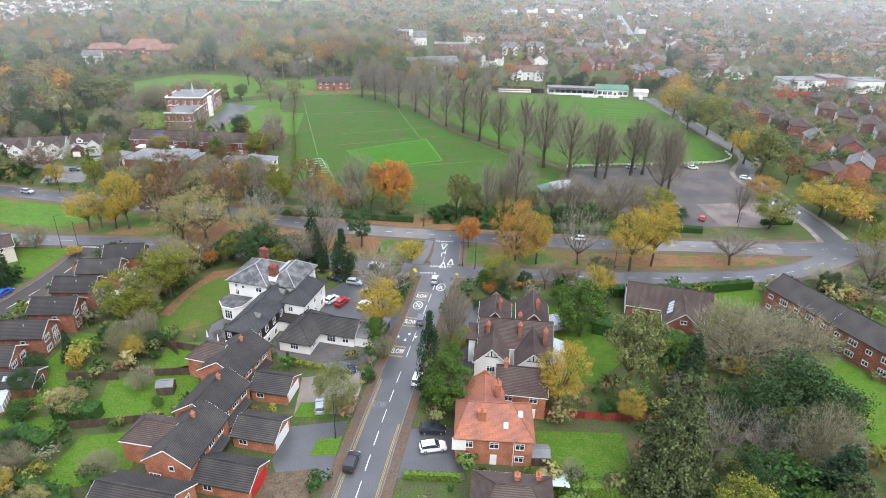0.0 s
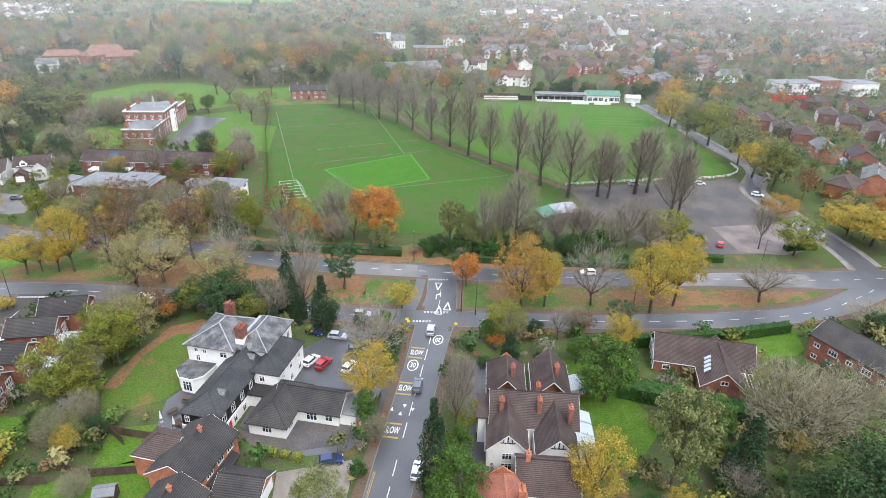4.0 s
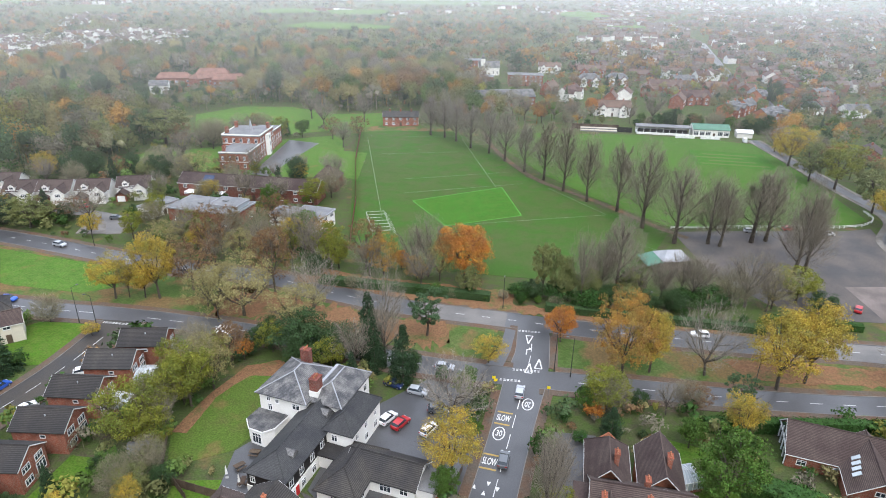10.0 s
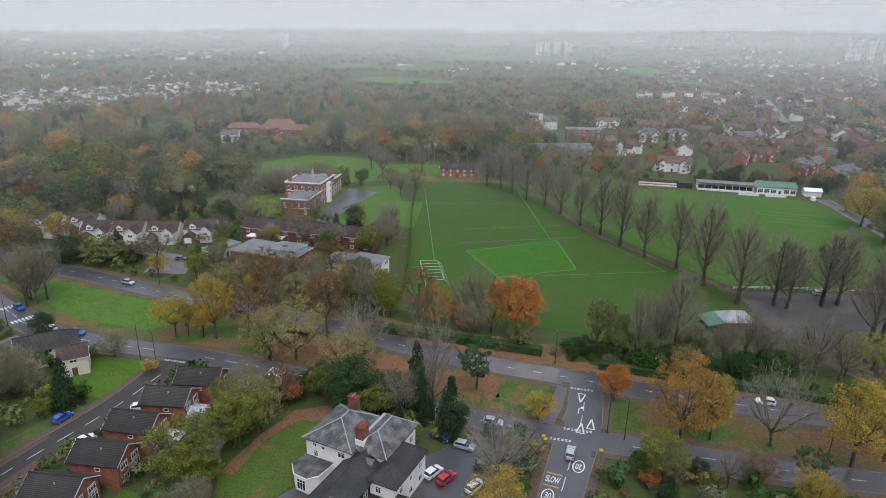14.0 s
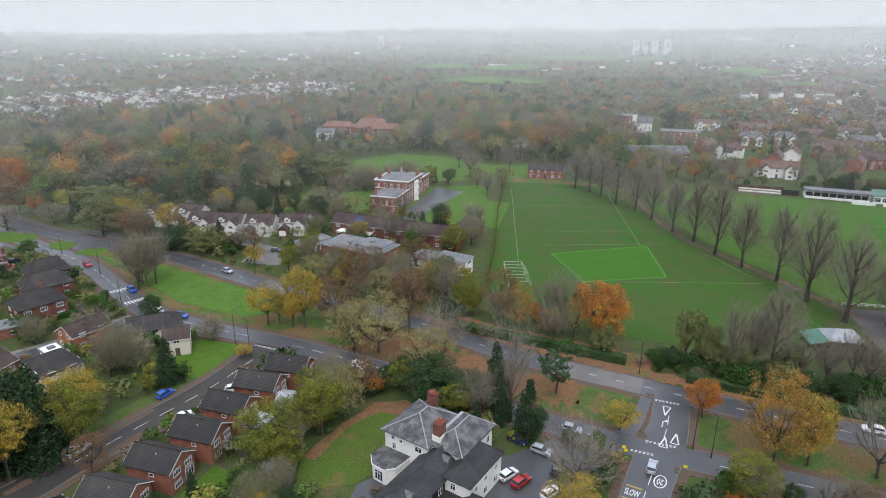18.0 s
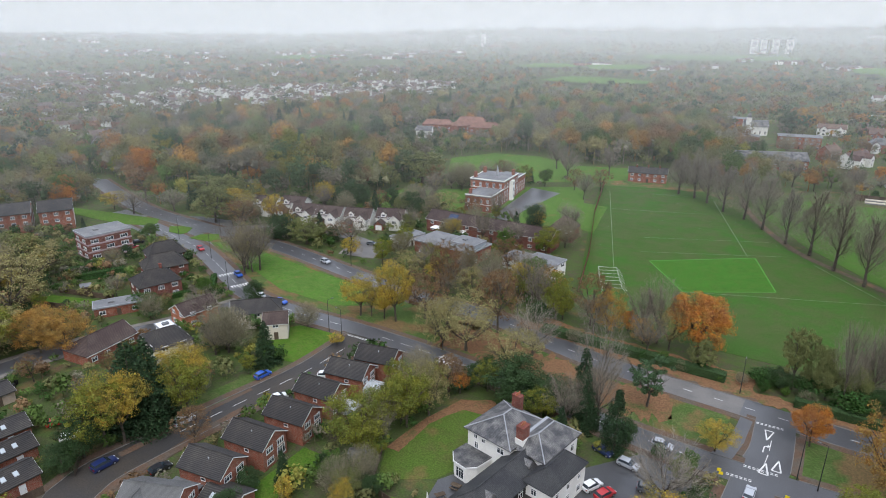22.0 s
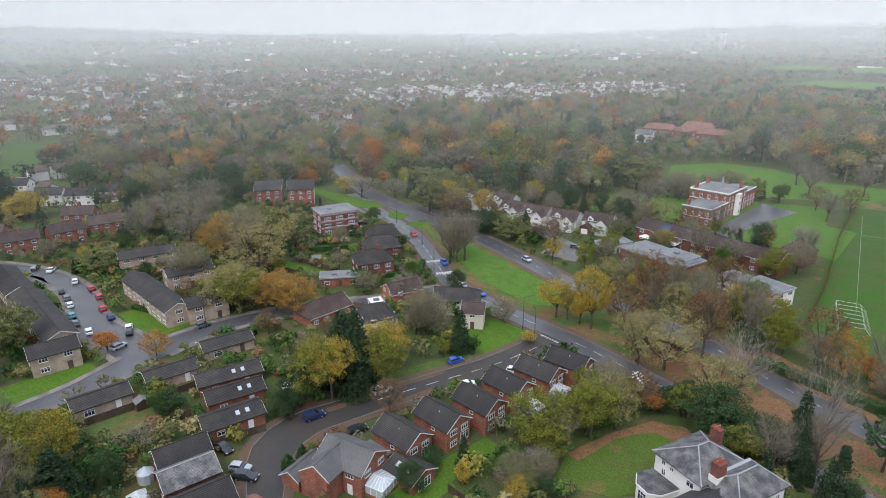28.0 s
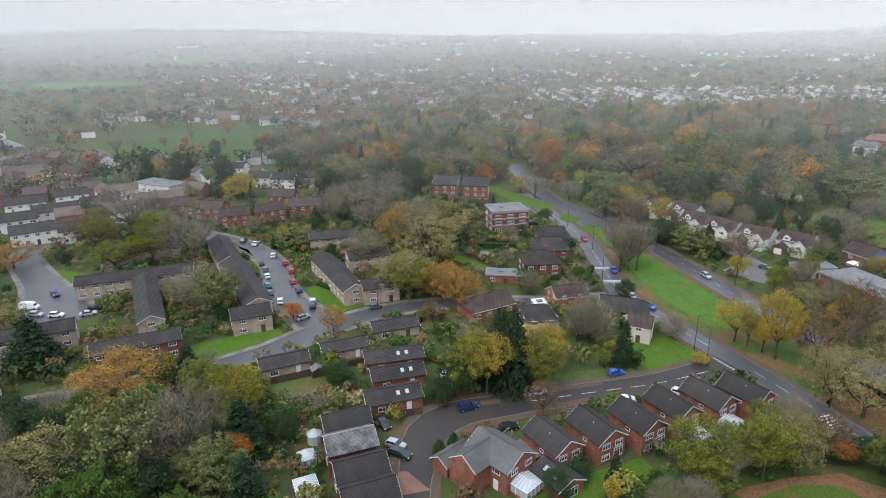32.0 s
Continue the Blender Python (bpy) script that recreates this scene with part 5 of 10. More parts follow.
R1 = bpy.data.objects["road_1"]
M_worn_line = mat("worn_road_paint", (0.22, 0.22, 0.215), rough=0.8, var=0.4, fine=5)
M_red_coat = mat("red_surface_dressing", (0.16, 0.085, 0.07), rough=0.8, var=0.2)
for x, y in ((-6.9, 55.6), (-4.9, 72.9), (-3.0, 84.6), (-1.0, 96.5)):
    tr = nearest_dir("road_1", x, y) - 90
    words("SLOW", x, y, tr, 0.92, 2.6, R1, M_white_line if y > 60 else M_worn_line)
    if y > 60:
        for s in (-1, 1):
            d = Matrix.Rotation(radians(tr), 2) @ Vector((0, s * 1.75))
            patch(x + d[0], y + d[1], tr, [(-1.45, -0.2), (1.45, -0.2), (1.45, 0.2), (-1.45, 0.2)], R1, M_yellow_line)
for num, x, y, tr in (("20", 3.6, 101.4, 180), ("30", -1.7, 92.1, 0)):
    tr += nearest_dir("road_1", x, y) - 90
    ring(x, y, tr, 1.15, 1.9, 0.22, R1, M_white_line)
    words(num, x, y, tr, 1.2, 1.9, R1, M_white_line)
for x, y, tr in ((3.9, 113.9, -5), (6.0, 115.8, -5), (3.9, 125.4, 175)):
    for a, b in (((-0.8, -1.8), (0, 1.8)), ((0.8, -1.8), (0, 1.8)), ((-0.8, -1.8), (0.8, -1.8))):
        v = Vector((b[0] - a[0], b[1] - a[1]))
        nv = Vector((-v[1], v[0])).normalized() * 0.14
        patch(x, y, tr, [(a[0] - nv[0], a[1] - nv[1]), (b[0] - nv[0], b[1] - nv[1]), (b[0] + nv[0], b[1] + nv[1]), (a[0] + nv[0], a[1] + nv[1])], R1, M_white_line)
# turn arrow
patch(3.4, 120.6, -5, [(-0.1, -1.6), (0.12, -1.6), (0.12, 0.4), (0.5, 0.8), (0.5, 0.4), (1.0, 1.0), (0.5, 1.6), (0.5, 1.15), (-0.1, 0.6)], R1, M_white_line)
# give-way lines across the mouths
for y0, xa, xb in ((128.8, 1.5, 7.4), (108.6, -2.2, 2.6), (112.6, 0.4, 7.0)):
    n = int((xb - xa) / 0.75)
    for i in range(n):
        for k in (0, 0.42):
            patch(xa + i * 0.75, y0 + k, 0, [(0, 0), (0.5, 0), (0.5, 0.2), (0, 0.2)], R1, M_white_line)
# rumble marks and the speed table before the hill
for x, y, up in ((-6.6, 76.6, 1), (-4.3, 77.4, -1), (-5.0, 75.4, 1), (-2.8, 76.4, -1)):
    patch(x + 1.4, y + 2.0, -8, [(-0.35, -0.5 * up), (0.35, -0.5 * up), (0, 0.5 * up)], R1, M_white_line)
R4 = bpy.data.objects["road_4"]
for i in range(11):
    for k in (0, 0.42):
        patch(-98.2 + i * 0.85, 117.9 + k, 0, [(0, 0), (0.55, 0), (0.55, 0.2), (0, 0.2)], R4, M_white_line)
R3 = bpy.data.objects["road_3"]
# chequered speed tables on the west road
for cx, cy in ((-149, 128.8), (-160, 133.6)):
    tr = nearest_dir("road_3", cx, cy)
    for i in range(2):
        for j in range(7):
            d = Matrix.Rotation(radians(tr), 2) @ Vector((i * 1.3, -2.9 + j * 0.9))
            patch(cx + d[0], cy + d[1], tr, [(0, 0), (1.1, 0.3), (0, 0.6)] if i else [(0, 0), (1.1, 0), (1.1, 0.6), (0, 0.6)], R3, M_white_line)
for i in range(5):
    patch(-69.5 + i * 0.9, 117.8 - i * 0.1, -5, [(0, 0), (0.45, 0), (0.45, 3.4), (0, 3.4)], R3, M_white_line)

# ---- grass and yards ----


def ragged(poly, step=1.6, amp=1.3):
    """The outline of fallen leaves: a polygon with an uneven edge."""
    r = random.Random(len(poly) + int(poly[0][0]))
    out = []
    for (xa, ya), (xb, yb) in zip(poly, poly[1:] + poly[:1]):
        n = max(1, int(math.hypot(xb - xa, yb - ya) / step))
        out += [(xa + (xb - xa) * i / n + r.uniform(-amp, amp) * 0.2, ya + (yb - ya) * i / n + r.uniform(-amp, amp) * 0.55) for i in range(n)]
    return out


flat("verge_west", [(-203, 160.2), (-172, 158.5), (-140, 153.3), (-122, 150.8), (-97, 145.4), (-72, 143.4), (-48, 137), (-30, 133), (-12, 130.2), (-3.2, 129.8), (-5.0, 114.4), (-24, 116.8), (-46, 121), (-72, 124.6), (-97, 126), (-117, 126.2), (-137, 128.6), (-156, 137), (-178, 146.5)], 0.10, M_verge, "grass verge between the two roads, strewn with leaves", "verge")
flat("verge_bright", [(-190, 154), (-168, 156), (-140, 151), (-116, 147), (-104, 144), (-100, 138), (-112, 131), (-135, 132.5), (-156, 141)], 0.1305, M_fresh, "bright mown grass between the roads", "grass")
flat("field_edge_leaves", ragged([(-60, 156), (-40, 152), (0, 149), (0, 140.5), (-26, 143.2), (-46, 147)]), 0.045, M_leafy, "bank of fallen orange leaves below the playing field", "leaves")
flat("bank_leaves", ragged([(-60, 146.6), (-45, 144.6), (-27, 140.6), (-2, 138.2), (20, 136.2), (57, 134.8), (57, 138), (20, 140), (-2, 142.4), (-27, 144.8), (-45, 148), (-60, 150)], 1.2, 1.6), 0.122, M_leafy, "bank of fallen brown leaves along the main road", "leaves")
flat("verge_leaves", ragged([(-78, 141.6), (-50, 135.6), (-30, 131.2), (-16, 129.4), (-14, 122), (-22, 118.4), (-46, 122.4), (-74, 126)], 0.9, 4.5), 0.133, M_leafy, "grass bank covered with fallen orange leaves", "leaves")
flat("verge_east", [(9.5, 128), (22, 127.2), (57, 125.6), (75, 126), (100, 126.4), (106, 125), (98, 120.5), (80, 116), (50, 114), (14, 114.6), (9.6, 115)], 0.10, M_verge, "wide grass verge with trees between the roads", "verge")
flat("verge_east_leaves", ragged([(46, 124.0), (78, 124.2), (98, 124), (92, 120), (78, 117.4), (50, 116)]), 0.133, M_leafy, "grass bank covered with fallen leaves", "leaves")
flat("playing_field", [(-87.5, 324), (-60, 332), (-34, 334), (-16, 300), (3, 256), (24, 228), (50, 199), (40, 176), (24, 158), (0, 158), (-30, 160), (-52, 176), (-62, 215), (-76, 270)], 0.05, M_field, "wide green playing field with faint white lines", "field")
flat("rolled_pitch", [(-39.1, 217.5), (-6.5, 239.6), (1.6, 208.3), (-23.8, 193.9)], 0.07, M_pitch, "bright green rolled rectangle on the field", "pitch")
pit = bpy.data.objects["rolled_pitch"]
pit_c = [(-39.1, 217.5), (-6.5, 239.6), (1.6, 208.3), (-23.8, 193.9)]
for (xa, ya), (xb, yb) in zip(pit_c, pit_c[1:] + pit_c[:1]):
    d = math.hypot(xb - xa, yb - ya)
    patch(xa, ya, math.degrees(math.atan2(yb - ya, xb - xa)), [(0, -0.2), (d, -0.2), (d, 0.2), (0, 0.2)], pit, M_pitch_edge, 0.082, "edge_line")
flat("cricket_ground", [(52, 205), (78, 210), (113, 216), (124, 223), (124, 240), (124, 290), (121, 335), (100, 343), (60, 346), (20, 342), (-20, 338), (-12, 312), (10, 262), (28, 234)], 0.05, M_cricket, "smooth green cricket ground", "field")
flat("cricket_square", [(84, 318), (118, 314), (116, 286), (80, 290)], 0.065, M_pitch, "mown cricket square with brown rolled strips", "pitch")
M_pink_gravel = mat("pinkish_gravel", (0.20, 0.165, 0.15), rough=0.95, var=0.3, scale=0.5, fine=6, color2=(0.13, 0.11, 0.10), bump=0.3)
M_worn_tarmac = mat("worn_tarmac", (0.066, 0.063, 0.063), rough=0.8, var=0.35, scale=0.3, fine=3, color2=(0.105, 0.09, 0.08), bump=0.15)
flat("car_park", [(52, 201), (78, 206), (112, 211.5), (121, 215), (118, 196), (117, 172), (119, 152), (104, 147), (84, 146), (66, 152), (56, 170)], 0.045, M_worn_tarmac, "grey car park of worn tarmac", "car park")
flat("car_park_gravel", [(91, 166), (117, 170), (119, 152), (104, 146), (92, 148)], 0.06, M_pink_gravel, "pale pinkish gravel patch in the car park", "car park")
flat("church_lawn", [(-170, 262), (-120, 300), (-93, 316), (-80, 270), (-82, 240), (-100, 238), (-135, 240)], 0.05, M_fresh, "lawns round the brick mansion", "lawn")
flat("far_meadow", [(-193, 350), (-176, 380), (-146, 384), (-112, 368), (-66, 382), (-70, 350), (-93, 330), (-121, 312), (-150, 318), (-174, 312)], 0.05, M_fresh, "green meadow before the wood", "field")
flat("garden_lawn", [(-178, 240), (-177, 254), (-172, 267), (-156, 247), (-164, 235)], 0.05, M_fresh, "garden lawn behind the white gabled row", "lawn")
flat("orchard_lawn", [(-88, 244), (-66, 240), (-72, 282), (-86, 284), (-84, 262)], 0.06, M_fresh, "bright orchard lawn inside brick walls", "lawn")
flat("mansion_drive", [(-112, 240), (-104, 238), (-103, 262), (-100, 296), (-117, 300), (-114, 264)], 0.07, M_asphalt, "tarmac drive beside the brick mansion", "drive")
flat("inn_lawn", [(-56, 106), (-50, 109), (-44, 106.5), (-41.5, 99), (-43.5, 90), (-48, 81), (-57, 75.5), (-61, 84), (-59.5, 95)], 0.05, M_lawn_leafy, "lawn scattered with brown leaves beside the white inn", "lawn")
flat("inn_lawn_leaves", ragged([(-56, 106), (-50, 109), (-44, 106.5), (-41.5, 99), (-45, 97), (-48, 103.5), (-54, 102.5), (-57.5, 95), (-58, 84), (-61, 84), (-59.5, 95)], 1.2, 0.5), 0.064, M_leafy, "fallen leaves round the edge of the lawn", "leaves")
flat("inn_terrace", [(-47.5, 81), (-43, 88), (-40, 86), (-37, 71), (-46, 70)], 0.055, M_asphalt, "dark paved terrace of the inn", "terrace")
flat("inn_car_park", [(-30, 92), (-16, 108), (-8, 106), (-5, 92), (-7, 74), (-12, 68), (-22, 66), (-32, 74)], 0.04, M_asphalt, "tarmac car park beside the white inn", "car park")
flat("inn_yard", [(-33, 73.5), (-26, 66.5), (-13, 69.5), (-9, 76), (-13, 81), (-24, 70.5)], 0.052, M_worn_tarmac, "stained concrete yard of the inn", "yard")
flat("lawn_1", [(-60, 60), (-46, 66), (-41.5, 59), (-44, 50), (-57, 47)], 0.05, M_lawn, "mown garden lawn", "lawn")
flat("lawn_2", [(-57, 45), (-46, 47), (-45, 36), (-58, 32)], 0.05, M_lawn, "mown garden lawn", "lawn")
flat("lawn_3", [(-54, 73), (-42, 75), (-41, 66), (-53, 64)], 0.05, M_lawn, "garden lawn behind a fence", "lawn")
flat("front_drive_1", [(-22, 49), (-12, 51), (-13, 37), (-20, 35), (-23, 41)], 0.05, M_asphalt, "tarmac front drive", "drive")
flat("front_drive_2", [(-23, 63), (-10.5, 66), (-11.5, 53), (-22, 52)], 0.05, M_gravel, "gravel front drive", "drive")
flat("front_lawn_1", [(-21.5, 55.5), (-15, 56), (-16, 51.6), (-22, 51.5)], 0.07, M_lawn, "small front lawn", "lawn")
flat("front_lawn_2", [(-16.5, 46), (-12.3, 47), (-12.6, 42.5), (-17, 42.2)], 0.07, M_lawn, "small rounded front lawn", "lawn")
flat("front_yard_1", [(-23, 38), (-15, 39.5), (-15.5, 28), (-24, 26)], 0.057, M_soil, "worn front yard", "yard")
flat("east_drive_1", [(-1, 49.5), (8, 50), (9, 38), (-2.4, 38)], 0.05, M_asphalt, "tarmac drive with parked cars", "drive")
flat("east_drive_2", [(8.5, 94), (16, 94), (13.5, 62), (7.5, 62)], 0.05, M_asphalt, "tarmac drive beside the timbered house", "drive")
flat("east_lawn_1", [(21, 50), (37, 50), (37, 38), (20, 38)], 0.05, M_lawn, "garden lawn with a red fence", "lawn")
flat("east_lawn_2", [(28, 95), (36, 93), (44, 74), (36, 64), (26, 66), (25, 80)], 0.05, M_lawn, "long garden lawn", "lawn")
flat("east_lawn_3", [(88, 79), (94, 66), (104, 50), (118, 30), (88, 32), (78, 58), (79, 74)], 0.05, M_lawn, "lawn before the brick flats", "lawn")
flat("east_lawn_4", [(30, 36), (46, 36), (46, 20), (26, 20)], 0.05, M_lawn, "garden lawn", "lawn")
flat("flats_lawn", [(68, 107.5), (86, 107.5), (84, 99), (81, 96.5), (70, 95)], 0.05, M_lawn, "mown lawn beside the flats", "lawn")
flat("corner_lawn", [(-104, 117), (-99.5, 117), (-99, 112), (-99, 100), (-108, 98), (-118, 108), (-112, 116)], 0.05, M_lawn, "corner lawn by the junction", "lawn")
flat("street_verge", [(-99.5, 96), (-101.5, 76), (-107, 60), (-112, 62), (-106, 84), (-103, 97)], 0.06, M_verge, "leafy strip beside the side street", "verge")
flat("cul_lawn_1", [(-160.2, 23), (-156.2, 23.5), (-152.6, 14), (-150.8, 6), (-150, -2), (-160, -2), (-161, 9)], 0.05, M_lawn, "bright lawn in front of the flats", "lawn")
flat("cul_lawn_2", [(-166, 50), (-177, 46), (-186, 42), (-186, 36), (-170, 36.5), (-163, 42)], 0.05, M_lawn, "bright corner lawn", "lawn")
flat("cul_lawn_3", [(-233, -43), (-215, -37.6), (-202, -28), (-213, -24), (-232, -30), (-240, -39)], 0.05, M_lawn, "grass bank before a terrace", "lawn")
flat("cul_lawn_4", [(-238.5, 22), (-233, 24.5), (-212, 26), (-214, 22.6), (-232, 20)], 0.05, M_lawn, "strip of lawn before a terrace", "lawn")
flat("cul_lawn_5", [(-199, 22.6), (-197, 25.8), (-188, 26.4), (-180, 23.4), (-188, 23.0)], 0.05, M_lawn, "strip of lawn before a terrace", "lawn")
flat("west_lawn", [(-176, 92), (-196, 86), (-192, 94), (-172, 100)], 0.05, M_lawn, "long back-garden lawn", "lawn")
flat("school_yard", [(-145, 183), (-128, 184), (-126, 170), (-140, 168)], 0.05, M_pave, "pale paved school yard", "yard")
flat("distant_park", [(-560, -46), (-486, -52), (-428, 40), (-444, 64), (-540, 82), (-576, 40)], 0.05, M_field, "far green park among trees", "field")
flat("distant_field_1", [(-330, 110), (-300, 120), (-290, 95), (-330, 90)], 0.05, M_lawn, "far lawn", "lawn")
flat("house_garden_1", [(-78, 62), (-68, 62), (-68, 50), (-78, 50)], 0.05, M_lawn, "back-garden lawn", "lawn")
flat("house_garden_2", [(-76, 48), (-62, 50), (-60, 40), (-74, 38)], 0.05, M_lawn, "back-garden lawn", "lawn")
flat("house_garden_4", [(-75.4, 62), (-69.5, 62), (-68.6, 76), (-74.8, 76)], 0.05, M_lawn, "small back-garden lawn", "lawn")
flat("house_patio", [(-76, 84.5), (-71.5, 84.5), (-71.5, 92.5), (-76, 92.5)], 0.05, M_pave, "paved back patio", "patio")
flat("red_drive", [(-83.5, 36), (-90, 34), (-92, 27), (-85, 27)], 0.06, M_brickpave, "red block-paved drive", "drive")
flat("house_garden_3", [(-131, 16), (-122, 16), (-122, 34), (-131, 34)], 0.05, M_verge, "narrow back garden", "lawn")
flat("hall_park", [(-40, 320), (-20, 330), (-60, 352), (-90, 340), (-90, 326)], 0.045, M_verge, "rough grass beside the field", "grass")

flat("slip_road", [(-5.6, 113.7), (-1.7, 113.7), (-0.2, 120), (0.8, 129), (-1.6, 129.7), (-2.5, 122.5), (-3.3, 118)], 0.118, M_asphalt, "short dark slip road at the crossing", "road")
flat("road_leaves_east", ragged([(-95.4, 48.7), (-94.6, 55.9), (-95.2, 64.5), (-94.9, 73.1), (-94.4, 80.0), (-95.8, 80.0), (-96.8, 72.2), (-97.2, 61.9), (-97.3, 52.4)], 1.5, 0.5), 0.066, M_leafpave, "wet leaves drifted along the side street", "leaves")
flat("road_leaves_west", ragged([(-103.1, 56.5), (-101.8, 64.7), (-100.6, 75.2), (-98.8, 86.0), (-99.8, 86.0), (-102.2, 75.4), (-103.6, 64.5), (-104.6, 56.7)], 1.5, 0.5), 0.068, M_leafpave, "wet leaves drifted along the side street", "leaves")
# junction of the two western roads, with grass islands
flat("junction_paving", [(-262, 158), (-240, 168), (-222, 176), (-206, 178), (-192, 166), (-186, 150), (-205, 146), (-225, 148), (-245, 152)], 0.075, M_asphalt, "wide asphalt junction with grass islands", "road")
flat("island_1", [(-222, 159), (-217, 162), (-212, 162.5), (-208.5, 157), (-209, 154), (-216, 154)], 0.17, M_lawn, "small kerbed grass island in the junction", "island")
flat("island_2", [(-202, 152.5), (-202, 158), (-196, 162), (-191, 158), (-192, 153.5)], 0.17, M_lawn, "small kerbed grass island in the junction", "island")
flat("island_3", [(-289, 155), (-262, 160), (-248, 162), (-235, 164), (-230, 159), (-232, 155), (-243, 151), (-262, 150), (-280, 150)], 0.16, M_lawn, "long grass island beside the junction", "island")
# faint pitch lines on the field
fld = bpy.data.objects["playing_field"]
for xa, ya, xb, yb in ((-79, 312, -46, 196), (-30, 318, -9, 240), (-47, 244, -3, 262), (-60, 318, -30, 324), (-24, 194, 32, 214), (32, 214, 12, 242), (-70, 280, -30, 292), (30, 196, 44, 184), (-44, 226, 2, 246)):
    d = math.hypot(xb - xa, yb - ya)
    patch(xa, ya, math.degrees(math.atan2(yb - ya, xb - xa)), [(0, -0.06), (d, -0.06), (d, 0.06), (0, 0.06)], fld, M_faint_line, 0.085, "line")
sq = bpy.data.objects["cricket_square"]
for i in range(4):
    patch(82, 293 + i * 6, -4, [(2 + i % 2 * 5, -1.1), (32 - i % 3 * 4, -1.1), (32 - i % 3 * 4, 1.1), (2 + i % 2 * 5, 1.1)], sq, M_strip, 0.078, "strip")
solid("footpath", ribbon(smooth_line([(-20, 338, 2), (-12, 300, 2), (6, 256, 2), (28, 230, 2), (50, 202, 2), (56, 196, 2)]), 0.075, -1.3, 1.3), M_soil, "earth footpath along the avenue of trees", "path")

# ---- houses west of the south road ----


def rooflight(h, L, W, eave, rise, x, side=-1, t=0.5, cx=0.0, cy=0.0, w=0.8, l=1.1):
    """A window let into a roof slope: t is its place between eave (0) and ridge (1)."""
    a = math.atan2(rise, W / 2)
    y = side * W / 2 * (1 - t)
    z = eave + rise * t + 0.2
    o = part("rooflight", Shape().box(-w / 2, -l / 2, -0.05, w / 2, l / 2, 0.06), M_lead, h)
    o.matrix_basis = pose(x + cx, y + cy, z, -side * math.degrees(a), 0, 0)
    part("pane", Shape().box(-w / 2 + 0.08, -l / 2 + 0.08, 0.05, w / 2 - 0.08, l / 2 - 0.08, 0.075), M_conserv, o)


def west_house(x, y, turn, W, L, wing=0):
    """Gable-fronted brick house with its ridge running back along y, and a lower hipped wing."""
    h = thing("house", pose(x, y, 0, 0, 0, turn), "orange brick two-storey house with a dark tiled gable roof", "house", "brick houses by the south road")
    wall_block(h, L, W, 5.0, 2.6, M_brick_orange, turned=True)
    gable_roof(h, L, W, 5.0, 2.6, M_tile_grey, turned=True)
    for z in (0.9, 3.5):
        for u in (-2.6, 0.4, 3.2):
            if z > 1 or u != 0.4:
                place_window(h, W / 2, u, z, 90, 1.7, 1.15, 3)
    place_door(h, W / 2, 0.5, 0.05, 90)
    place_window(h, 0.6, -L / 2, 3.4, 0, 0.9, 1.0, 1)
    place_window(h, -W / 2 + 1.4, -L / 2, 0.8, 0, 2.0, 1.5, 3)
    place_window(h, -W / 2, 1.0, 3.5, -90, 1.5, 1.1)
    if wing:
        wl = wing
        wall_block(h, wl, 6.2, 4.6, 2.0, M_brick_orange, cx=-W / 2 - wl / 2, cy=0.8, hip=(1, 0), name="wing_wall")
        gable_roof(h, wl + 1.5, 6.2, 4.6, 2.0, M_tile_brown, cx=-W / 2 - wl / 2 + 0.9, cy=0.8, hip=(2.6, 0), name="wing_roof")
        place_window(h, -W / 2 - wl, 0.8, 0.9, -90, 1.8, 1.2, 3)
    # low front link
    part("porch_roof", Shape().add([(W / 2, -3.8, 3.1), (W / 2 + 1.5, -3.8, 2.45), (W / 2 + 1.5, 3.6, 2.45), (W / 2, 3.6, 3.1), (W / 2, -3.8, 2.9), (W / 2 + 1.5, -3.8, 2.3), (W / 2 + 1.5, 3.6, 2.3), (W / 2, 3.6, 2.9)],
                     [(0, 1, 2, 3), (7, 6, 5, 4), (0, 4, 5, 1), (1, 5, 6, 2), (2, 6, 7, 3)]), M_tile_grey, h)
    chimney(h, 0.3, 2.0, 6.8, 8.2, M_brick_orange, pots=1, w=0.5, d=0.5)
    return h


west_house(-36.1, 40.4, -9, 7.8, 11.5, wing=6.5)
west_house(-35.6, 50.4, -13, 8.2, 10.0)
west_house(-35.4, 62.4, -14, 8.6, 11.0, wing=5.0)


def garage_block(x, y, turn, L, W, red=True):
    h = thing("garage", pose(x, y, 0, 0, 0, turn), "low brick double garage with a dark tiled roof", "garage", "garages by the south road")
    wall_block(h, L, W, 2.5, 1.7, M_brick_orange)
    gable_roof(h, L, W, 2.5, 1.7, M_tile_grey)
    part("garage_door", Shape().box(L / 2 - 0.02, -W / 2 + 0.7, 0.02, L / 2 + 0.05, W / 2 - 0.7, 2.2), M_red_sheet if red else M_white, h, "up-and-over garage door")
    place_window(h, -L / 4, -W / 2, 1.0, 0, 1.5, 1.0)
    return h


garage_block(-27.9, 36.0, -10, 9.2, 6.2)
garage_block(-26.0, 46.2, -10, 7.4, 6.4, False)
garage_block(-26.8, 58.3, -9, 7.0, 6.2, False)
house(-38, 27.5, -10, 12, 9, 4.8, 2.6, M_brick_orange, M_tile_grey, label="orange brick house with a grey tiled roof", sides="fbr")

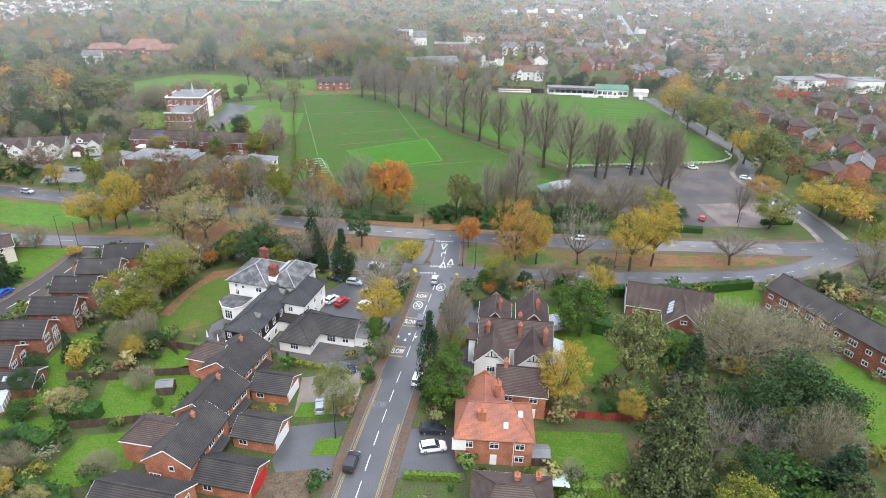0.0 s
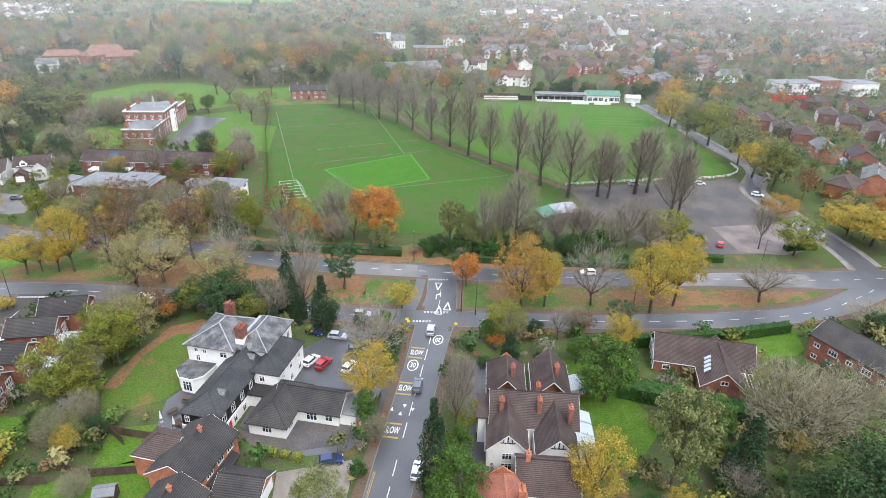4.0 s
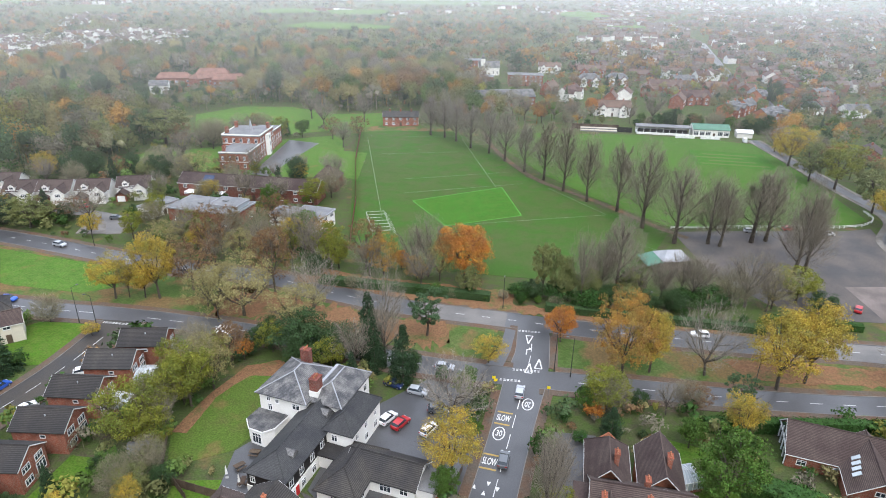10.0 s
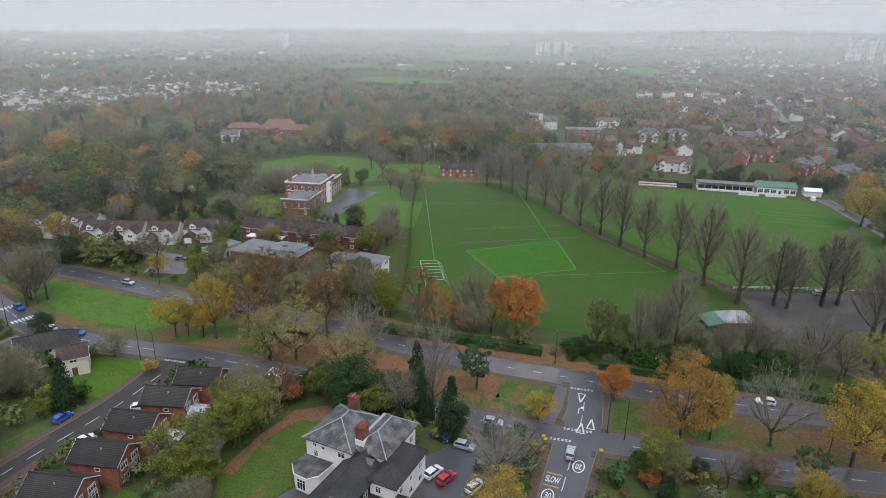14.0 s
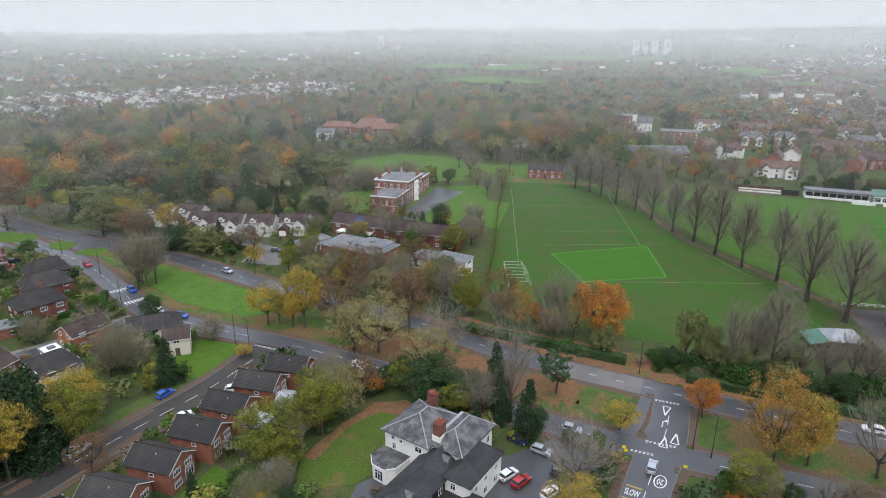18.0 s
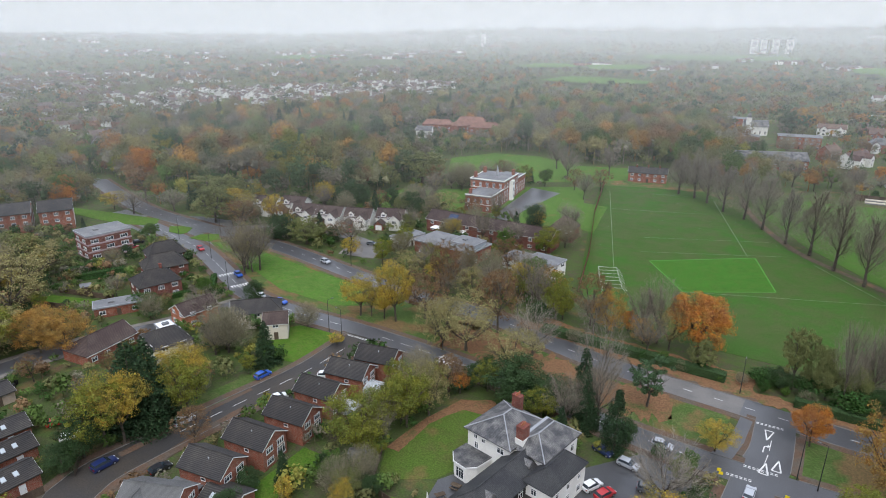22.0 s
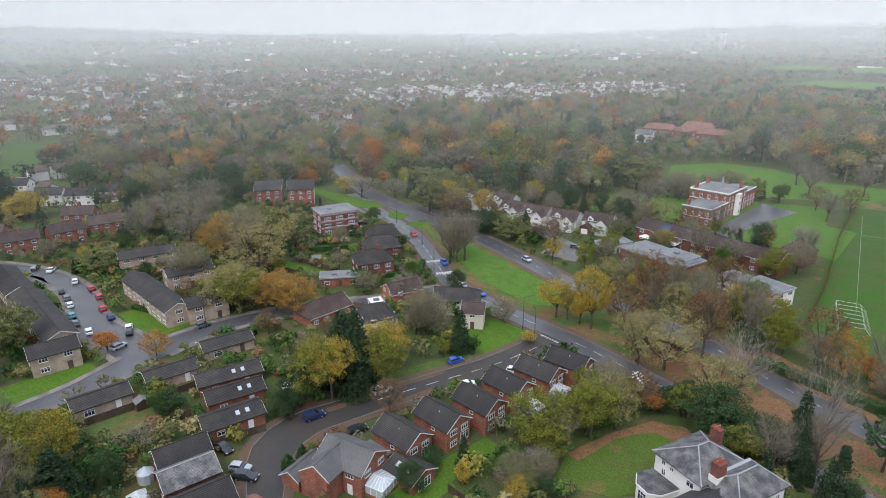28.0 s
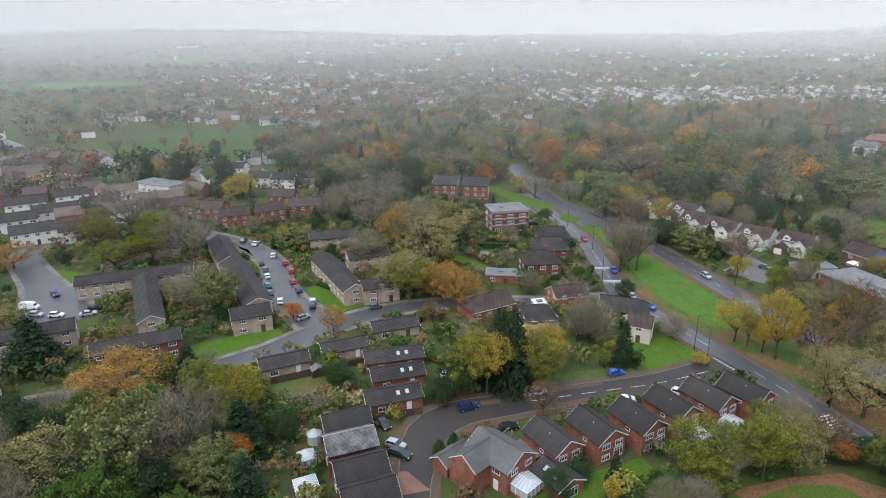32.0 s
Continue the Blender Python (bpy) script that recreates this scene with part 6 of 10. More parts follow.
# ---- the white inn ----
inn = thing("inn", pose(-36.5, 90.0, 0, 0, 0, -13), "white rendered inn with slate hipped roofs and black wing", "building")
wall_block(inn, 9.6, 11.0, 7.6, 0, M_render_w, cx=-3.5, cy=2.1, name="main_wall")
gable_roof(inn, 11.0, 9.6, 7.6, 2.5, M_slate, cx=-3.5, cy=2.1, turned=True, hip=(4.4, 4.0), name="main_roof", over=0.55, trim_mat=M_white)
wall_block(inn, 6.6, 11.0, 7.4, 0, M_render_w, cx=4.2, cy=3.6, name="cross_wall")
gable_roof(inn, 11.0, 6.6, 7.4, 2.3, M_slate, cx=4.2, cy=3.6, turned=True, hip=(3.0, 3.0), name="cross_roof", over=0.5, trim_mat=M_white)
part("valley_roof", Shape().box(0.9, -0.6, 7.3, 1.5, 8.6, 8.0), M_lead, inn)
chimney(inn, 2.0, -0.6, 6.2, 11.2, M_brick_dark, 1.5, 2.0, 4)
part("chimney_base", Shape().box(1.1, -1.7, 6.4, 2.9, 0.5, 8.9), M_render_w, inn, "white rendered chimney base")
chimney(inn, -4.4, 6.6, 6.5, 11.2, M_brick_dark, 1.9, 1.1, 4)
for u, z, w, hh in ((-6.4, 5.9, 0.8, 0.9), (-4.6, 5.8, 0.8, 0.8), (-6.2, 3.9, 0.9, 1.4), (-0.7, 5.4, 1.5, 1.2)):
    place_window(inn, u, -3.4, z, 0, w, hh)
for u in (-1.4, 2.0, 5.4):
    for z in (1.2, 4.4):
        place_window(inn, -8.3, u, z, -90, 1.1, 1.5)
for u in (1.0, 4.4, 7.4):
    place_window(inn, 7.5, u, 4.3, 90, 1.1, 1.5)
# bay with a curved slate canopy toward the lawn
bay = [(-8.6, -3.3), (-8.9, -6.6), (-7.2, -8.4), (-4.4, -8.6), (-3.0, -7.0), (-2.6, -3.3)]
part("bay_wall", Shape().slab(bay[::-1], 0, 3.3), M_render_w, inn)
part("bay_cornice", Shape().slab([(x * 1.06 + 0.35, y * 1.06 + 0.2) for x, y in bay[::-1]], 3.3, 3.55), M_white, inn)
part("bay_roof", Shape().slab([(x * 1.02 + 0.12, y * 1.02) for x, y in bay[::-1]], 3.55, 3.75), M_slate, inn)
place_window(inn, -5.8, -8.5, 0.5, -3, 1.9, 2.2, 3)
place_window(inn, -8.05, -7.5, 0.5, -47, 1.5, 2.2, 2)
# black wing runs toward the south
wall_block(inn, 17.4, 7.0, 5.2, 0, M_black_timber, cx=3.5, cy=-10.1, turned=True, name="wing_wall")
part("wing_plinth", Shape().box(-0.15, -18.95, 0, 7.12, -1.4, 2.4), M_render_w, inn)
gable_roof(inn, 18.6, 7.0, 5.2, 2.3, M_slate_dark, cx=3.5, cy=-9.5, turned=True, hip=(3.4, 0), name="wing_roof", trim=False)
for u in (-17.2, -14.2, -11.0, -7.8, -4.8):
    place_window(inn, 7.0, u, 3.0, 90, 1.2, 1.6)
    place_window(inn, 7.15, u, 0.5, 90, 1.2, 1.4)
place_window(inn, 1.0, -18.8, 3.2, 0, 0.9, 1.2)
for cy in (-14.0, -3.2):
    dm = part("dormer", Shape().run([(-0.8, 0), (0.8, 0), (0.8, 0.5), (0, 1.1), (-0.8, 0.5)], 0, 2.0), M_slate, inn)
    dm.location = (4.0, cy, 6.1)
place_door(inn, 7.16, -16.0, 0.05, 90, material=M_red_sheet)
# white gabled wing on the car park side
wall_block(inn, 11.0, 5.4, 5.8, 0, M_render_w, cx=9.2, cy=-0.8, turned=True, name="side_wall")
gable_roof(inn, 11.0, 5.4, 5.8, 2.2, M_slate_dark, cx=9.2, cy=-0.8, turned=True, hip=(2.4, 2.4), name="side_roof", trim_mat=M_white)
for u in (-4.4, -1.0, 2.6):
    place_window(inn, 11.9, u, 3.5, 90, 1.0, 1.2)
    place_window(inn, 11.9, u, 0.9, 90, 1.2, 1.4)
place_window(inn, 8.6, -6.3, 3.6, 0, 1.1, 1.3)

lodge = thing("restaurant_wing", pose(-25.2, 77.0, 0, 0, 0, -12), "low white restaurant building with a dark hipped roof", "building")
wall_block(lodge, 6.8, 11.5, 2.8, 0, M_render_w)
gable_roof(lodge, 11.5, 6.8, 2.8, 2.4, M_tile_grey, turned=True, hip=(3.2, 2.6), name="roof", over=0.5, trim_mat=M_white)
wall_block(lodge, 8.0, 6.4, 2.8, 0, M_render_w, cx=7.2, cy=2.4, name="bar_wall")
gable_roof(lodge, 12.0, 6.4, 2.8, 2.1, M_tile_grey, cx=5.2, cy=2.4, hip=(0, 0), name="bar_roof", over=0.5, trim_mat=M_white)
wall_block(lodge, 4.0, 4.8, 2.7, 0, M_render_w, cx=-5.0, cy=3.4, name="kitchen_wall")
part("kitchen_roof", Shape().box(-7.2, 0.6, 2.7, -3.2, 6.2, 3.0), M_tile_grey, lodge)
auto_windows(lodge, 6.8, 11.5, 1, "f", 1.8, 1.3, 3.0, door="")
place_window(lodge, 3.4, -3.6, 0.8, 90, 1.6, 1.4, 3)
place_window(lodge, 6.2, -0.8, 0.6, 0, 2.0, 1.6, 3)
place_window(lodge, 9.4, -0.8, 0.9, 0, 1.4, 1.2, 2)
part("flat_annex", Shape().box(11.3, -0.2, 0, 14.2, 4.6, 2.4), M_render_w, lodge)
part("annex_roof", Shape().box(11.2, -0.4, 2.4, 14.4, 4.8, 2.6), M_felt, lodge)
shed = thing("shed", pose(-9.6, 79.5, 0, 0, 0, -13), "grey flat-roofed store shed", "shed")
part("wall", Shape().box(-1.5, -3, 0, 1.5, 3, 2.2), M_wood, shed)
part("roof", Shape().box(-1.75, -3.25, 2.2, 1.75, 3.25, 2.35), M_felt, shed)

# ---- houses east of the south road ----
eh = thing("house", pose(13.8, 46.2, 0, 0, 0, -2), "orange brick villa with a red clay hipped roof", "house")
wall_block(eh, 12.6, 9.2, 5.6, 0, M_brick_orange)
gable_roof(eh, 12.6, 9.2, 5.6, 3.4, M_tile_red, hip=(1.8, 3.4), trim_mat=M_tile_red)
wall_block(eh, 6.5, 6.5, 5.6, 2.6, M_brick_orange, cx=-1.6, cy=7.0, turned=True, name="rear_wall")
gable_roof(eh, 10.0, 6.5, 5.6, 2.8, M_tile_red, cx=-1.6, cy=6.0, turned=True, hip=(0, 2.8), name="rear_roof", trim_mat=M_tile_red)
auto_windows(eh, 12.6, 9.2, 2, "fblr", 1.5, 1.3, 3.6)
part("white_bay", Shape().box(-6.9, -4.75, 2.9, -4.6, -4.6, 5.3), M_render_w, eh)
chimney(eh, -2.2, -2.2, 6.8, 9.0, M_brick_orange, 1.3, 0.7, 2)
chimney(eh, 0.6, 4.6, 7.4, 9.6, M_brick_orange, 0.9, 1.4, 4)
for u, t in ((1.8, 0.35), (4.2, 0.7)):
    rooflight(eh, 12.6, 9.2, 5.6, 3.4, u, -1, t)
part("drainpipe", Shape().tube((3.2, -4.7, 0), (3.2, -4.7, 5.4), 0.06, 0.06, 6), M_white, eh)
house(19.5, 57.5, -6, 9.0, 8.0, 5.2, 3.0, M_brick_orange, M_tile_brown, sides="fbr", label="brick house with a brown tiled gable and white bargeboards", chimneys=((-3, 0),))
eh2 = house(15.5, 29.0, -4, 11.5, 11, 5.2, 3.4, M_brick_orange, M_tile_brown, hip=(3.2, 3.2), sides="fblr", label="brick house with a brown hipped roof", chimneys=((0.6, 2.5), (3.8, 3.4)))
part("glass_lean_to", Shape().add([(4.8, 5.6, 3.4), (9, 5.6, 3.4), (9, 9.4, 2.4), (4.8, 9.4, 2.4)], [(0, 1, 2, 3)]), M_conserv, eh2)

tud = thing("timbered_house", pose(19.6, 72.5, 0, 0, 0, -5), "large brown-roofed house with black and white timbering and tall chimneys", "house")
wall_block(tud, 14.5, 9.5, 5.4, 3.4, M_render_w)
gable_roof(tud, 14.5, 9.5, 5.4, 3.6, M_tile_brown, trim_mat=M_white)
for cx, L2 in ((-4.6, 7.5), (3.4, 8.5)):
    wall_block(tud, L2, 6.4, 5.2, 3.0, M_render_w, cx=cx, cy=-6.2, turned=True, name="bay_wall")
    gable_roof(tud, L2 + 3, 6.4, 5.2, 3.1, M_tile_brown, cx=cx, cy=-4.8, turned=True, name="bay_roof")
    yb = -6.2 - L2 / 2
    part("timbering", Shape().box(cx - 1.2, yb - 0.06, 6.35, cx + 1.2, yb, 6.5).box(cx - 0.75, yb - 0.06, 6.5, cx - 0.6, yb, 7.2)
         .box(cx + 0.6, yb - 0.06, 6.5, cx + 0.75, yb, 7.2).box(cx - 0.1, yb - 0.06, 6.5, cx + 0.1, yb, 7.7), M_black_timber, tud)
    place_window(tud, cx, yb, 3.0, 0, 1.6, 1.3, 3)
    place_window(tud, cx, yb, 0.7, 0, 1.8, 1.5, 3)
for cx, cy in ((-4.4, 10.6), (3.8, 11.0)):
    wall_block(tud, 8.0, 6.6, 5.0, 3.2, M_brick_orange, cx=cx, cy=cy - 2, turned=True, name="rear_wall")
    gable_roof(tud, 10.0, 6.6, 5.0, 3.4, M_tile_brown, cx=cx, cy=cy - 2, turned=True, hip=(0, 0 if cx > 0 else 2.6), name="rear_roof")
for cx, cy in ((-5.6, -3.0), (0.8, -2.4), (5.8, -4.0), (0.8, 1.5), (-3.4, 6.4), (4.6, 7.4)):
    chimney(tud, cx, cy, 6.4, 9.4, M_brick, 0.7, 1.2, 3)
bw = Shape().box(-9.4, -3.2, 0, -7.2, 2.4, 5.6)
part("timber_bay", bw, M_render_w, tud)
tb = Shape()
for i in range(8):
    y0 = -3.2 + i * 0.78
    tb.box(-9.46, y0, 0.1, -9.4, y0 + 0.14, 5.6)
for z in (0.1, 2.6, 3.3, 5.4):
    tb.box(-9.47, -3.2, z, -9.4, 2.4, z + 0.16)
part("timbering", tb, M_black_timber, tud)
for z in (0.8, 3.5):
    place_window(tud, -9.46, -0.4, z, -90, 2.2, 1.5, 4)
part("bay_roof", Shape().slab([(-9.8, -3.6), (-7, -3.6), (-7, 2.8), (-9.8, 2.8)], 5.6, 5.85), M_tile_brown, tud)
for i in range(3):
    o = part("conservatory_roof", Shape().add([(7.4, -6 + i * 3.2, 3.6), (10.6, -6 + i * 3.2, 2.5), (10.6, -3 + i * 3.2, 2.5), (7.4, -3 + i * 3.2, 3.6)], [(0, 1, 2, 3)]), M_conserv, tud)
part("conservatory_wall", Shape().box(7.3, -6, 0, 10.5, 3.4, 2.4), M_conserv, tud)


def conservatory(x, y, turn, w=3.6, d=3.4, name="conservatory"):
    """White glazed garden room with a hipped glass roof."""
    c = thing("conservatory", pose(x, y, 0, 0, 0, turn), "white-framed glass conservatory on a low wall", "conservatory")
    part("dwarf_wall", Shape().box(-w / 2, -d / 2, 0, w / 2, d / 2, 0.6), M_brick, c)
    part("glazing", Shape().box(-w / 2 + 0.04, -d / 2 + 0.04, 0.6, w / 2 - 0.04, d / 2 - 0.04, 2.2), M_conserv, c)
    s = Shape()
    for i in range(5):
        x0 = -w / 2 + w * i / 4
        for y0 in (-d / 2, d / 2):
            s.box(x0 - 0.05, y0 - 0.05, 0.6, x0 + 0.05, y0 + 0.05, 2.25)
    for i in range(1, 4):
        y0 = -d / 2 + d * i / 4
        for x0 in (-w / 2, w / 2):
            s.box(x0 - 0.05, y0 - 0.05, 0.6, x0 + 0.05, y0 + 0.05, 2.25)
    s.box(-w / 2 - 0.08, -d / 2 - 0.08, 2.2, w / 2 + 0.08, d / 2 + 0.08, 2.32)
    part("frame", s, M_white, c)
    pk = [(-w / 4, 0, 3.1), (w / 4, 0, 3.1)]
    co = [(-w / 2, -d / 2, 2.33), (w / 2, -d / 2, 2.33), (w / 2, d / 2, 2.33), (-w / 2, d / 2, 2.33)]
    part("glass_roof", Shape().add(co + pk, [(0, 1, 5, 4), (2, 3, 4, 5), (1, 2, 5), (3, 0, 4)]), M_conserv, c)
    b = Shape()
    for i in range(7):
        t = i / 6
        xa = -w / 2 + w * t
        xb = -w / 4 + w / 2 * t
        for ya in (-d / 2, d / 2):
            b.tube((xa, ya, 2.35), (xb, 0, 3.13), 0.035, 0.035, 4)
    for sx in (-1, 1):
        for ya in (-d / 4, 0, d / 4):
            b.tube((sx * w / 2, ya, 2.35), (sx * w / 4, 0, 3.13), 0.035, 0.035, 4)
    part("glazing_bar", b, M_white, c)
    return c


conservatory(29.5, 84.0, 20, 4.0, 4.0)
conservatory(-74.0, 98.0, 8, 5.0, 4.4)
conservatory(-73.6, 89.5, 4, 3.4, 3.2)
conservatory(-76.5, 51.0, 20, 5.0, 4.6)

bg = thing("bungalow", pose(58.0, 93.0, 0, 0, 0, -14), "brick chalet bungalow with a brown tiled roof and a glazed gable", "house")
wall_block(bg, 19.0, 9.0, 2.9, 3.4, M_brick)
gable_roof(bg, 19.0, 9.0, 2.9, 3.6, M_tile_brown)
wall_block(bg, 9.0, 8.0, 2.9, 3.2, M_brick, cx=2.6, cy=-6.4, turned=True, name="front_wall")
gable_roof(bg, 13.0, 8.0, 2.9, 3.3, M_tile_brown, cx=2.6, cy=-4.6, turned=True, name="front_roof")
place_window(bg, 2.6, -10.9, 3.4, 0, 1.4, 0.9)
for k, t in ((0, 0.7), (1, 0.55), (2, 0.4), (3, 0.25)):
    o = part("rooflight", Shape().box(-0.7, -0.4, -0.05, 0.7, 0.4, 0.06), M_conserv, bg)
    o.matrix_basis = pose(0.4 - 0.6 * k * 0.4, -3.8 - k * 1.5, 4.6 + 0.05 * k, 0, -39, 0)
gl = Shape()
for i in range(5):
    gl.box(-9.75, -4.4 + i * 1.9, 0.3, -9.6, -4.2 + i * 1.9, 5.6 - abs(i - 2) * 1.5)
gl.box(-9.75, -4.5, 2.8, -9.6, 4.5, 3.0)
part("glazed_gable", gl, M_white, bg)
part("gable_glass", Shape().run([(-4.3, 0.2), (4.3, 0.2), (4.3, 2.9), (0, 6.0), (-4.3, 2.9)], -9.62, -9.56), M_glass, bg)
pg = Shape()
for i in range(7):
    pg.box(7.5 + i * 0.7, -9.5, 2.6, 7.62 + i * 0.7, -3.5, 2.75)
for x0, y0 in ((7.5, -9.3), (11.8, -9.3), (11.8, -3.8)):
    pg.box(x0, y0, 0, x0 + 0.14, y0 + 0.14, 2.6)
part("pergola", pg, M_white, bg)
auto_windows(bg, 19.0, 9.0, 1, "fb", 1.5, 1.1, 4.5)

# brick flats at the east edge
for (cx, cy, tr, L) in ((90.2, 90.1, -66, 17.5), (97.2, 74.0, -66, 18.0)):
    fl = thing("apartment_block", pose(cx, cy, 0, 0, 0, tr), "two-storey red brick flats with white windows and a grey pitched roof", "building", "brick flats")
    wall_block(fl, L, 9.5, 5.8, 2.4, M_brick)
    gable_roof(fl, L, 9.5, 5.8, 2.5, M_tile_grey)
    n = int(L / 3.4)
    for k in (0, 1):
        for i in range(n):
            place_window(fl, (i - (n - 1) / 2) * L / n, -4.75, 0.9 + 2.7 * k, 0, 1.9 if i % 2 else 1.3, 1.3 if i % 2 else 1.0, 3 if i % 2 else 2)
            place_window(fl, (i - (n - 1) / 2) * L / n, 4.75, 0.9 + 2.7 * k, 180, 1.5, 1.2)
    for k in (0, 1):
        place_window(fl, -L / 2, -1.5, 0.9 + 2.7 * k, -90, 1.2, 1.0)
house(113, 41, -60, 14, 8, 4.5, 2.4, M_brick, M_tile_grey, label="brick house with a grey roof behind the flats", sides="fb")

# ---- red brick houses along the side street ----
for i, (x, y, tr) in enumerate(((-78.2, 106.4, 10), (-80.1, 97.9, 8), (-80.8, 88.6, 4), (-80.1, 79.1, 5), (-81.0, 69.7, 5), (-81.7, 60.3, 7))):
    L, W = 9.2, 6.6
    h = thing("house", pose(x, y, 0, 0, 0, tr), "red brick detached house with a dark gable roof and white bargeboards", "house", "brick houses on the side street")
    wall_block(h, L, W, 4.9, 2.0, M_brick)
    gable_roof(h, L, W, 4.9, 2.1, M_tile_grey)
    for z in (0.8, 3.2):
        place_window(h, L / 2, -1.5, z, 90, 1.9, 1.25, 3)
        place_window(h, L / 2, 1.6, z, 90, 1.9 if z > 1 else 2.2, 1.25 if z > 1 else 2.0, 3)
        place_window(h, -L / 2, 0.6, z, -90, 2.2, 1.25, 3)
    place_window(h, 0.8, -W / 2, 3.4, 0, 1.0, 0.7, 1)
    place_door(h, -L / 2, -2.2, 0.05, -90, material=M_white)
    part("roof_vent", Shape().tube((0.5, -1.2, 6.0), (0.5, -1.2, 6.7), 0.12, 0.12, 6), M_lead, h)
    g = thing("garage", pose(x - 1.5, y - W / 2 - 1.5, 0, 0, 0, tr), "flat-roofed brick side garage", "garage", "side garages")
    part("wall", Shape().box(-3.2, -1.1, 0, 2.6, 1.1, 2.3), M_brick, g)
    part("roof", Shape().box(-3.4, -1.25, 2.3, 2.8, 1.25, 2.46), M_felt, g)
    part("garage_door", Shape().box(-3.24, -0.95, 0.03, -3.19, 0.95, 2.05), M_white, g)
# the larger house at the street's end
big = thing("house", pose(-82.5, 49.5, 0, 0, 0, 20), "brick house with a grey hipped roof and lower wings", "house", "brick houses on the side street")
wall_block(big, 10.0, 8.0, 4.9, 2.4, M_brick)
gable_roof(big, 10.0, 8.0, 4.9, 2.4, mat("pale_grey_tile", (0.13, 0.13, 0.128), rough=0.7, var=0.25, scale=0.8, rows=("Z", 3.6, 0.4, 0.35)))
wall_block(big, 5.0, 6.0, 4.9, 2.0, M_brick, cx=-2.0, cy=-5.6, turned=True, name="wing_wall")
gable_roof(big, 8.0, 6.0, 4.9, 2.0, bpy.data.materials["pale_grey_tile"], cx=-2.0, cy=-3.6, turned=True, name="wing_roof")
wall_block(big, 7.0, 4.0, 2.5, 1.2, M_brick, cx=-7.6, cy=-4.6, turned=True, name="porch_wall")
gable_roof(big, 7.0, 4.0, 2.5, 1.3, bpy.data.materials["pale_grey_tile"], cx=-7.6, cy=-4.6, turned=True, name="porch_roof")
auto_windows(big, 10, 8, 2, "fr", 1.8, 1.2, 3.4)
ext = thing("extension", pose(-75.0, 57.0, 0, 0, 0, 8), "single-storey brick extension with a dark roof and rooflights", "extension")
wall_block(ext, 7.0, 6.0, 2.6, 1.4, M_brick)
gable_roof(ext, 7.0, 6.0, 2.6, 1.4, M_tile_grey)
for u in (-1.4, 1.2):
    rooflight(ext, 7, 6, 2.6, 1.4, u, -1, 0.5)
place_window(ext, 3.5, 0, 0.1, 90, 3.2, 2.0, 4)

# terrace of gabled houses south of the street
for x, y, W, m2 in ((-104.0, 26.6, 5.6, M_tile_grey), (-97.2, 25.4, 6.6, M_slate), (-89.2, 25.0, 6.2, M_tile_grey), (-82.3, 24.4, 6.2, M_tile_grey), (-75.5, 23.8, 6.4, M_tile_grey)):
    h = house(x, y, 87, 9.0, W, 4.8, 1.9, M_brick_dark, m2, sides="lr", label="brick terraced house with a dark tiled roof and white gable trim", group="stepped terrace", door="r")
conservatory(-99.5, 17.6, 0, 3.0, 3.0)
conservatory(-91.5, 15.8, 0, 4.4, 4.0)
conservatory(-86.0, 15.0, 0, 4.0, 4.0)
part("summerhouse_dome", Shape().tube((0, 0, 0), (0, 0, 2.0), 1.5, 1.5, 10).tube((0, 0, 2.0), (0, 0, 3.0), 1.6, 0.2, 10), M_conserv, thing("summerhouse", pose(-106.0, 20.5, 0), "round glazed garden summerhouse", "summerhouse"))

# bungalows between the lane and the side street
for x, y, tr, L, W in ((-137.4, 20.3, 90, 11.4, 6.6), (-138.8, 35.6, 88, 11.4, 6.4), (-144.5, 51.2, 85, 12.2, 6.8)):
    b = house(x, y, tr, L, W, 2.6, 1.3, M_brick_buff, M_tile_grey, storeys=1, sides="fb", ww=2.0, wh=1.5, gap=4.6, base=0.6, label="buff brick bungalow with a low dark roof and white windows", name="bungalow", group="bungalows by the lane")
for x, y, tr, L, W in ((-128.3, 45.2, 80, 14.0, 6.4), (-120.3, 43.2, 82, 12.0, 6.2), (-111.8, 39.0, 84, 12.0, 6.4)):
    h = house(x, y, tr, L, W, 2.8, 1.5, M_brick, M_tile_grey, storeys=1, sides="fb", ww=1.6, wh=1.1, gap=4.6, label="brick bungalow with a low dark tiled roof", name="bungalow", group="bungalows by the street")
    for u in (1.0, 3.0):
        rooflight(h, L, W, 2.8, 1.5, u, -1, 0.5)

